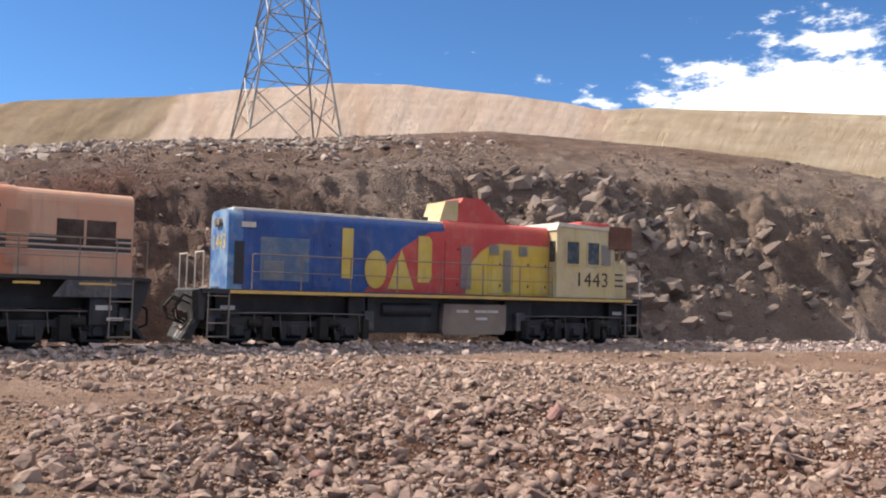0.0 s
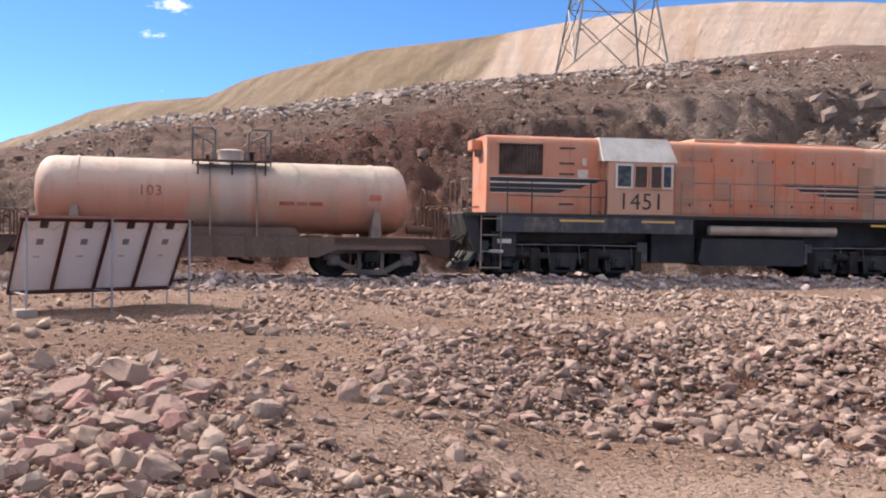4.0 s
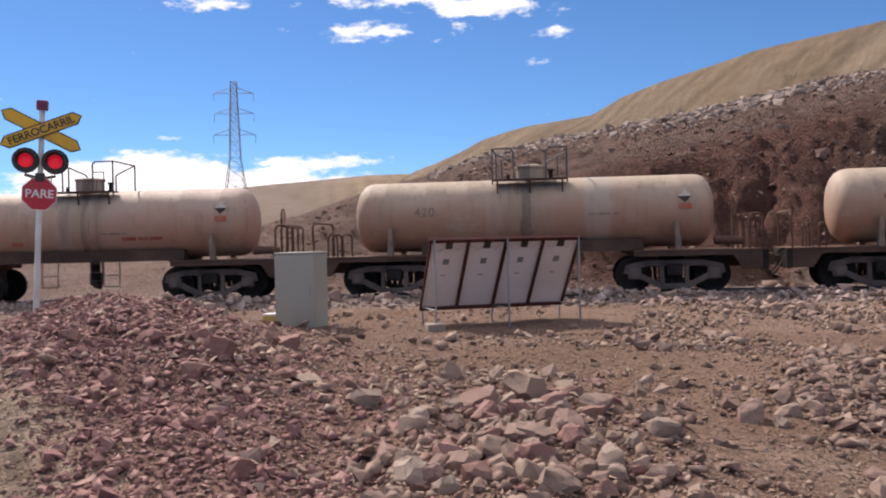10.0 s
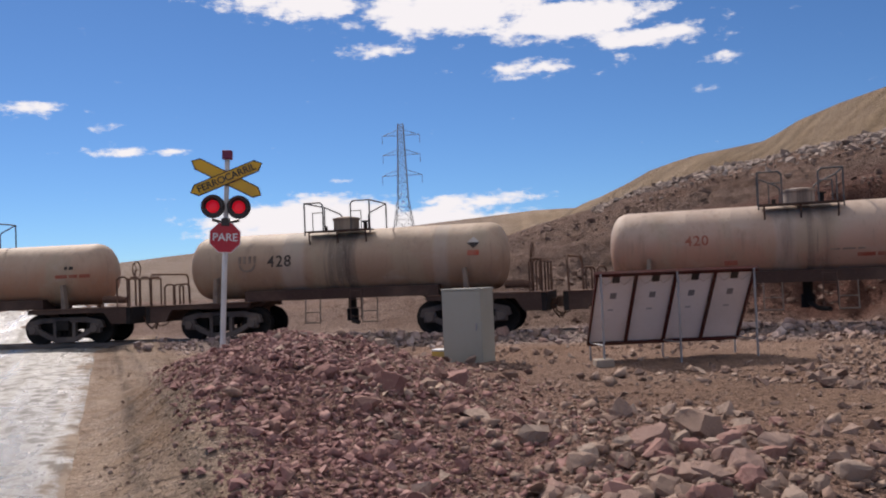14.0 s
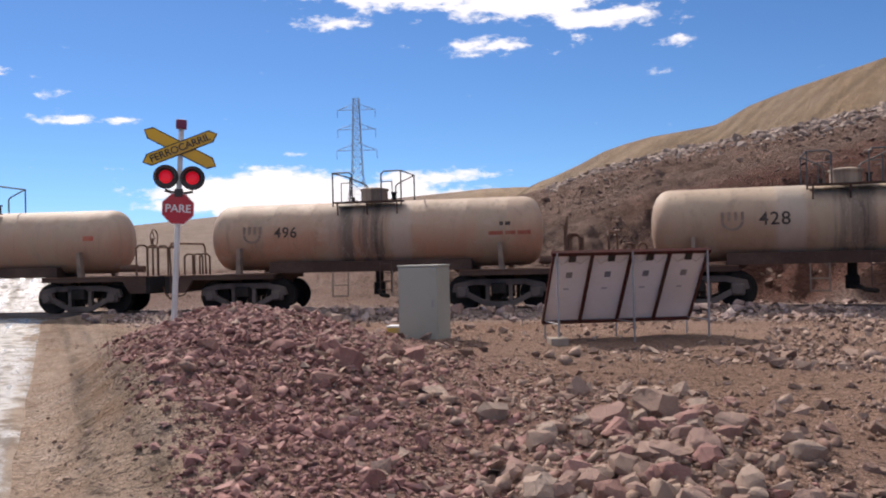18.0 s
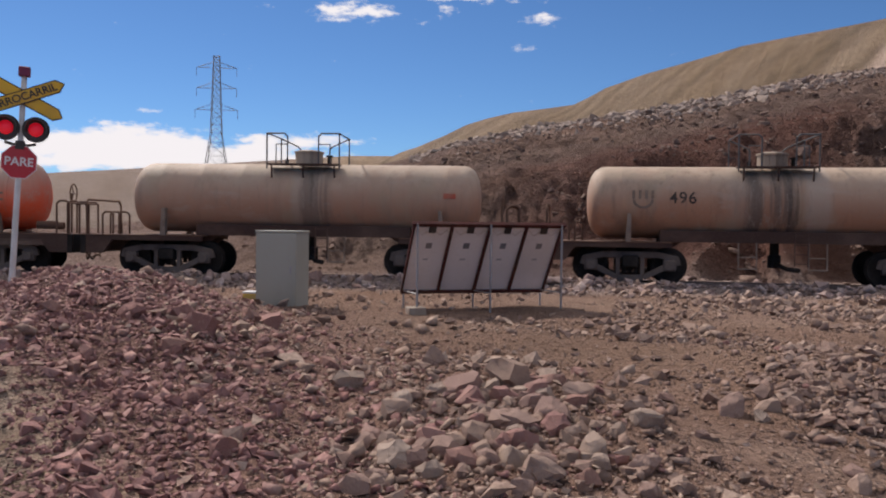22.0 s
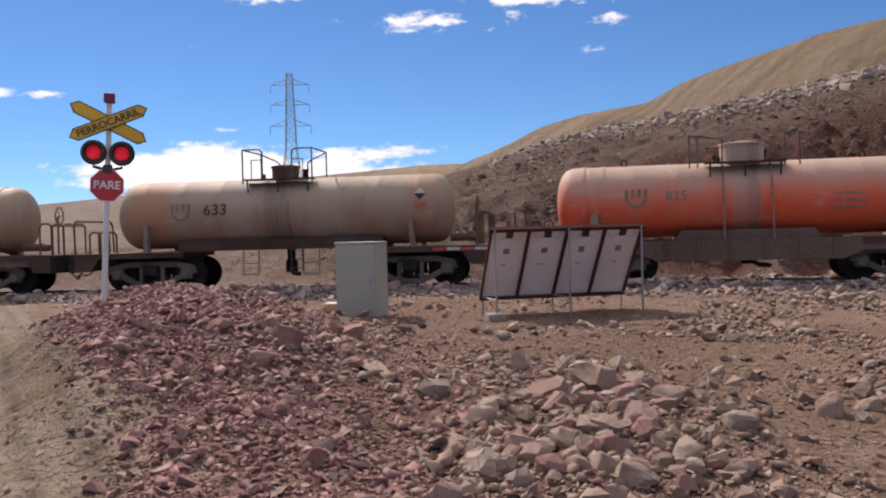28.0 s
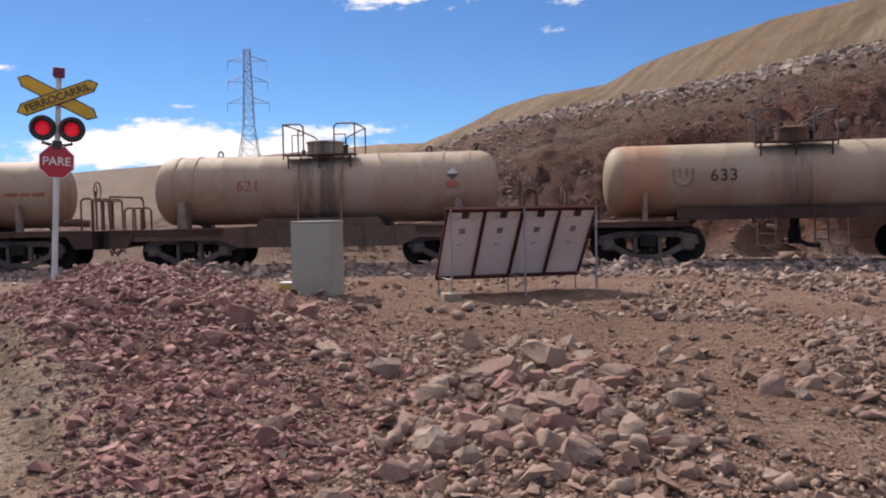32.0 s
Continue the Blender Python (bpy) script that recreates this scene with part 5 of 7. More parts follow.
def end_deck(parent, side, length=3.3):
    """The stub frame over a bogie with its headstock, rails and grab irons."""
    xo, xi = side * 5.93, side * (5.93 - length)
    bm = B()
    box(bm, min(xo, xi), max(xo, xi), -1.18, -1.08, 0.93, 1.05)
    box(bm, min(xo, xi), max(xo, xi), 1.08, 1.18, 0.93, 1.05)
    for y in (-1.18, 1.08):
        prism(bm, [(xo, 0.58), (xo - side * 0.62, 0.58), (xo - side * 0.85, 0.93), (xo, 0.93)], y, y + 0.1)
    box(bm, min(xo, xi), max(xo, xi), -0.28, 0.28, 0.62, 1.0)
    part("end_frame", bm, FRAME_STEEL, parent, "dusty brown steel end frame")
    bm = B()
    box(bm, min(xo, xi), max(xo, xi), -1.2, 1.2, 1.05, 1.075)
    part("deck_plate", bm, RUSTY, parent)
    bm = B()
    box(bm, xo - side * 0.14, xo, -1.2, 1.2, 0.56, 1.05, 0.015)
    part("headstock", bm, DARK_STEEL, parent)
    bm = B()
    if side < 0:
        pipe(bm, [(xo + 0.15, -1.1, 1.05), (xo + 0.12, -1.1, 1.88), (xo + 0.12, -0.98, 2.0), (xo + 0.12, 0.98, 2.0), (xo + 0.12, 1.1, 1.88), (xo + 0.15, 1.1, 1.05)], 0.03)
        for x, y in ((xo + 0.5, -0.95), (xo + 0.5, -0.45), (xo + 0.85, -0.7)):
            pipe(bm, [(x, y, 1.05), (x, y, 1.6), (x + 0.05, y + 0.06, 1.68), (x + 0.15, y + 0.16, 1.68), (x + 0.2, y + 0.22, 1.6), (x + 0.2, y + 0.22, 1.05)], 0.026)
    else:
        for y in (-1.1, -0.35, 0.35, 1.1):
            pipe(bm, [(xo - 0.12, y, 1.05), (xo - 0.12, y, 1.88), (xo - 0.2, y, 1.96), (xo - 0.37, y, 1.96), (xo - 0.45, y, 1.88), (xo - 0.45, y, 1.05)], 0.027)
        pipe(bm, [(xo - 0.12, -1.1, 1.9), (xo - 0.12, 1.1, 1.9)], 0.024)
    part("end_hand_rail", bm, RUSTY, parent, "rusty end hand rail")


def brake_gear(parent, side):
    bm = B()
    x = side * 5.35
    rod(bm, (x, 0.3, 1.05), (x, 0.3, 2.2), 0.03, 6)
    ring = [(x + side * 0.05, 0.3 + 0.26 * math.cos(t), 2.2 + 0.26 * math.sin(t)) for t in np.linspace(0, 2 * math.pi, 17)]
    pipe(bm, ring, 0.02, 5)
    for t in (0, 2.1, 4.2):
        rod(bm, (x + side * 0.05, 0.3, 2.2), (x + side * 0.05, 0.3 + 0.26 * math.cos(t), 2.2 + 0.26 * math.sin(t)), 0.013, 5)
    part("brake_wheel", bm, RUSTY, parent, "rusty hand-brake wheel on a post")
    bm = B()
    lathe(bm, [(x - side * 0.35 - 0.3, 0.02), (x - side * 0.35 - 0.27, 0.11), (x - side * 0.35 + 0.27, 0.11), (x - side * 0.35 + 0.3, 0.02)], 16, "x", (0, -0.5, 1.3))
    rod(bm, (x + side * 0.1, -0.5, 1.28), (x - side * 0.1, -0.5, 1.28), 0.1, 10)
    part("brake_cylinder", bm, RUSTY, parent)


ORANGE_MARK = worn("red_marking", (0.48, 0.075, 0.04), (0.40, 0.12, 0.08), 0.7, 0, 6, dusty=0.35)
GHOST_MARK = worn("half_worn_lettering", (0.2, 0.15, 0.12), (0.28, 0.215, 0.165), 0.75, 0, 7, dusty=0.3)
DARK_MARK = worn("dark_lettering", (0.045, 0.037, 0.034), (0.11, 0.085, 0.072), 0.75, 0, 3, dusty=0.1)
FADED_MARK = worn("faded_red_lettering", (0.30, 0.07, 0.045), (0.34, 0.13, 0.085), 0.75, 0, 4, dusty=0.2)
WHITE_MARK = worn("white_marking", (0.6, 0.57, 0.53), (0.5, 0.45, 0.4), 0.7, 0, 8, dusty=0.3)


def placard(parent, x, z, mat=None, w=0.32, h=0.14):
    bm = B()
    a0 = math.asin((z - TANK_Z) / TANK_R)
    y = -TANK_R * math.cos(a0)
    box(bm, -w / 2, w / 2, -0.012, 0.006, -h / 2, h / 2, 0.004)
    bmesh.ops.transform(bm, matrix=Matrix.Translation((x, y - 0.01, z)) @ Euler((-a0, 0, 0)).to_matrix().to_4x4(), verts=bm.verts[:])
    part("placard", bm, mat or ORANGE_MARK, parent)


def hazard_diamond(parent, x, z, h=0.17):
    """A square plate on its corner, dark below and white above."""
    a0 = math.asin((z - TANK_Z) / TANK_R)
    lie = Matrix.Translation((x, -TANK_R * math.cos(a0) - 0.012, z)) @ Euler((-a0, 0, 0)).to_matrix().to_4x4()
    for pts, mat, name in (([(-h, 0), (h, 0), (0, h)], WHITE_MARK, "hazard_plate"), ([(-h, 0), (0, -h), (h, 0)], DARK_MARK, "hazard_plate")):
        bm = prism(B(), pts, -0.006, 0.006)
        bmesh.ops.transform(bm, matrix=lie, verts=bm.verts[:])
        part(name, bm, mat, parent)


def bars(parent, x, z, widths, mat, h=0.07):
    """Lettering that cannot be read, as plain bars that follow the shell."""
    k = x
    bm = B()
    for w in widths:
        a0 = math.asin((z - TANK_Z) / TANK_R)
        r = bmesh.ops.create_cube(bm, size=1.0, matrix=Matrix.Translation((k + w / 2, -TANK_R * math.cos(a0), z)) @ Euler((-a0, 0, 0)).to_matrix().to_4x4() @ Matrix.Diagonal((w, 0.012, h, 1)))
        k += w + 0.05
    part("faded_lettering", bm, mat, parent)


def wagon(label, mat, number="", num_x=-1.9, num_mat=None, framed=False, cages=True, dome=(0.3, 0.38), straps=(), logo=False, marks=(), lid=None, num_size=0.42, num_z=2.2):
    w = thing("tank_wagon", label, "tank wagon", "wagons of the train")
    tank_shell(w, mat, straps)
    top_fittings(w, mat, dome[0], dome[1], cages, lid)
    for side in (-1, 1):
        end_deck(w, side)
        coupler(w, side * 5.93, side)
        bogie(w, side * 3.65)
    brake_gear(w, 1)
    if framed:
        for y in (-1.08, 1.08):
            bm = B()
            prism(bm, [(-5.9, 1.08), (5.9, 1.08), (5.9, 0.76), (2.7, 0.76), (2.2, 0.55), (-2.2, 0.55), (-2.7, 0.76), (-5.9, 0.76)], y - 0.06, y + 0.06)
            for k in np.arange(-2.0, 2.1, 0.8):
                box(bm, k - 0.03, k + 0.03, y - 0.1, y + 0.1, 0.56, 1.07)
            part("side_sill", bm, SILL_STEEL, w, "dusty brown side sill")
        for side in (-1, 1):
            bm = B()
            prism(bm, [(side * 3.62, 1.07), (side * 3.9, 1.07), (side * 3.84, 1.8), (side * 3.68, 1.8)], -1.1, -0.72)
            part("saddle", bm, GREY_RAIL, w, "dusty steel saddle")
            bm = prism(B(), [(side * 3.62, 1.07), (side * 3.9, 1.07), (side * 3.84, 1.8), (side * 3.68, 1.8)], 0.72, 1.1)
            part("saddle", bm, GREY_RAIL, w, "dusty steel saddle")
        bm = B()
        prism(bm, [(-1.75, 1.08), (1.75, 1.08), (1.6, 1.32), (-1.6, 1.32)], -0.98, 0.98)
        part("centre_saddle", bm, SILL_STEEL, w, "dusty centre saddle")
        for k in (-3.0, 2.9):
            ring = [(k + 0.07 * math.cos(t), 0.0, 3.13 + 0.09 * math.sin(t)) for t in np.linspace(0, 2 * math.pi, 13)]
            bm = pipe(B(), ring, 0.022, 6)
            box(bm, k - 0.09, k + 0.09, -0.05, 0.05, 3.03, 3.07)
            part("lifting_lug", bm, DARK_STEEL, w, "dark steel lifting eye")
        for k in (-0.55, 0.62):
            bm = pipe(B(), [(k, -1.1, 0.62), (k, -1.02, 2.2), (k, -0.82, 2.75), (k, -0.55, 3.02)], 0.022)
            part("grab_rod", bm, GREY_RAIL, w, "dusty vertical grab rod")
    else:
        bm = B()
        prism(bm, [(-2.9, 1.38), (2.9, 1.38), (2.9, 1.08), (-2.9, 1.08)], -0.82, 0.82)
        prism(bm, [(2.3, 1.10), (2.9, 1.10), (3.3, 0.82), (2.75, 0.82)], -0.5, 0.5)
        prism(bm, [(-2.3, 1.10), (-2.9, 1.10), (-3.3, 0.82), (-2.75, 0.82)], -0.5, 0.5)
        part("centre_sill", bm, FRAME_STEEL, w, "dark brown belly sill under the tank")
        for side in (-1, 1):
            for y in (-1, 1):
                bm = B()
                prism(bm, [(side * 3.74 - 0.05, 1.06), (side * 3.74 + 0.09, 1.06), (side * 3.70 + 0.05, 1.80), (side * 3.70 - 0.04, 1.80)], y * 1.12, y * 0.93)
                part("tank_brace", bm, GREY_RAIL, w, "pale dusty upright brace")
        ladder(w, 0.55, -1.0, 0.5, 1.35, FRAME_STEEL)
    # outlet pipes and hanging step frames under the belly
    bm = B()
    lathe(bm, [(0.42, 0.17), (0.75, 0.17), (0.78, 0.12), (1.15, 0.12)], 14, "z", (0.1, 0, 0))
    pipe(bm, [(0.1, -0.1, 0.55), (0.3, -0.55, 0.42), (0.55, -0.8, 0.4)], 0.06, 8)
    part("outlet_pipe", bm, DARK_STEEL, w)
    for x in (-0.75, 0.95):
        bm = B()
        pipe(bm, [(x - 0.22, -0.95, 1.1), (x - 0.22, -1.0, 0.42), (x + 0.22, -1.0, 0.42), (x + 0.22, -0.95, 1.1)], 0.018)
        pipe(bm, [(x - 0.22, -0.98, 0.72), (x + 0.22, -0.98, 0.72)], 0.015)
        part("step_frame", bm, GREY_RAIL, w)
    if number:
        text_mesh("fleet_number", number, num_size, num_mat or DARK_MARK, w, (num_x, -TANK_R, num_z), "faded stencilled fleet number", (TANK_R, TANK_Z), 1.12, bold=0.004)
    if logo:
        bm = B()
        for t0 in np.linspace(math.pi, 2 * math.pi, 10)[:-1]:
            t1 = t0 + math.pi / 9
            prism(bm, [(num_x - 1.0 + q * math.cos(t), num_z - 0.04 + 0.85 * q * math.sin(t)) for t, q in ((t0, 0.20), (t1, 0.20), (t1, 0.27), (t0, 0.27))], -TANK_R - 0.006, -TANK_R + 0.03)
        for k in (-0.24, -0.08, 0.08, 0.24):
            prism(bm, [(num_x - 1.0 + k - 0.035, num_z - 0.02), (num_x - 1.0 + k + 0.035, num_z - 0.02), (num_x - 1.0 + k + 0.035, num_z + 0.2), (num_x - 1.0 + k - 0.035, num_z + 0.2)], -TANK_R - 0.006, -TANK_R + 0.03)
        part("faded_emblem", bm, GHOST_MARK, w)
    for kind, x, z in marks:
        if kind == "placard":
            placard(w, x, z)
        elif kind == "plate":
            placard(w, x, z, WHITE_MARK, 0.5, 0.5)
        elif kind == "diamond":
            hazard_diamond(w, x, z)
        elif kind == "dark":
            bars(w, x, z, (0.22, 0.3, 0.16), GHOST_MARK, 0.05)
        elif kind == "red":
            bars(w, x, z, (0.4, 0.28, 0.35), FADED_MARK, 0.1)
        elif kind == "small":
            bars(w, x, z, (0.1, 0.14), DARK_MARK, 0.1)
    return w


# TAN, a lower-half paint, is darkened to carry belly shade
BEIGE, TAN = (0.46, 0.365, 0.28), (0.31, 0.2, 0.145)
PINKISH, RUSTPAINT = (0.36, 0.22, 0.165), (0.42, 0.215, 0.14)
BROWN = (0.2, 0.145, 0.11)
GREYISH = (0.5, 0.46, 0.42)
ORANGE_LOW = (0.62, 0.095, 0.038)


def build_wagons():
    ws = []
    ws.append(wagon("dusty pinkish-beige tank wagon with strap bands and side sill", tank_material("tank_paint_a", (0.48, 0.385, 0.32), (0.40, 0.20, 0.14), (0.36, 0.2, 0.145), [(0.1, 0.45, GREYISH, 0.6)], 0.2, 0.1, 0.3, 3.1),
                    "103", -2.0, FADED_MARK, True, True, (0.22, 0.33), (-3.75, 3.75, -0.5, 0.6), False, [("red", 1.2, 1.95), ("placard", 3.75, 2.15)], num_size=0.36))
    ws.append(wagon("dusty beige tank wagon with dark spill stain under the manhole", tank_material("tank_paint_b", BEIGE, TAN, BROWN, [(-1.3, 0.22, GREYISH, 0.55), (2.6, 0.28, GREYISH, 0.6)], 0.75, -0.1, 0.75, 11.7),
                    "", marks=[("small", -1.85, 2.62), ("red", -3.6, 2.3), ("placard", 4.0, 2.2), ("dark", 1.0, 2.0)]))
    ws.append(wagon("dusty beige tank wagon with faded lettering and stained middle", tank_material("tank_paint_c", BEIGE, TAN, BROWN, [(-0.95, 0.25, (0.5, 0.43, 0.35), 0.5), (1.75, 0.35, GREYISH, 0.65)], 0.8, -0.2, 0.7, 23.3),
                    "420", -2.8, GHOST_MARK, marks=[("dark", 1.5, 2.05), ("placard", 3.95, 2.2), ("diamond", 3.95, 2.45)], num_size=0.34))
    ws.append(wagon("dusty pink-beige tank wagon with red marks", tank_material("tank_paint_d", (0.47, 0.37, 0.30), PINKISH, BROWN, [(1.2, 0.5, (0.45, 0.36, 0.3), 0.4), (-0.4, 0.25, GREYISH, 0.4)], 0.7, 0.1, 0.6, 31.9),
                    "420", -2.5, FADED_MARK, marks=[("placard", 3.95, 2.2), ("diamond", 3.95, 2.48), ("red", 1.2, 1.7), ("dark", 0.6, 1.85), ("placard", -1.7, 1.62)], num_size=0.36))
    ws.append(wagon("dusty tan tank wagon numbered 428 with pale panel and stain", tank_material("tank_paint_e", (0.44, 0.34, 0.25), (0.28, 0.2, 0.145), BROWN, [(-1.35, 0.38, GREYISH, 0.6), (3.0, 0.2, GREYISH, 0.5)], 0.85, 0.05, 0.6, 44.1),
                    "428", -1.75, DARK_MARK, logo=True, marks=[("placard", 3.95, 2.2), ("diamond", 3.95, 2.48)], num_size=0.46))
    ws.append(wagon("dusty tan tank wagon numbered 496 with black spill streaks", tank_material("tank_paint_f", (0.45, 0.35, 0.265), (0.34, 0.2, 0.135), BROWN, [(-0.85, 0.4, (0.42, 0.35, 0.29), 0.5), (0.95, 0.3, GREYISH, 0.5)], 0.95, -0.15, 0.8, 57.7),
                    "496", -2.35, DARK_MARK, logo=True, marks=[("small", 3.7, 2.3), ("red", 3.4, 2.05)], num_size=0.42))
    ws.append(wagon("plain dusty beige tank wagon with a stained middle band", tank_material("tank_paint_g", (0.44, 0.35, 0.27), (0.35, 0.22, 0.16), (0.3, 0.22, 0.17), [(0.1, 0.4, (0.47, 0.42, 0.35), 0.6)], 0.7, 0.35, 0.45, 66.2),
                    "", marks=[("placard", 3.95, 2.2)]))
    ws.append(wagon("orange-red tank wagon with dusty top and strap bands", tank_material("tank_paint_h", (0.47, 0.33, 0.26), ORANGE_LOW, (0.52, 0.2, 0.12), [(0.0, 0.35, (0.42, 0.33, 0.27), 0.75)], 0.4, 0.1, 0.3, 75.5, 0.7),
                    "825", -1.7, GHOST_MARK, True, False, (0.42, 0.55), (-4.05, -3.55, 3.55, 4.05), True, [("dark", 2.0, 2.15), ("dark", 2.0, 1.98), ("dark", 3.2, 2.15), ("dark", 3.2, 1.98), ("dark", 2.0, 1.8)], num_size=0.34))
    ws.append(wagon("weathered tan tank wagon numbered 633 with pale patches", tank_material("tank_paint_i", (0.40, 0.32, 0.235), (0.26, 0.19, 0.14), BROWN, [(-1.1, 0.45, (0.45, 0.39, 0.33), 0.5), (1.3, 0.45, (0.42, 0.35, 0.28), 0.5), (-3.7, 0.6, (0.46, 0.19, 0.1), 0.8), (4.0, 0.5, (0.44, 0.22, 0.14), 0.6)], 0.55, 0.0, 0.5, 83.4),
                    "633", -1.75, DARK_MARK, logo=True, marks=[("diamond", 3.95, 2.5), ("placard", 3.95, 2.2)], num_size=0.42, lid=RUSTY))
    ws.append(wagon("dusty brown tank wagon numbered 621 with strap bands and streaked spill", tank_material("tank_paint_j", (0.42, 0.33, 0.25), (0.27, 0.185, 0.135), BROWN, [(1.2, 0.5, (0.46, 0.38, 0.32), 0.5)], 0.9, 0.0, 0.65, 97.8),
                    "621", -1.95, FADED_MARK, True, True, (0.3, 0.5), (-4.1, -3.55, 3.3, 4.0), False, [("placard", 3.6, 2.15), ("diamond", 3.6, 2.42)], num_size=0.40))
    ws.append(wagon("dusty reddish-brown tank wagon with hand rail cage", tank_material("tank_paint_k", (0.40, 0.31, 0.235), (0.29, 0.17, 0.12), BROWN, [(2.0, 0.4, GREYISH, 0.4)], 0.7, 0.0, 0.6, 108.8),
                    "", marks=[("red", 3.3, 2.1)]))
    for k in range(4):
        mat = WHITE_MARK if k % 2 else worn("red_reflector_paint", (0.45, 0.03, 0.03), (0.4, 0.06, 0.05), 0.5, 0, 5, dusty=0.2)
        part("reflective_strip", box(B(), 4.3 + 0.38 * k, 4.66 + 0.38 * k, -1.192, -1.182, 0.955, 1.035), mat, ws[8], "reflective strip")
    for x in (-1.35, -1.15, 0.95, 1.3):
        part("rail_post", pipe(B(), [(x, -0.75, 2.9), (x, -0.75, 3.72), (x + 0.25, -0.75, 3.68)], 0.02), DARK_RAIL, ws[7])
    part("top_rail", pipe(B(), [(-1.35, -0.75, 3.72), (-0.55, -0.75, 3.62), (-0.55, -0.75, 3.05)], 0.02), DARK_RAIL, ws[7])
    shift = (0.12, 0.06, 0.03, -0.01, -0.05, -0.15, -0.19, -0.01, -0.05, -0.06, 0.15)
    for i, w in enumerate(ws):
        VEHICLES.append((w, -12.36 * i + shift[i]))


build_wagons()


# ---- locomotives ----
LOCO_BLUE = loco_paint("blue_loco_paint", (0.008, 0.045, 0.19), (0.014, 0.065, 0.24), 0.55, 0.35, dusty=0.1)
LOCO_PALE = loco_paint("washed_out_blue_paint", (0.20, 0.31, 0.43), (0.03, 0.12, 0.32), 0.6, 0.4, dusty=0.2)
LOCO_WASHED = loco_paint("washed_out_grey_blue_paint", (0.10, 0.15, 0.22), (0.06, 0.11, 0.2), 0.6, 0.4, dusty=0.25)
LOCO_RED = loco_paint("red_loco_paint", (0.45, 0.04, 0.03), (0.5, 0.06, 0.042), 0.55, 0.35, dusty=0.14)
LOCO_YELLOW = loco_paint("yellow_loco_paint", (0.55, 0.36, 0.035), (0.58, 0.42, 0.08), 0.55, 0.4, dusty=0.26)
LOCO_CREAM = loco_paint("dusty_yellow_cab_paint", (0.50, 0.38, 0.17), (0.52, 0.42, 0.24), 0.65, 0.4, dusty=0.3)
LOCO_WHITE = loco_paint("dusty_white_roof_paint", (0.60, 0.55, 0.48), (0.52, 0.46, 0.38), 0.7, 0.4, dusty=0.3)
LOCO_ORANGE = loco_paint("faded_orange_loco_paint", (0.56, 0.175, 0.08), (0.52, 0.22, 0.125), 0.65, 0.4, dusty=0.3)
LOCO_DUST = loco_paint("dust_covered_orange_paint", (0.52, 0.29, 0.185), (0.50, 0.25, 0.155), 0.75, 0.4, dusty=0.3)
LOCO_BLACK = loco_paint("dusty_black_paint", (0.013, 0.013, 0.014), (0.022, 0.021, 0.021), 0.65, 0.1, dusty=0.04)
LOCO_SKIRT = loco_paint("dusty_grey_black_paint", (0.03, 0.032, 0.038), (0.05, 0.05, 0.052), 0.6, 0.2, dusty=0.2)
LOCO_GREY = worn("grey_louvre_paint", (0.20, 0.20, 0.21), (0.26, 0.25, 0.24), 0.6, 0, 3.0, dusty=0.25)
WHITE_STRIPE = worn("white_stripe_paint", (0.66, 0.60, 0.52), (0.55, 0.47, 0.4), 0.65, 0, 4.0, dusty=0.3)
YELLOW_STRIPE = worn("yellow_stripe_paint", (0.60, 0.36, 0.07), (0.5, 0.3, 0.1), 0.6, 0, 3.0, dusty=0.3)
BROWN_BOX = worn("brown_box_paint", (0.11, 0.05, 0.035), (0.16, 0.07, 0.045), 0.7, 0, 3.0, dusty=0.2)
RADIATOR = worn("dark_radiator_core", (0.035, 0.02, 0.018), (0.06, 0.035, 0.03), 0.7, 0, 6.0, dusty=0.15)


def window_glass():
    mt, n, l, b = material("dusty_cab_glass")
    co = n.new("ShaderNodeTexCoord").outputs["Object"]
    f = noise_node(n, l, co, 6, 5, 0.6)
    l.new(mix_node(n, l, ramp_node(n, l, f, 0.4, 0.75, 0, 0.4), (0.02, 0.024, 0.028), (0.25, 0.22, 0.18)), b.inputs["Base Color"])
    b.inputs["Roughness"].default_value = 0.3
    return mt


GLASS = window_glass()


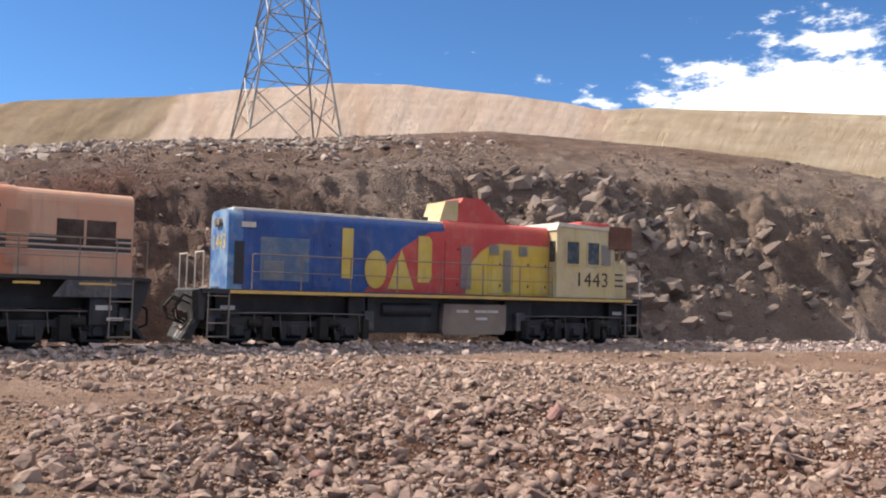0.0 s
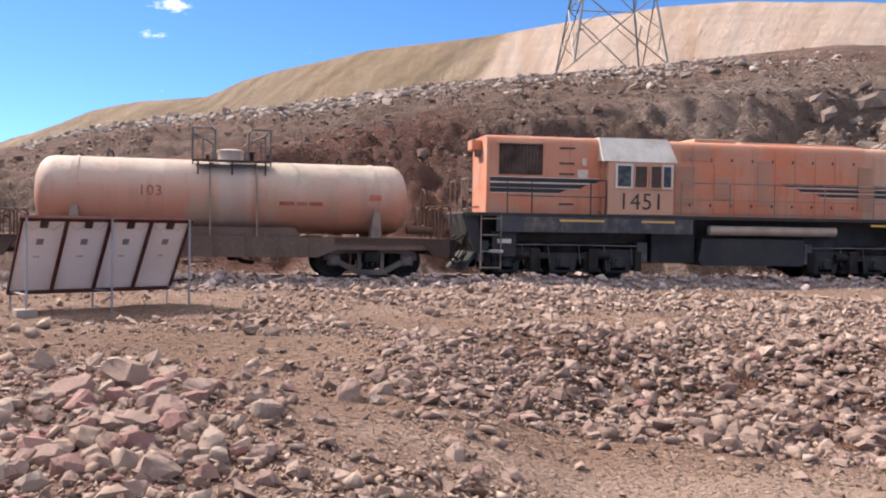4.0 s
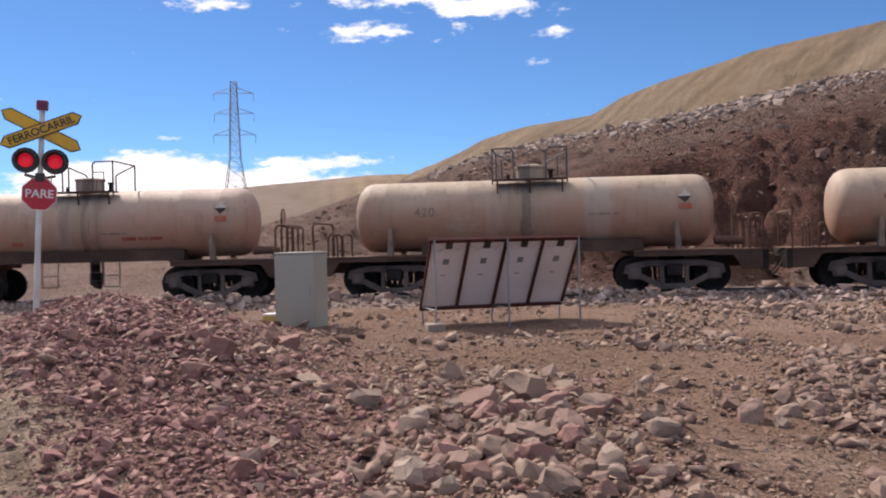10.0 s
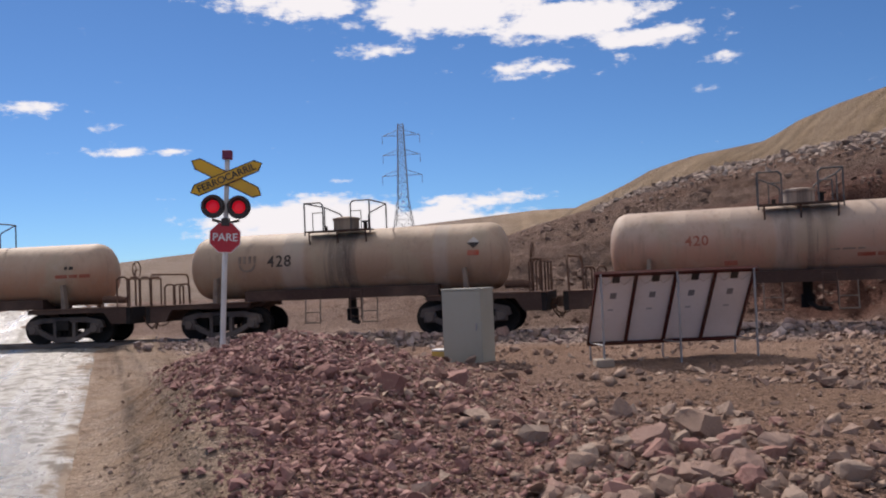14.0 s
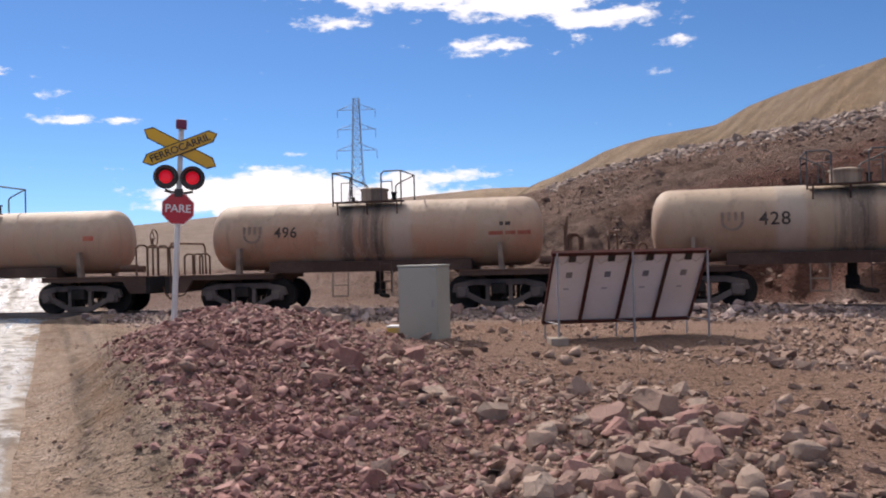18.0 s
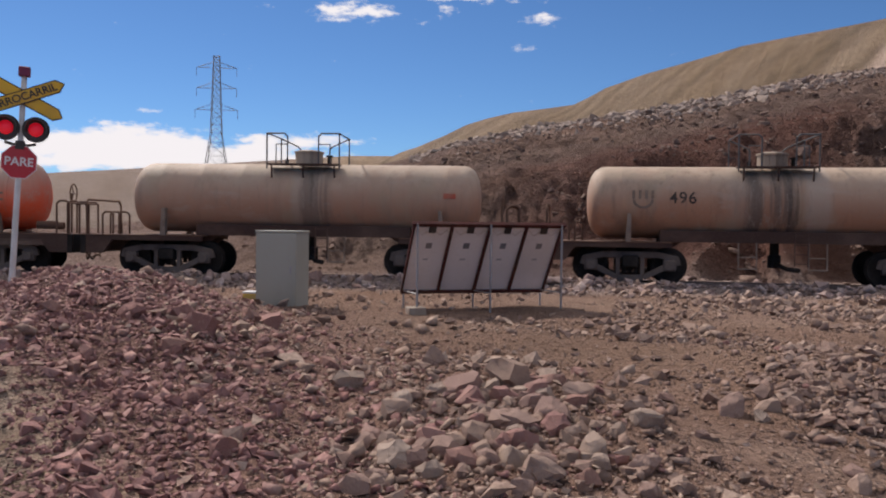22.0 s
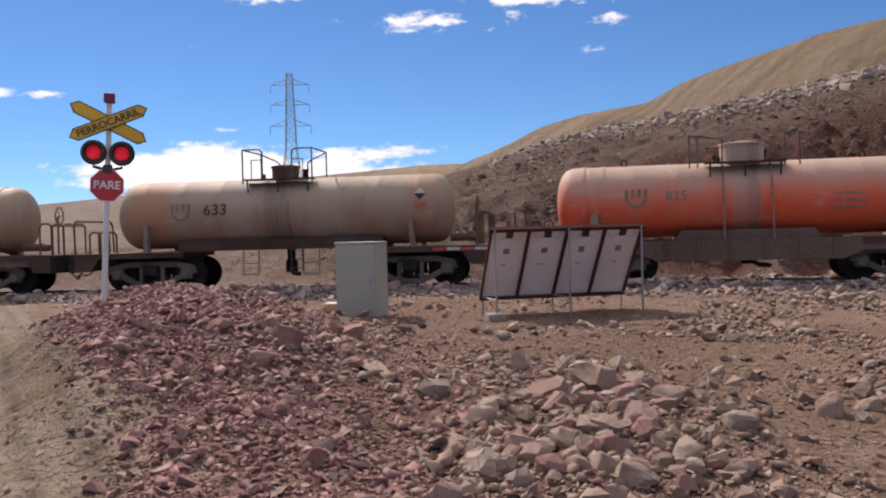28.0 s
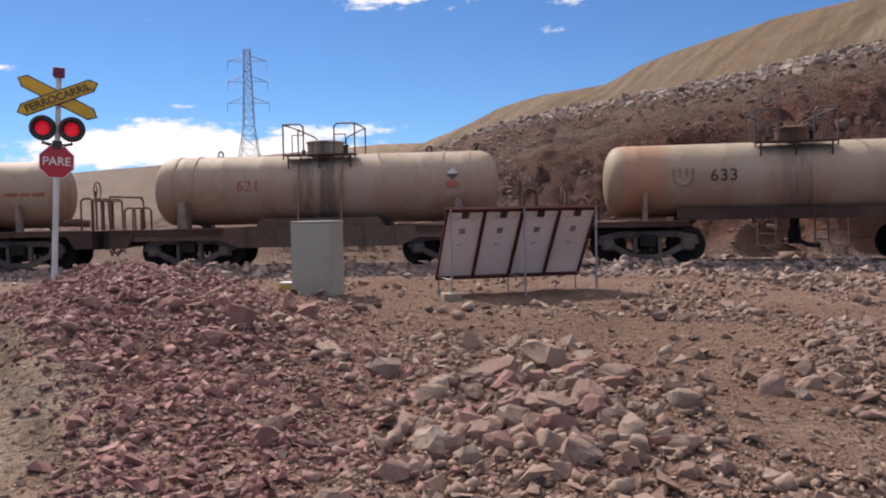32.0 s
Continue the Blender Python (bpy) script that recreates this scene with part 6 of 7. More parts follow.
def loco_bogie(parent, x):
    """A six-wheel bogie with a deep cast frame, springs and brake gear."""
    bg = part("bogie", box(B(), -0.5, 0.5, -0.85, 0.85, 0.55, 0.9, 0.03), DARK_STEEL, parent)
    bg.matrix_basis = pose(x, 0, 0)
    for side in (-1, 1):
        y = side * 1.0
        bm = B()
        prism(bm, [(-2.25, 0.62), (-2.1, 0.82), (-0.9, 0.86), (-0.6, 0.72), (0.6, 0.72), (0.9, 0.86), (2.1, 0.82), (2.25, 0.62), (1.9, 0.56), (-1.9, 0.56)], y - 0.08, y + 0.08)
        for k in (-1.65, 0.0, 1.65):
            for q in (-0.3, 0.3):
                prism(bm, [(k + q - 0.07, 0.22), (k + q + 0.07, 0.22), (k + q + 0.12, 0.6), (k + q - 0.12, 0.6)], y - 0.09, y + 0.09)
            box(bm, k - 0.36, k + 0.36, y - 0.05, y + 0.05, 0.17, 0.23, 0.01)
        for k in (-1.65, 0.0, 1.65):
            box(bm, k - 0.2, k + 0.2, y - 0.13, y + 0.13, 0.3, 0.62, 0.04)
            rod(bm, (k, y + side * 0.12, 0.46), (k, y + side * 0.2, 0.46), 0.13, 14)
        for k in (-0.85, 0.85):
            for q in (-0.14, 0.14):
                for i in range(5):
                    lathe(bm, [(0.26 + i * 0.06, 0.09), (0.29 + i * 0.06, 0.115), (0.32 + i * 0.06, 0.09)], 10, "z", (k + q, y, 0))
            box(bm, k - 0.3, k + 0.3, y - 0.1, y + 0.1, 0.18, 0.26, 0.02)
        part("side_frame", bm, LOCO_BLACK, bg, "dusty black cast bogie frame")
        for k in (-1.1, 1.1):
            bm = B()
            lathe(bm, [(k - 0.28, 0.02), (k - 0.26, 0.12), (k + 0.26, 0.12), (k + 0.28, 0.02)], 14, "x", (0, y + side * 0.12, 0.66))
            rod(bm, (k * 0.9, y + side * 0.1, 0.6), (k * 1.7, y + side * 0.1, 0.34), 0.03, 6)
            part("brake_cylinder", bm, DARK_STEEL, bg)
            bm = B()
            box(bm, k * 0.77 - 0.14, k * 0.77 + 0.14, y - 0.3, y - 0.1, 0.2, 0.85, 0.03)
            part("brake_block", bm, DARK_STEEL, bg)
            bm = B()
            box(bm, k * 2.0 - 0.1, k * 2.0 + 0.1, y - 0.25, y + 0.05, 0.22, 0.8, 0.03)
            part("brake_block", bm, DARK_STEEL, bg)
        bm = pipe(B(), [(-2.2, y + side * 0.16, 0.93), (-0.9, y + side * 0.16, 0.95), (0.9, y + side * 0.16, 0.95), (2.2, y + side * 0.16, 0.93)], 0.025)
        for k in (-2.0, -1.2, -0.45, 0.45, 1.2, 2.0):
            rod(bm, (k, y + side * 0.14, 0.95), (k + 0.06, y + side * 0.14, 0.4), 0.016, 5)
        part("brake_rigging", bm, CAST_STEEL, bg, "dusty brake rods and pipes")
        for k in (-2.32, 2.32):
            part("sand_box", box(B(), k - 0.16, k + 0.16, y - 0.2, y + 0.1, 0.45, 1.05, 0.03), LOCO_SKIRT, bg)
            part("sand_pipe", pipe(B(), [(k, y, 0.45), (k - 0.1 * (1 if k > 0 else -1), y - side * 0.1, 0.12)], 0.02), CAST_STEEL, bg)
        part("inner_frame", box(B(), -2.1, 2.1, side * 0.3 - 0.06, side * 0.3 + 0.06, 0.3, 0.95, 0.02), DARK_STEEL, bg)
    for k in (-0.9, 0.75, 2.1):
        part("traction_motor", box(B(), k - 0.5, k + 0.3, -0.42, 0.42, 0.2, 0.98, 0.08), DARK_STEEL, bg)
    for k in (-1.65, 0.0, 1.65):
        wheelset(bg, k, 0.47, 0.47, DARK_STEEL)


def louvres(parent, x0, x1, z0, z1, y, mat, step=0.055, frame_mat=None):
    bm = B()
    z = z0
    while z < z1:
        prism(bm, [(x0, z), (x1, z), (x1, z + step * 0.6), (x0, z + step * 0.6)], y - 0.022, y)
        z += step
    part("louvre", bm, mat, parent)
    if frame_mat:
        bm = B()
        for a, b_, c, d in ((x0 - 0.04, x0, z0 - 0.04, z1 + 0.04), (x1, x1 + 0.04, z0 - 0.04, z1 + 0.04), (x0, x1, z0 - 0.04, z0), (x0, x1, z1, z1 + 0.04)):
            box(bm, a, b_, y - 0.03, y, c, d)
        part("louvre_frame", bm, frame_mat, parent)


def doors(parent, xs, z0, z1, y, mat):
    """Engine-room doors: shallow panels with handles."""
    for a, b_ in zip(xs[:-1], xs[1:]):
        bm = box(B(), a + 0.02, b_ - 0.02, y - 0.014, y + 0.02, z0, z1, 0.006)
        d = part("hood_door", bm, mat, parent)
        bm = B()
        for z in (z0 + 0.25, z1 - 0.25):
            box(bm, b_ - 0.10, b_ - 0.05, y - 0.03, y - 0.012, z - 0.04, z + 0.04)
        part("latch", bm, LOCO_BLACK, d)


def side_rail(parent, xs, y, z0, mat, height_=0.95):
    bm = B()
    for x in xs:
        pipe(bm, [(x, y, z0), (x, y, z0 + height_)], 0.018)
    pipe(bm, [(xs[0], y, z0 + height_), (xs[-1], y, z0 + height_)], 0.018)
    pipe(bm, [(xs[0], y, z0 + height_ * 0.5), (xs[-1], y, z0 + height_ * 0.5)], 0.012)
    part("hand_rail", bm, mat, parent)


def steps(parent, x, side_y, top, mat):
    bm = B()
    for k in (-0.28, 0.28):
        box(bm, x + k - 0.015, x + k + 0.015, side_y - 0.03, side_y + 0.03, 0.25, top)
    for z in np.linspace(0.3, top - 0.1, 4):
        box(bm, x - 0.28, x + 0.28, side_y - 0.05, side_y + 0.2, z - 0.015, z + 0.015)
    part("steps", bm, mat, parent)


def rounded_hood(x0, x1, half, z0, z1, r=0.28):
    """A long hood with rounded roof edges."""
    pts = [(-half, z0), (-half, z1 - r)]
    for i in range(1, 6):
        t = math.pi / 2 * i / 5
        pts.append((-half + r - r * math.cos(t), z1 - r + r * math.sin(t)))
    pts += [(-p, q) for p, q in pts[::-1]]
    bm = B()
    a = [bm.verts.new((x0, y, z)) for y, z in pts]
    b_ = [bm.verts.new((x1, y, z)) for y, z in pts]
    bm.faces.new(a)
    bm.faces.new(b_)
    for i in range(len(pts)):
        bm.faces.new((a[i], a[(i + 1) % len(pts)], b_[(i + 1) % len(pts)], b_[i]))
    bmesh.ops.recalc_face_normals(bm, faces=bm.faces[:])
    return bm


def headlight_end(parent, x, side, z, mat):
    bm = B()
    for y in (-0.14, 0.14):
        rod(bm, (x, y, z), (x + side * 0.1, y, z), 0.12, 16)
    part("headlight", bm, mat, parent)


def blue_loco():
    lo = thing("locomotive", "blue, red and yellow diesel locomotive with faded dusty paint", "locomotive", "locomotives of the train")
    # frame and walkway
    bm = box(B(), -7.65, 7.65, -1.38, 1.38, 1.46, 1.6, 0.01)
    part("walkway", bm, LOCO_BLACK, lo)
    for y in (-1.392, 1.392):
        part("sill_stripe", box(B(), -6.9, 7.2, y - 0.006, y + 0.006, 1.48, 1.57), YELLOW_STRIPE, lo, "dusty yellow sill stripe")
    bm = B()
    box(bm, -7.4, 7.4, -0.75, 0.75, 0.95, 1.46)
    part("underframe", bm, LOCO_BLACK, lo)
    for a, b_ in ((-7.2, -6.5), (-3.3, -2.75), (2.15, 3.2), (6.5, 7.2)):
        part("equipment_box", box(B(), a, b_, -1.0, 1.0, 0.45, 1.46, 0.03), LOCO_BLACK, lo)
    for s in (-1, 1):
        bm = B()
        prism(bm, [(s * 7.65, 1.6), (s * 7.75, 1.55), (s * 7.7, 0.75), (s * 7.55, 0.75), (s * 7.5, 1.5)], -1.3, 1.3)
        prism(bm, [(s * 7.7, 0.75), (s * 7.95, 0.22), (s * 7.85, 0.22), (s * 7.6, 0.75)], -1.15, 1.15)
        part("end_plate", bm, LOCO_BLACK, lo)
        coupler(lo, s * 7.7, s, 0.85)
        part("axle_marking", box(B(), s * 6.85 - 0.2, s * 6.85 + 0.2, -1.006, -1.001, 1.02, 1.14), WHITE_MARK, lo, "small worn white marking")
        for y in (-1.36, 1.16):
            steps(lo, s * 7.2, y, 1.5, GREY_RAIL)
        for a, b_ in ((-1.3, -0.45), (0.45, 1.3)):
            bm = pipe(B(), [(s * 7.62, a, 1.6), (s * 7.62, a, 2.6), (s * 7.62, b_, 2.6), (s * 7.62, b_, 1.6)], 0.02)
            part("end_hand_rail", bm, WHITE_STRIPE, lo)
        loco_bogie(lo, s * 4.95)
    # long hood in three colours
    H = 0.86
    part("hood_end", rounded_hood(-6.86, -6.45, H, 1.6, 3.86), LOCO_PALE, lo, "washed-out pale blue hood end")
    part("blue_hood", rounded_hood(-6.45, -0.05, H, 1.6, 3.88), LOCO_BLUE, lo, "blue hood section")
    part("red_hood", rounded_hood(-0.05, 3.98, H, 1.6, 3.98), LOCO_RED, lo, "red hood section")
    part("hood_roof", box(B(), -6.7, 0.4, -0.73, 0.73, 3.79, 3.915, 0.03), LOCO_WHITE, lo, "dusty white hood roof")
    for y in (-H - 0.004, H + 0.004):
        # the sweep of the yellow field over the red one
        pts = [(0.75, 1.62), (3.97, 1.62), (3.97, 3.30), (1.95, 3.30), (1.65, 3.24), (1.3, 3.02), (1.0, 2.7), (0.8, 2.4)]
        part("yellow_field", prism(B(), pts, y - 0.004, y + 0.004), LOCO_YELLOW, lo, "yellow painted field")
        pts = [(-2.75, 1.62), (-0.05, 1.62), (-0.05, 3.6), (-0.5, 3.56), (-0.95, 3.36), (-1.5, 3.0), (-2.0, 2.5), (-2.4, 2.05)]
        part("red_field", prism(B(), pts, y - 0.003, y + 0.003), LOCO_RED, lo)
    y = -H
    part("intake_door", box(B(), -5.95, -4.5, y - 0.012, y + 0.01, 1.85, 3.1, 0.01), LOCO_WASHED, lo, "washed-out blue-grey intake door")
    louvres(lo, -5.85, -5.25, 1.9, 2.4, y - 0.012, LOCO_GREY)
    part("end_window", box(B(), -6.68, -6.4, y - 0.015, y + 0.01, 1.75, 2.95), LOCO_BLACK, lo)
    part("number_board", box(B(), -6.5, -6.1, y - 0.03, y + 0.01, 3.35, 3.5), WHITE_STRIPE, lo)
    doors(lo, [-4.4, -3.8], 1.7, 3.2, y, LOCO_BLUE)
    doors(lo, [1.55, 2.1], 1.68, 2.88, y - 0.008, LOCO_YELLOW)
    doors(lo, [2.5, 3.2, 3.9], 1.68, 2.9, y - 0.008, LOCO_YELLOW)
    doors(lo, [-0.05, 0.5], 1.68, 3.3, y - 0.008, LOCO_RED)
    louvres(lo, 0.55, 0.95, 1.8, 3.15, y - 0.008, LOCO_GREY)
    louvres(lo, 2.15, 2.45, 1.75, 3.1, y - 0.03, LOCO_GREY)
    louvres(lo, 1.6, 1.95, 2.95, 3.25, y - 0.03, LOCO_GREY)
    louvres(lo, 2.75, 3.1, 2.95, 3.25, y - 0.03, LOCO_GREY)
    # emblem: plain yellow shapes, drawn without letters
    yy = y - 0.022
    oval = [(-2.4 + 0.36 * math.cos(t), 2.3 + 0.58 * math.sin(t)) for t in np.linspace(0, 2 * math.pi, 25)[:-1]]
    shapes = [[(-3.5, 2.0), (-3.15, 2.0), (-3.15, 3.5), (-3.5, 3.5)], oval,
              [(-2.0, 1.72), (-1.1, 1.72), (-1.55, 2.95)],
              [(-0.98, 1.95), (-0.6, 1.95), (-0.5, 2.1), (-0.5, 3.25), (-0.6, 3.4), (-0.98, 3.4)]]
    for pts in shapes:
        part("emblem_shape", prism(B(), pts, yy - 0.006, yy), LOCO_YELLOW, lo, "plain yellow emblem shape")
    # exhaust housing
    bm = prism(B(), [(0.55, 3.9), (0.62, 4.55), (0.75, 4.76), (1.45, 4.76), (2.3, 4.12), (2.45, 3.9)], -0.62, 0.62)
    part("exhaust_housing", bm, LOCO_RED, lo, "raised red exhaust housing")
    part("housing_side", prism(B(), [(-0.12, 3.88), (0.1, 4.6), (0.58, 4.68), (0.58, 3.88)], -0.6, 0.6), LOCO_CREAM, lo)
    bm = B()
    for x in (-2.1, -0.5):
        rod(bm, (x, -0.3, 3.9), (x, -0.3, 4.06), 0.13, 12)
    part("roof_vent", bm, LOCO_BLACK, lo)
    # cab
    bm = prism(B(), [(4.0, 1.6), (4.0, 3.9), (4.1, 4.08), (6.35, 4.0), (6.45, 3.62), (6.5, 2.75), (6.5, 1.6)], -1.28, 1.28)
    cab = part("cab", bm, LOCO_CREAM, lo, "dusty yellow cab")
    bm = prism(B(), [(3.95, 3.86), (4.08, 4.13), (6.3, 4.05), (6.5, 3.62), (6.42, 3.6), (6.2, 3.95), (4.12, 4.0), (4.02, 3.84)], -1.31, 1.31)
    part("cab_roof", bm, LOCO_WHITE, lo)
    for a, b_ in ((4.42, 4.92), (5.3, 5.78)):
        w_ = part("window", box(B(), a, b_, -1.292, -1.27, 2.75, 3.5, 0.02), GLASS, cab)
        bm = B()
        for q in ((a - 0.05, a, 2.7, 3.55), (b_, b_ + 0.05, 2.7, 3.55), (a, b_, 3.5, 3.55), (a, b_, 2.7, 2.75)):
            box(bm, q[0], q[1], -1.305, -1.27, q[2], q[3])
        part("window_frame", bm, LOCO_CREAM, cab)
    louvres(lo, 5.9, 6.3, 2.75, 3.45, -1.285, LOCO_GREY)
    part("rear_window", box(B(), 3.97, 4.01, -1.2, -0.92, 2.8, 3.5), GLASS, cab)
    text_mesh("fleet_number", "1443", 0.7, DARK_MARK, lo, (5.5, -1.287, 2.2), "dark fleet number", spread=1.05)
    bm = B()
    for z in (2.45, 2.25, 2.05):
        box(bm, 6.55, 7.15, -0.965, -0.955, z - 0.03, z + 0.03)
    part("faded_lettering", bm, DARK_MARK, lo)
    # nose and the brown box that hangs before the cab
    part("nose", rounded_hood(6.5, 7.3, 0.95, 1.6, 2.95, 0.2), LOCO_CREAM, lo)
    part("front_box", box(B(), 6.2, 7.2, -1.35, -0.75, 3.32, 4.12, 0.02), BROWN_BOX, lo, "brown sheet-metal box before the cab")
    part("roof_beacon_board", box(B(), 5.6, 6.9, -0.5, 0.5, 4.02, 4.3, 0.03), LOCO_RED, lo)
    bm = B()
    pipe(bm, [(6.9, -1.05, 3.32), (7.0, -0.9, 2.9)], 0.04)
    part("box_bracket", bm, LOCO_CREAM, lo)
    # tanks
    bm = prism(B(), [(-0.2, 0.35), (2.0, 0.35), (2.08, 0.5), (2.08, 1.3), (-0.2, 1.3), (-0.26, 0.5)], -1.2, 1.2)
    part("fuel_tank", bm, worn("dusty_tank_paint", (0.16, 0.12, 0.1), (0.21, 0.16, 0.13), 0.75, 0, 2, dusty=0.35), lo, "dusty grey-brown fuel tank")
    bm = B()
    for k, z in ((0.25, 1.08), (0.9, 1.08), (1.35, 1.08), (0.95, 0.85)):
        box(bm, k, k + 0.42, -1.212, -1.2, z - 0.04, z + 0.04)
    part("faded_lettering", bm, WHITE_MARK, lo)
    bm = B()
    lathe(bm, [(-2.3, 0.02), (-2.25, 0.22), (-0.6, 0.22), (-0.55, 0.02)], 18, "x", (0, -0.95, 1.1))
    part("air_reservoir", bm, LOCO_BLACK, lo)
    side_rail(lo, [-6.3, -4.9, -3.4, -1.9, -0.4, 1.1, 2.5, 3.8], -1.34, 1.6, GREY_RAIL, 0.98)
    side_rail(lo, [-6.3, -3.4, -0.4, 2.5, 3.8], 1.34, 1.6, GREY_RAIL, 0.98)
    headlight_end(lo, -6.86, -1, 3.5, GREY_RAIL)
    # white ribbed plough under the coupler, and a tangle of hoses
    bm = B()
    for k in range(6):
        a = -0.28 + 0.56 * k / 5
        rod(bm, (-7.78, a * 0.4, 0.72), (-8.05 + 0.5 * abs(a), a, 0.14), 0.032, 6)
    part("ribbed_plough", bm, WHITE_MARK, lo, "white ribbed plough")
    for y0, z0, sag in ((-0.75, 1.3, 0.5), (-0.5, 1.15, 0.42), (0.45, 1.25, 0.5), (0.7, 1.2, 0.3)):
        bm = pipe(B(), [(-7.7, y0, z0), (-7.95, y0 + 0.08, z0 + 0.12), (-8.15, y0 + 0.12, z0 - 0.15), (-8.1, y0 + 0.05, z0 - sag), (-7.85, y0 * 0.6, z0 - sag - 0.12)], 0.028)
        part("air_hose", bm, DARK_STEEL, lo)
    # numerals on the hood end
    o = text_mesh("end_number", "1443", 0.62, LOCO_YELLOW, lo, (0, 0, 2.92), "yellow fleet number", spread=1.1)
    for v in o.data.vertices:
        v.co = (-6.866 + v.co.y, -v.co.x, v.co.z)
    part("equipment_box", box(B(), -2.7, -0.3, -1.02, 1.02, 0.4, 1.46, 0.02), LOCO_BLACK, lo)
    for o in lo.children_recursive:
        if o.name.startswith("bogie"):
            o.location.x *= 1.022
        elif not (o.parent and o.parent.name.startswith("bogie")):
            for v in o.data.vertices:
                v.co.x = v.co.x * 1.022 + 0.03
    VEHICLES.append((lo, 31.3))


def orange_loco():
    lo = thing("locomotive", "faded orange diesel locomotive with black stripes and thick dust", "locomotive", "locomotives of the train")
    part("walkway", box(B(), -7.75, 7.75, -1.4, 1.4, 1.72, 1.82, 0.01), LOCO_BLACK, lo)
    for y in (-1.4, 1.4):
        s = 1 if y > 0 else -1
        bm = prism(B(), [(-6.9, 1.72), (-1.15, 1.72), (-1.15, 1.3), (-6.9, 1.3)], y - s * 0.05, y)
        part("side_skirt", bm, LOCO_SKIRT, lo, "dusty black side skirt")
        bm = prism(B(), [(5.7, 1.72), (7.3, 1.72), (7.3, 1.3), (5.4, 1.3)], y - s * 0.05, y)
        part("side_skirt", bm, LOCO_SKIRT, lo, "dusty black side skirt")
    for a, b_ in ((-5.1, -3.8), (-2.7, -1.7), (4.5, 5.1), (6.0, 6.9)):
        part("skirt_stripe", box(B(), a, b_, -1.412, -1.4, 1.60, 1.66), YELLOW_STRIPE, lo, "short yellow stripe")
    part("underframe", box(B(), -7.4, 7.4, -0.6, 0.6, 1.0, 1.72), LOCO_BLACK, lo)
    for s in (-1, 1):
        bm = prism(B(), [(s * 7.75, 1.82), (s * 7.85, 1.78), (s * 7.6, 1.0), (s * 7.45, 0.7), (s * 7.3, 0.7), (s * 7.4, 1.7)], -1.3, 1.3)
        prism(bm, [(s * 7.45, 0.72), (s * 7.85, 0.2), (s * 7.75, 0.2), (s * 7.3, 0.72)], -1.1, 1.1)
        part("end_plate", bm, LOCO_BLACK, lo)
        coupler(lo, s * 7.55, s, 0.85)
        part("skirt_box", box(B(), s * 6.65 - 0.35, s * 6.65 + 0.35, -1.3, -0.9, 0.6, 1.3, 0.02), LOCO_BLACK, lo)
        part("axle_marking", box(B(), s * 6.65 - 0.2, s * 6.65 + 0.2, -1.308, -1.302, 0.98, 1.1), WHITE_MARK, lo, "small worn white marking")
        for y in (-1.38, 1.18):
            steps(lo, s * 7.05, y, 1.75, GREY_RAIL)
        for a, b_ in ((-1.3, -0.45), (0.45, 1.3)):
            bm = pipe(B(), [(s * 7.7, a, 1.82), (s * 7.7, a, 2.75), (s * 7.7, b_, 2.75), (s * 7.7, b_, 1.82)], 0.02)
            part("end_hand_rail", bm, GREY_RAIL, lo)
        part("air_hose", pipe(B(), [(s * 7.6, -0.6, 1.2), (s * 7.95, -0.7, 1.0), (s * 8.0, -0.6, 0.6), (s * 7.8, -0.5, 0.5)], 0.03), DARK_STEEL, lo)
        part("air_hose", pipe(B(), [(s * 7.6, 0.6, 1.2), (s * 7.9, 0.7, 0.9), (s * 7.85, 0.5, 0.55)], 0.03), DARK_STEEL, lo)
        loco_bogie(lo, s * 4.9)
    H = 0.88
    # high short hood, cab, long hood
    part("short_hood", rounded_hood(-7.1, -3.75, H + 0.05, 1.82, 4.0, 0.2), LOCO_ORANGE, lo, "faded orange short hood")
    part("long_hood", rounded_hood(-1.7, 4.6, H, 1.82, 4.0, 0.24), LOCO_ORANGE, lo, "faded orange long hood")
    part("rear_hood", rounded_hood(4.6, 7.45, H, 1.82, 3.98, 0.3), LOCO_DUST, lo, "dust-covered rear hood")
    part("roof_panel", box(B(), 0.75, 4.5, -0.5, 0.5, 3.98, 4.06, 0.02), LOCO_DUST, lo)
    part("exhaust_box", box(B(), -0.75, 0.55, -0.55, 0.55, 3.98, 4.12, 0.03), LOCO_DUST, lo)
    y = -H - 0.05
    part("radiator_opening", box(B(), -6.75, -5.5, y - 0.012, y + 0.02, 2.9, 3.78), RADIATOR, lo, "dark radiator opening")
    bm = B()
    for k in np.arange(-6.7, -5.5, 0.1):
        box(bm, k, k + 0.012, y - 0.02, y - 0.012, 2.92, 3.76)
    part("radiator_slats", bm, DARK_STEEL, lo)
    part("radiator_lintel", box(B(), -6.8, -5.45, y - 0.06, y, 3.76, 3.84, 0.01), LOCO_DUST, lo)
    for z in (3.68, 3.25, 2.95, 2.1):
        part("grab_iron", box(B(), -5.0, -4.55, y - 0.02, y, z - 0.02, z + 0.02), LOCO_BLACK, lo)
    part("side_plate", box(B(), -4.45, -4.15, y - 0.015, y, 2.85, 3.08), WHITE_STRIPE, lo)
    part("warning_plate", box(B(), -4.32, -4.2, y - 0.015, y, 3.2, 3.4), WHITE_STRIPE, lo)
    # black stripes edged in white, tapering
    for i, (z, a, b_) in enumerate(((2.70, -7.0, -3.95), (2.54, -7.0, -4.4), (2.40, -7.0, -5.0))):
        bm = prism(B(), [(a, z), (b_, z), (b_ + 0.25, z + 0.12), (a, z + 0.12)], y - 0.012, y)
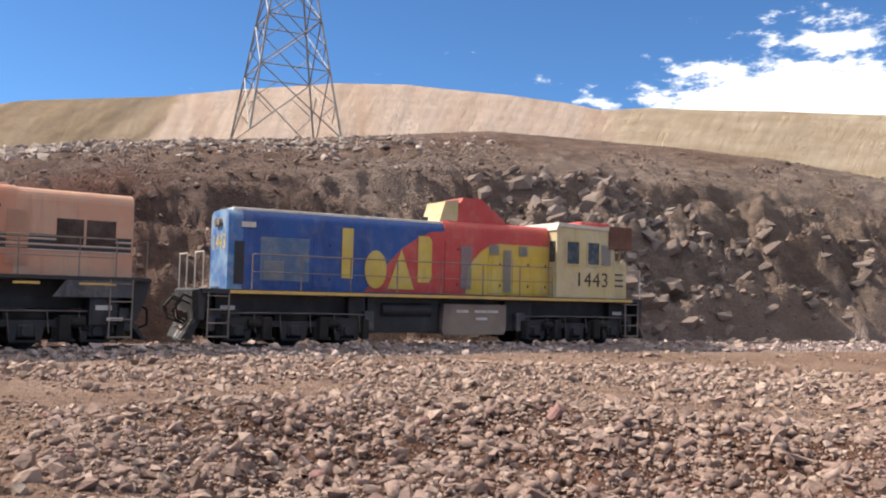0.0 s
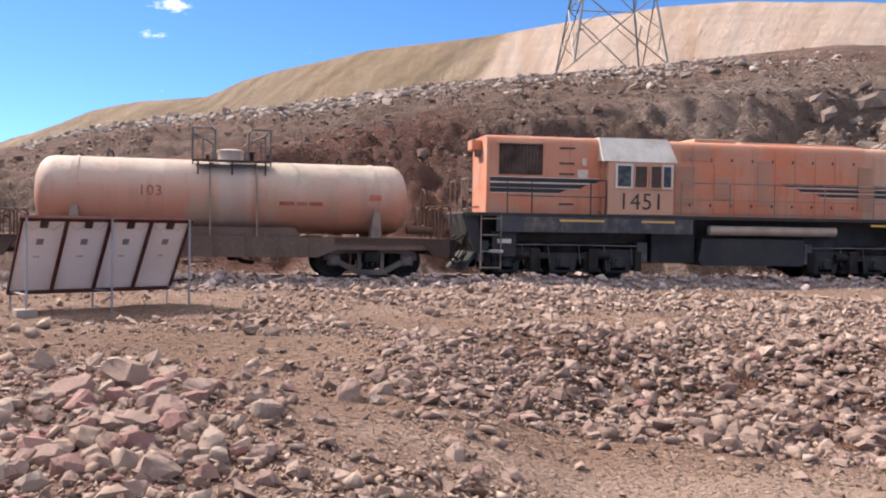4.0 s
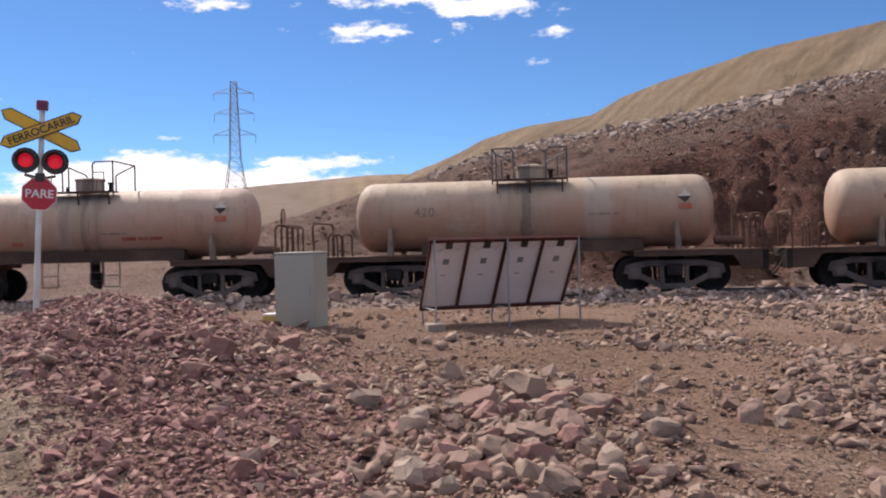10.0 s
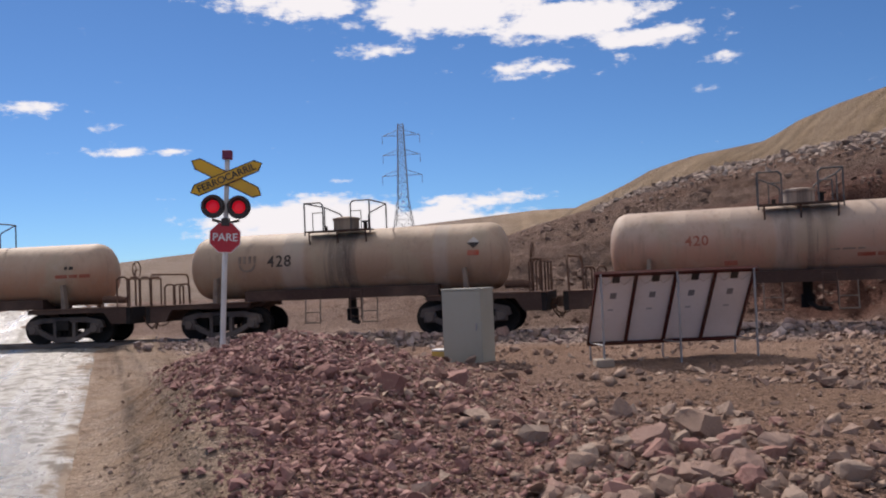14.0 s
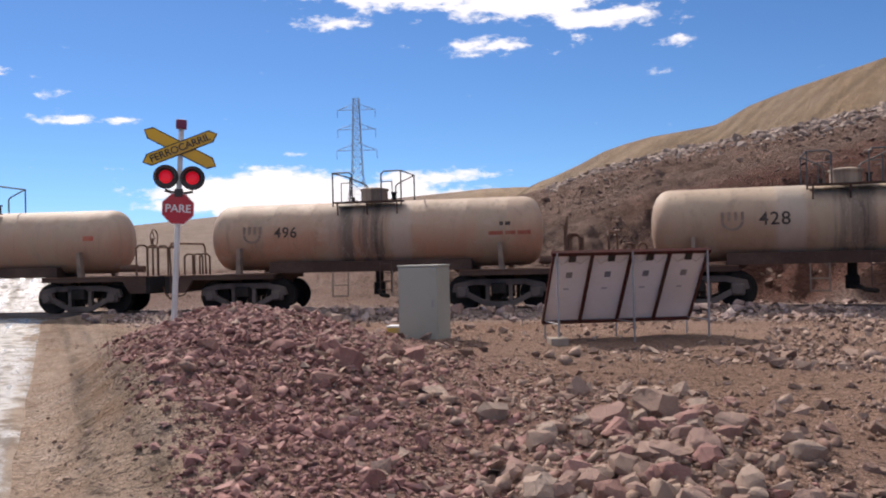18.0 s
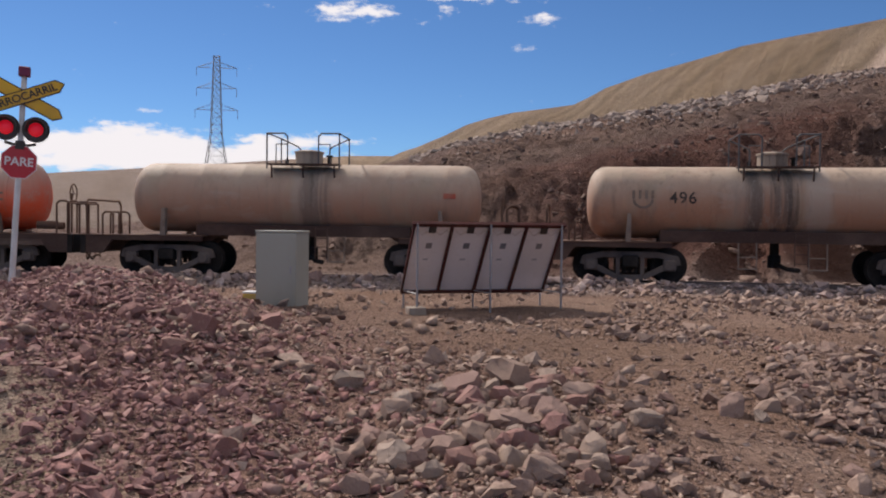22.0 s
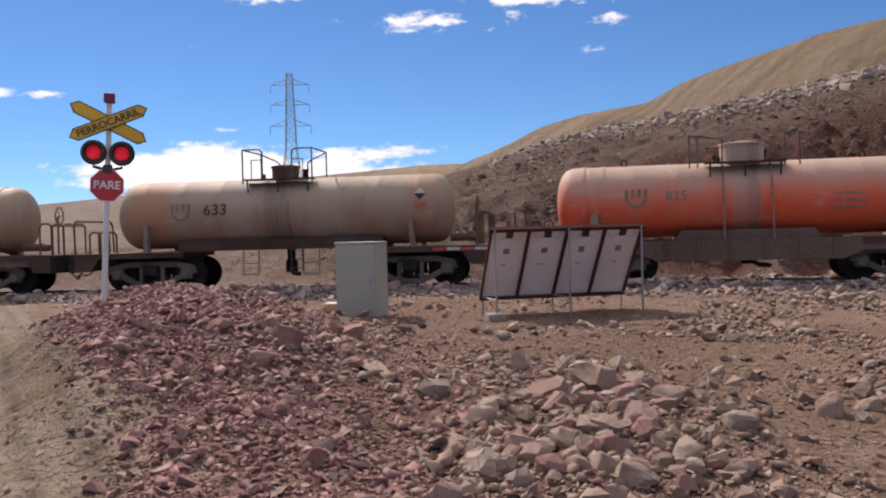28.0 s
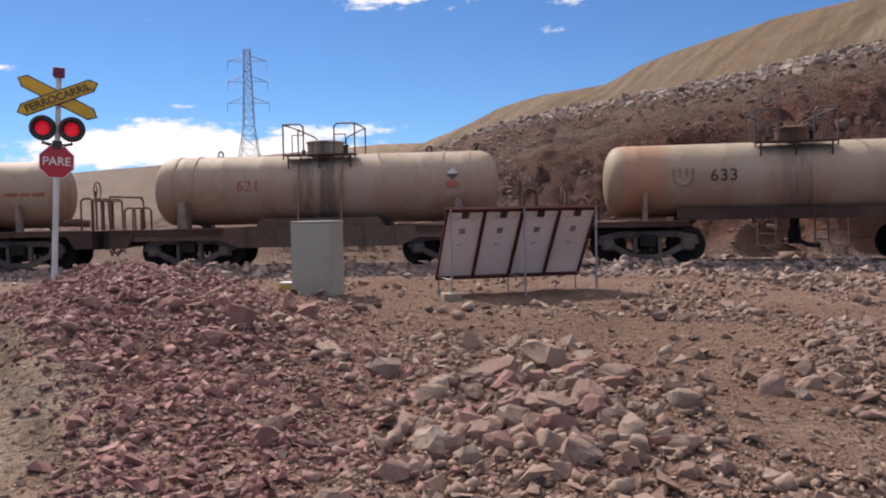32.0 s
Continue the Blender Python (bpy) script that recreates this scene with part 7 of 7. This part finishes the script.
        part("black_stripe", bm, LOCO_BLACK, lo)
        bm = prism(B(), [(a, z - 0.022), (b_ - 0.02, z - 0.022), (b_, z), (a, z)], y - 0.013, y)
        prism(bm, [(a, z + 0.12), (b_ + 0.25, z + 0.12), (b_ + 0.3, z + 0.14), (a, z + 0.14)], y - 0.013, y)
        part("stripe_edge", bm, WHITE_STRIPE, lo)
    y2 = -H
    for z, a, b_ in ((2.74, 1.85, 7.4), (2.60, 2.35, 7.4), (2.46, 3.0, 7.4)):
        part("black_stripe", prism(B(), [(a + 0.2, z), (b_, z), (b_, z + 0.09), (a, z + 0.09)], y2 - 0.016, y2), LOCO_BLACK, lo)
        part("stripe_edge", prism(B(), [(a + 0.2, z - 0.02), (b_, z - 0.02), (b_, z), (a + 0.2, z)], y2 - 0.017, y2), WHITE_STRIPE, lo)
    doors(lo, [-1.6, -0.95, -0.3, 0.35, 1.0, 1.65, 2.3, 2.95, 3.6, 4.3], 1.9, 3.72, y2, LOCO_ORANGE)
    louvres(lo, -1.5, -0.85, 2.2, 3.3, y2 - 0.015, LOCO_DUST)
    louvres(lo, -0.25, 0.25, 2.35, 3.0, y2 - 0.015, LOCO_DUST)
    louvres(lo, -1.3, -0.4, 3.45, 3.75, y2 - 0.015, LOCO_DUST)
    louvres(lo, 1.1, 1.55, 2.2, 3.5, y2 - 0.015, LOCO_DUST)
    louvres(lo, 4.4, 4.9, 2.1, 3.4, y2 - 0.015, LOCO_DUST)
    part("rear_radiator", box(B(), 5.55, 7.0, y2 - 0.018, y2 + 0.02, 2.62, 3.25), RADIATOR, lo, "dark rear radiator opening")
    part("rear_radiator_post", box(B(), 6.2, 6.26, y2 - 0.03, y2 + 0.02, 2.62, 3.25), LOCO_DUST, lo)
    # cab with sloping dusty roof edge
    cab = part("cab", prism(B(), [(-3.78, 1.82), (-3.78, 3.6), (-1.72, 3.6), (-1.72, 1.82)], -1.12, 1.12), LOCO_ORANGE, lo, "faded orange cab")
    bm = B()
    xs = (-3.85, -1.62)
    v = [bm.verts.new(p) for p in ((xs[0], -1.36, 3.32), (xs[1], -1.36, 3.32), (xs[1] - 0.12, -0.9, 4.02), (xs[0] + 0.02, -0.9, 4.02), (xs[0] + 0.02, 0.9, 4.02), (xs[1] - 0.12, 0.9, 4.02), (xs[1], 1.36, 3.32), (xs[0], 1.36, 3.32))]
    for q in ((0, 1, 2, 3), (3, 2, 5, 4), (4, 5, 6, 7), (0, 3, 4, 7), (1, 6, 5, 2), (0, 7, 6, 1)):
        bm.faces.new([v[i] for i in q])
    bmesh.ops.recalc_face_normals(bm, faces=bm.faces[:])
    part("cab_roof", bm, LOCO_WHITE, lo, "dusty pale cab roof")
    part("cab_side", box(B(), -3.7, -1.72, -1.34, 1.34, 1.82, 3.34, 0.02), LOCO_DUST, lo, "dusty orange cab side")
    for a, b_ in ((-3.42, -3.02), (-2.05, -1.82)):
        part("window", box(B(), a, b_, -1.352, -1.33, 2.62, 3.2, 0.01), GLASS, cab)
        bm = B()
        for q in ((a - 0.06, a, 2.56, 3.26), (b_, b_ + 0.06, 2.56, 3.26), (a, b_, 3.2, 3.26), (a, b_, 2.56, 2.62)):
            box(bm, q[0], q[1], -1.37, -1.33, q[2], q[3])
        part("window_frame", bm, WHITE_STRIPE, cab, "white window frame")
    louvres(lo, -2.9, -2.55, 2.6, 3.2, -1.345, LOCO_BLACK, 0.05, LOCO_DUST)
    louvres(lo, -2.42, -2.12, 2.6, 3.2, -1.345, LOCO_BLACK, 0.05, LOCO_DUST)
    text_mesh("fleet_number", "1451", 0.66, DARK_MARK, lo, (-2.7, -1.348, 2.18), "dark worn fleet number", spread=1.05)
    # tanks under the floor
    part("fuel_tank", prism(B(), [(-0.75, 0.4), (2.4, 0.4), (2.5, 0.55), (2.5, 1.18), (-0.75, 1.18), (-0.85, 0.55)], -1.2, 1.2), LOCO_BLACK, lo, "black fuel tank")
    bm = lathe(B(), [(-0.6, 0.02), (-0.55, 0.14), (3.45, 0.14), (3.5, 0.02)], 18, "x", (0, -1.2, 1.42))
    part("air_reservoir", bm, worn("dusty_reservoir_paint", (0.4, 0.31, 0.25), (0.3, 0.22, 0.17), 0.7, 0, 3, dusty=0.4), lo, "long dusty air reservoir")
    bm = B()
    for k in (-6.9, 6.9):
        box(bm, k - 0.2, k + 0.2, -1.425, -1.40, 0.72, 0.80)
    part("faded_lettering", bm, WHITE_MARK, lo)
    side_rail(lo, [-6.6, -5.9, -4.2, -3.75], -1.36, 1.82, LOCO_BLACK, 0.95)
    side_rail(lo, [-1.5, 0.0, 1.4, 3.0, 4.6, 6.0, 6.9], -1.36, 1.82, GREY_RAIL, 0.95)
    side_rail(lo, [-1.5, 1.4, 4.6, 6.9], 1.36, 1.82, GREY_RAIL, 0.95)
    headlight_end(lo, -7.1, -1, 3.55, GREY_RAIL)
    part("horn_box", box(B(), -7.4, -7.1, -0.3, 0.3, 3.6, 3.9, 0.03), LOCO_ORANGE, lo)
    bm = B()
    for x, yy in ((-5.6, -0.3), (-4.9, -0.4)):
        rod(bm, (x, yy, 3.98), (x, yy, 4.1), 0.06, 8)
    rod(bm, (-5.35, -0.2, 4.0), (-5.35, -0.2, 4.35), 0.012, 5)
    part("roof_vent", bm, LOCO_BLACK, lo)
    part("equipment_box", box(B(), -2.2, -0.85, -0.95, 0.95, 0.45, 1.7, 0.02), LOCO_BLACK, lo)
    part("equipment_box", box(B(), 2.55, 3.6, -0.95, 0.95, 0.45, 1.2, 0.02), LOCO_BLACK, lo)
    VEHICLES.append((lo, 14.2))


orange_loco()
blue_loco()


# ---- level crossing sign ----
def emissive(name, colour, strength):
    mt, n, l, b = material(name)
    b.inputs["Base Color"].default_value = (*colour, 1)
    b.inputs["Emission Color"].default_value = (*colour, 1)
    b.inputs["Emission Strength"].default_value = strength
    b.inputs["Roughness"].default_value = 0.25
    return mt


SIGN_YELLOW = worn("yellow_sign_paint", (0.72, 0.42, 0.02), (0.64, 0.37, 0.03), 0.5, 0, 3, dusty=0.08)
SIGN_RED = worn("red_sign_paint", (0.50, 0.02, 0.035), (0.44, 0.025, 0.04), 0.45, 0, 3, dusty=0.1)
SIGN_BLACK = worn("black_sign_paint", (0.015, 0.015, 0.015), (0.03, 0.03, 0.03), 0.5, 0, 3, dusty=0.1)
SIGN_WHITE = worn("white_sign_paint", (0.75, 0.75, 0.75), (0.66, 0.66, 0.66), 0.5, 0, 3, dusty=0.08)
LAMP_RED = emissive("red_signal_lens", (0.8, 0.012, 0.03), 0.5)


def crossing_sign():
    # local frame: x along the sign's face to the right, -y towards the viewer
    sg = thing("crossing_sign", "yellow crossbuck railway crossing sign with red lamps on a white pole", "road sign")
    bm = lathe(B(), [(-0.4, 0.055), (0.0, 0.055), (4.05, 0.05), (4.08, 0.03)], 16, "z")
    part("pole", bm, worn("white_pole_paint", (0.62, 0.61, 0.6), (0.52, 0.5, 0.48), 0.5, 0.1, 3, dusty=0.2), sg, "white painted steel pole", True)
    bm = box(B(), -0.1, 0.1, -0.09, 0.09, 4.06, 4.24, 0.02)
    bell = part("bell_box", bm, worn("maroon_lamp_paint", (0.22, 0.012, 0.04), (0.12, 0.012, 0.06), 0.4, 0, 4, dusty=0.05), sg, "small red box on the pole top")
    for k, ang in enumerate((-25, 25)):
        L, h = 0.76, 0.125
        for nm, grow, dy, mt in (("arm_border", 0.0, -0.005, SIGN_BLACK), ("arm_board", -0.022, -0.016, SIGN_YELLOW)):
            a, b_ = L + grow, h + grow
            pts = [(-a, 0), (-a + 0.13, -b_), (a - 0.13, -b_), (a, 0), (a - 0.13, b_), (-a + 0.13, b_)]
            bm = prism(B(), pts, -0.065 + dy - 0.03 * k, -0.06 + dy - 0.03 * k + 0.008)
            ob = part(nm, bm, mt, sg)
            ob.matrix_basis = Matrix.Translation((0, 0, 3.68)) @ Euler((0, radians(-ang if k else -ang), 0)).to_matrix().to_4x4()
    tx = text_mesh("crossing_words", "FERROCARRIL", 0.195, SIGN_BLACK, sg, (0, -0.118, -0.005), "black lettering", None, 0.98, bold=0.003)
    tx.matrix_basis = Matrix.Translation((0, 0, 3.68)) @ Euler((0, radians(-25), 0)).to_matrix().to_4x4()
    for s in (-1, 1):
        bm = lathe(B(), [(-0.02, 0.235), (0.0, 0.235), (0.012, 0.222)], 32, "y", (s * 0.25, -0.06, 3.11))
        disc = part("lamp_backboard", bm, SIGN_BLACK, sg)
        arc = np.linspace(-0.28, math.pi + 0.28, 15)
        ring = [(s * 0.25 + q * math.cos(t), 3.11 + q * math.sin(t)) for q, ts in ((0.185, arc), (0.17, arc[::-1])) for t in ts]
        bm = prism(B(), ring, -0.28, -0.08)
        part("hood", bm, SIGN_BLACK, disc)
        bm = lathe(B(), [(-0.105, 0.04), (-0.1, 0.1), (-0.085, 0.128), (-0.06, 0.132)], 24, "y", (s * 0.25, 0, 3.11))
        part("lens", bm, LAMP_RED, disc, "glowing red lens", True)
    bm = pipe(B(), [(-0.265, -0.03, 2.85), (0, -0.02, 2.79), (0.265, -0.03, 2.85)], 0.03, 8)
    box(bm, -0.08, 0.08, -0.09, 0.06, 2.73, 2.89, 0.01)
    part("lamp_bracket", bm, SIGN_BLACK, sg)
    for r_, dy, mt, nm in ((0.325, 0.0, SIGN_WHITE, "stop_sign_border"), (0.31, -0.006, SIGN_RED, "stop_sign_face")):
        pts = [(r_ * math.cos(radians(22.5 + 45 * i)), 2.50 + r_ * math.sin(radians(22.5 + 45 * i))) for i in range(8)]
        part(nm, prism(B(), pts, -0.07 + dy, -0.062 + dy), mt, sg)
    text_mesh("stop_words", "PARE", 0.215, SIGN_WHITE, sg, (0, -0.08, 2.50), "white lettering", None, 1.0, bold=0.004)
    sg.matrix_world = pose(-17.06, 5.92, 0.12, 0, 3.2, 66)
    return sg


crossing_sign()


# ---- cabinet ----
def cabinet():
    cb = thing("equipment_cabinet", "pale grey-green sheet-steel signal cabinet on bare ground", "cabinet")
    paint = worn("grey_green_cabinet_paint", (0.375, 0.375, 0.315), (0.34, 0.34, 0.28), 0.5, 0.0, 1.2, dusty=0.12, bump=0.05)
    part("body", box(B(), -0.40, 0.40, -0.33, 0.33, 0.0, 1.44, 0.008), paint, cb)
    part("lid", box(B(), -0.412, 0.412, -0.345, 0.345, 1.44, 1.475, 0.008), paint, cb, "overhanging sheet-steel lid")
    d = part("door", box(B(), -0.385, 0.385, -0.342, -0.328, 0.04, 1.42, 0.004), paint, cb)
    part("handle", box(B(), 0.28, 0.31, -0.36, -0.342, 0.68, 0.82, 0.004), GALVANISED, d)
    part("plinth", box(B(), -0.42, 0.42, -0.35, 0.35, -0.12, 0.0, 0.01), worn("concrete_plinth", (0.3, 0.26, 0.22), (0.25, 0.21, 0.17), 0.9, 0, 5), cb)
    x, y = -14.04, 9.77
    z = float(height(np.array([x]), np.array([y]))[0])
    cb.matrix_world = pose(x, y, z - 0.05, 0, 0, 33)
    yb = thing("yellow_marker_block", "small yellow-topped block beside the cabinet", "block")
    part("block", box(B(), -0.17, 0.17, -0.14, 0.14, 0, 0.16, 0.02), worn("yellow_block_paint", (0.6, 0.42, 0.06), (0.5, 0.36, 0.1), 0.6, 0, 4), yb)
    part("cap", box(B(), -0.175, 0.175, -0.145, 0.145, 0.16, 0.2, 0.01), SIGN_WHITE, yb)
    x, y = -15.0, 9.75
    yb.matrix_world = pose(x, y, float(height(np.array([x]), np.array([y]))[0]) - 0.01, 0, 0, 40)


cabinet()


# ---- solar panel rack: four panels tilted towards the sun, seen from behind ----
def build_rack():
    rk = thing("solar_panel_rack", "rack of four tilted solar panels seen from behind on thin legs", "solar panel")
    red = worn("red_oxide_frame_paint", (0.075, 0.018, 0.016), (0.05, 0.018, 0.016), 0.65, 0, 4, dusty=0.08)
    backs = worn("white_panel_backing", (0.82, 0.77, 0.73), (0.76, 0.70, 0.65), 0.55, 0, 1.5, dusty=0.1, bump=0.03)
    cells = worn("dark_solar_cells", (0.02, 0.025, 0.06), (0.03, 0.035, 0.08), 0.15, 0, 4, dusty=0.1)
    # x along the rack, y away from the road; the upper edge stands nearer to the road
    wide, high, tilt, top = 2.87, 1.59, radians(53), 1.55
    tl, across = Vector((0, 0, top)), Vector((wide, 0, 0))
    down = Vector((0, high * math.cos(tilt), -high * math.sin(tilt)))
    nrm = across.cross(down).normalized()
    if nrm.y > 0:
        nrm = -nrm

    def at(u, v, d=0.0):
        return tl + across * u + down * v + nrm * d

    def slab(u0, u1, v0, v1, d0, d1, mat, name, parent):
        bm = B()
        q = [bm.verts.new(at(u, v, d)) for d in (d0, d1) for u, v in ((u0, v0), (u1, v0), (u1, v1), (u0, v1))]
        for f in ((0, 1, 2, 3), (7, 6, 5, 4), (0, 4, 5, 1), (1, 5, 6, 2), (2, 6, 7, 3), (3, 7, 4, 0)):
            bm.faces.new([q[i] for i in f])
        bmesh.ops.recalc_face_normals(bm, faces=bm.faces[:])
        return part(name, bm, mat, parent)

    for i in range(4):
        u0, u1 = i / 4 + 0.009, (i + 1) / 4 - 0.009
        pn = slab(u0, u1, 0.02, 0.985, -0.012, 0.006, backs, "panel", rk)
        slab(u0, u1, 0.02, 0.985, -0.02, -0.013, cells, "cell_face", pn)
        c = (u0 + u1) / 2
        slab(c - 0.02, c + 0.022, 0.02, 0.11, 0.007, 0.045, SIGN_BLACK, "junction_box", pn)
        slab(c - 0.02, c + 0.02, 0.27, 0.35, 0.007, 0.009, LOCO_GREY, "label_plate", pn)
        slab(c - 0.022, c + 0.014, 0.50, 0.525, 0.007, 0.009, FADED_GREY, "small_print", pn)
        for k in (-1, 1):
            bm = pipe(B(), [at(c + k * 0.02, 0.09, 0.02), at(c + k * 0.06, 0.15, 0.015), at(c + k * 0.1, 0.07, 0.02)], 0.006, 4)
            part("cable", bm, WHITE_STRIPE, pn)
    for i in range(5):
        u = i / 4
        slab(max(u - 0.0095, -0.004), min(u + 0.0095, 1.004), -0.01, 1.0, 0.004, 0.05, red, "frame_bar", rk)
    slab(-0.012, 1.012, -0.026, 0.018, -0.02, 0.055, red, "top_bar", rk)
    slab(0, 1, 0.985, 1.02, -0.02, 0.05, red, "bottom_bar", rk)
    for u in (0.02, 0.5, 0.985):
        p = at(u, 0.0)
        part("tall_leg", pipe(B(), [(p.x, p.y - 0.06, p.z), (p.x, p.y - 0.06, -0.12)], 0.02, 6), GALVANISED, rk, "thin galvanised leg")
        q = at(u, 1.0)
        part("short_leg", pipe(B(), [q, (q.x, q.y, -0.12)], 0.018, 6), GALVANISED, rk, "thin galvanised leg")
        part("side_brace", pipe(B(), [(p.x, p.y - 0.06, 0.3), (q.x, q.y, 0.28)], 0.014, 6), GALVANISED, rk)
    part("footing", box(B(), -0.12, 0.2, -0.2, 0.1, -0.12, 0.07, 0.02), worn("concrete_footing", (0.36, 0.31, 0.26), (0.29, 0.24, 0.2), 0.9, 0, 6), rk, "rough concrete footing")
    rk.matrix_world = pose(-11.54, 10.815, 0.04, 0, 0, 61.1)


FADED_GREY = worn("faded_grey_print", (0.45, 0.44, 0.43), (0.5, 0.48, 0.46), 0.6, 0, 6)
build_rack()


# ---- lattice pylons ----
PYLON_STEEL = worn("weathered_lattice_steel", (0.24, 0.225, 0.21), (0.18, 0.165, 0.15), 0.6, 0.3, 0.5, dusty=0.2)


PYLON_FAR = worn("dull_galvanised_lattice", (0.24, 0.23, 0.25), (0.19, 0.18, 0.2), 0.6, 0.2, 0.5, dusty=0.05)


def pylon(label, x, y, z, turn, base, waist, waist_z, top, top_z, arms, member, steel):
    """Square lattice tower: legs, horizontal rings, cross bracing, arms with hanging insulators."""
    py = thing("lattice_pylon", label, "pylon", "power line pylons")

    def half(h):
        if h < waist_z:
            return base + (waist - base) * h / waist_z
        return waist + (top - waist) * (h - waist_z) / (top_z - waist_z)

    for sx, sy in ((-1, -1), (1, -1), (1, 1), (-1, 1)):
        bm = B()
        for h0, h1 in ((0, waist_z), (waist_z, top_z)):
            rod(bm, (sx * half(h0), sy * half(h0), h0), (sx * half(h1), sy * half(h1), h1), member, 5)
        part("leg", bm, steel, py)
    levels, h = [0.0], 0.0
    while h < top_z - 0.4:
        h = min(h + max(half(h) * 1.5, top_z * 0.035), top_z)
        levels.append(h)
    sides = [((-1, -1), (1, -1)), ((1, -1), (1, 1)), ((1, 1), (-1, 1)), ((-1, 1), (-1, -1))]
    for a, b_ in sides:
        bm = B()
        for h0, h1 in zip(levels[:-1], levels[1:]):
            w0, w1 = half(h0), half(h1)
            P = [Vector((a[0] * w0, a[1] * w0, h0)), Vector((b_[0] * w0, b_[1] * w0, h0)), Vector((b_[0] * w1, b_[1] * w1, h1)), Vector((a[0] * w1, a[1] * w1, h1))]
            r = member * 0.6
            rod(bm, P[0], P[2], r, 4)
            rod(bm, P[1], P[3], r, 4)
            rod(bm, P[3], P[2], r, 4)
            if h1 - h0 > 3:
                m_ = (P[0] + P[1] + P[2] + P[3]) / 4
                for k in ((0, 3), (1, 2)):
                    rod(bm, m_.lerp(P[k[0]], 0.5), P[k[0]].lerp(P[k[1]], 0.5), r * 0.7, 4)
                    rod(bm, m_.lerp(P[k[1]], 0.5), P[k[0]].lerp(P[k[1]], 0.5), r * 0.7, 4)
        part("bracing", bm, steel, py)
    for hz, reach in arms:
        for s in (-1, 1):
            bm = B()
            w = half(hz)
            tip = Vector((s * reach, 0, hz))
            for q in (-1, 1):
                rod(bm, (s * w, q * w, hz), tip, member * 0.6, 4)
                rod(bm, (s * w, q * w, hz + reach * 0.28), tip, member * 0.6, 4)
            n_ = 4
            for i in range(1, n_):
                t = i / n_
                rod(bm, Vector((s * w, -w, hz)).lerp(tip, t), Vector((s * w, w, hz + reach * 0.28)).lerp(tip, t), member * 0.4, 4)
            part("cross_arm", bm, steel, py)
            bm = B()
            for i in range(6):
                L = reach * 0.42 / 6
                lathe(bm, [(hz - L * (i + 1), member * 0.5), (hz - L * (i + 0.6), member * 1.3), (hz - L * i, member * 0.5)], 8, "z", (s * reach, 0, 0))
            part("insulator", bm, steel, py)
    py.matrix_world = pose(x, y, z, 0, 0, turn)
    return py


def place_pylons():
    r, a = 66.0, radians(11.2)
    x, y = -r * math.sin(a), r * math.cos(a)
    pylon("tall lattice power pylon standing on the hill", x, y, 12.9, 26, 3.3, 1.3, 13.0, 0.8, 30.0, ((17.0, 5.5), (21.5, 5.0), (26.0, 4.5)), 0.08, PYLON_STEEL)
    r, a = 235.0, radians(59.2)
    x, y = -r * math.sin(a), r * math.cos(a)
    z = float(height(np.array([x]), np.array([y]))[0])
    pylon("distant three-armed lattice power pylon", x, y, z - 0.5, 52, 4.6, 1.4, 22.0, 0.75, 44.0 - z, ((30.3 - z, 5.3), (35.8 - z, 5.0), (41.0 - z, 5.0)), 0.07, PYLON_FAR)


place_pylons()


# ---- everything that moves ----
def motions():
    ts = [0.5 * i for i in range(65)]
    for ob, ahead in VEHICLES:
        rows = []
        for t in ts:
            x, y, h = on_track(run(t) + ahead)
            rows.append((t, pose(x, y, RAIL_Z, 0, 0, math.degrees(h))))
        walk(ob, rows)
    for ob, p, r in WHEELSETS:
        rows = []
        for i in range(241):
            t = i * 4 / FPS
            rows.append((t, pose(p[0], p[1], p[2], 0, math.degrees(run(t) / r), 0)))
        walk(ob, rows)


motions()
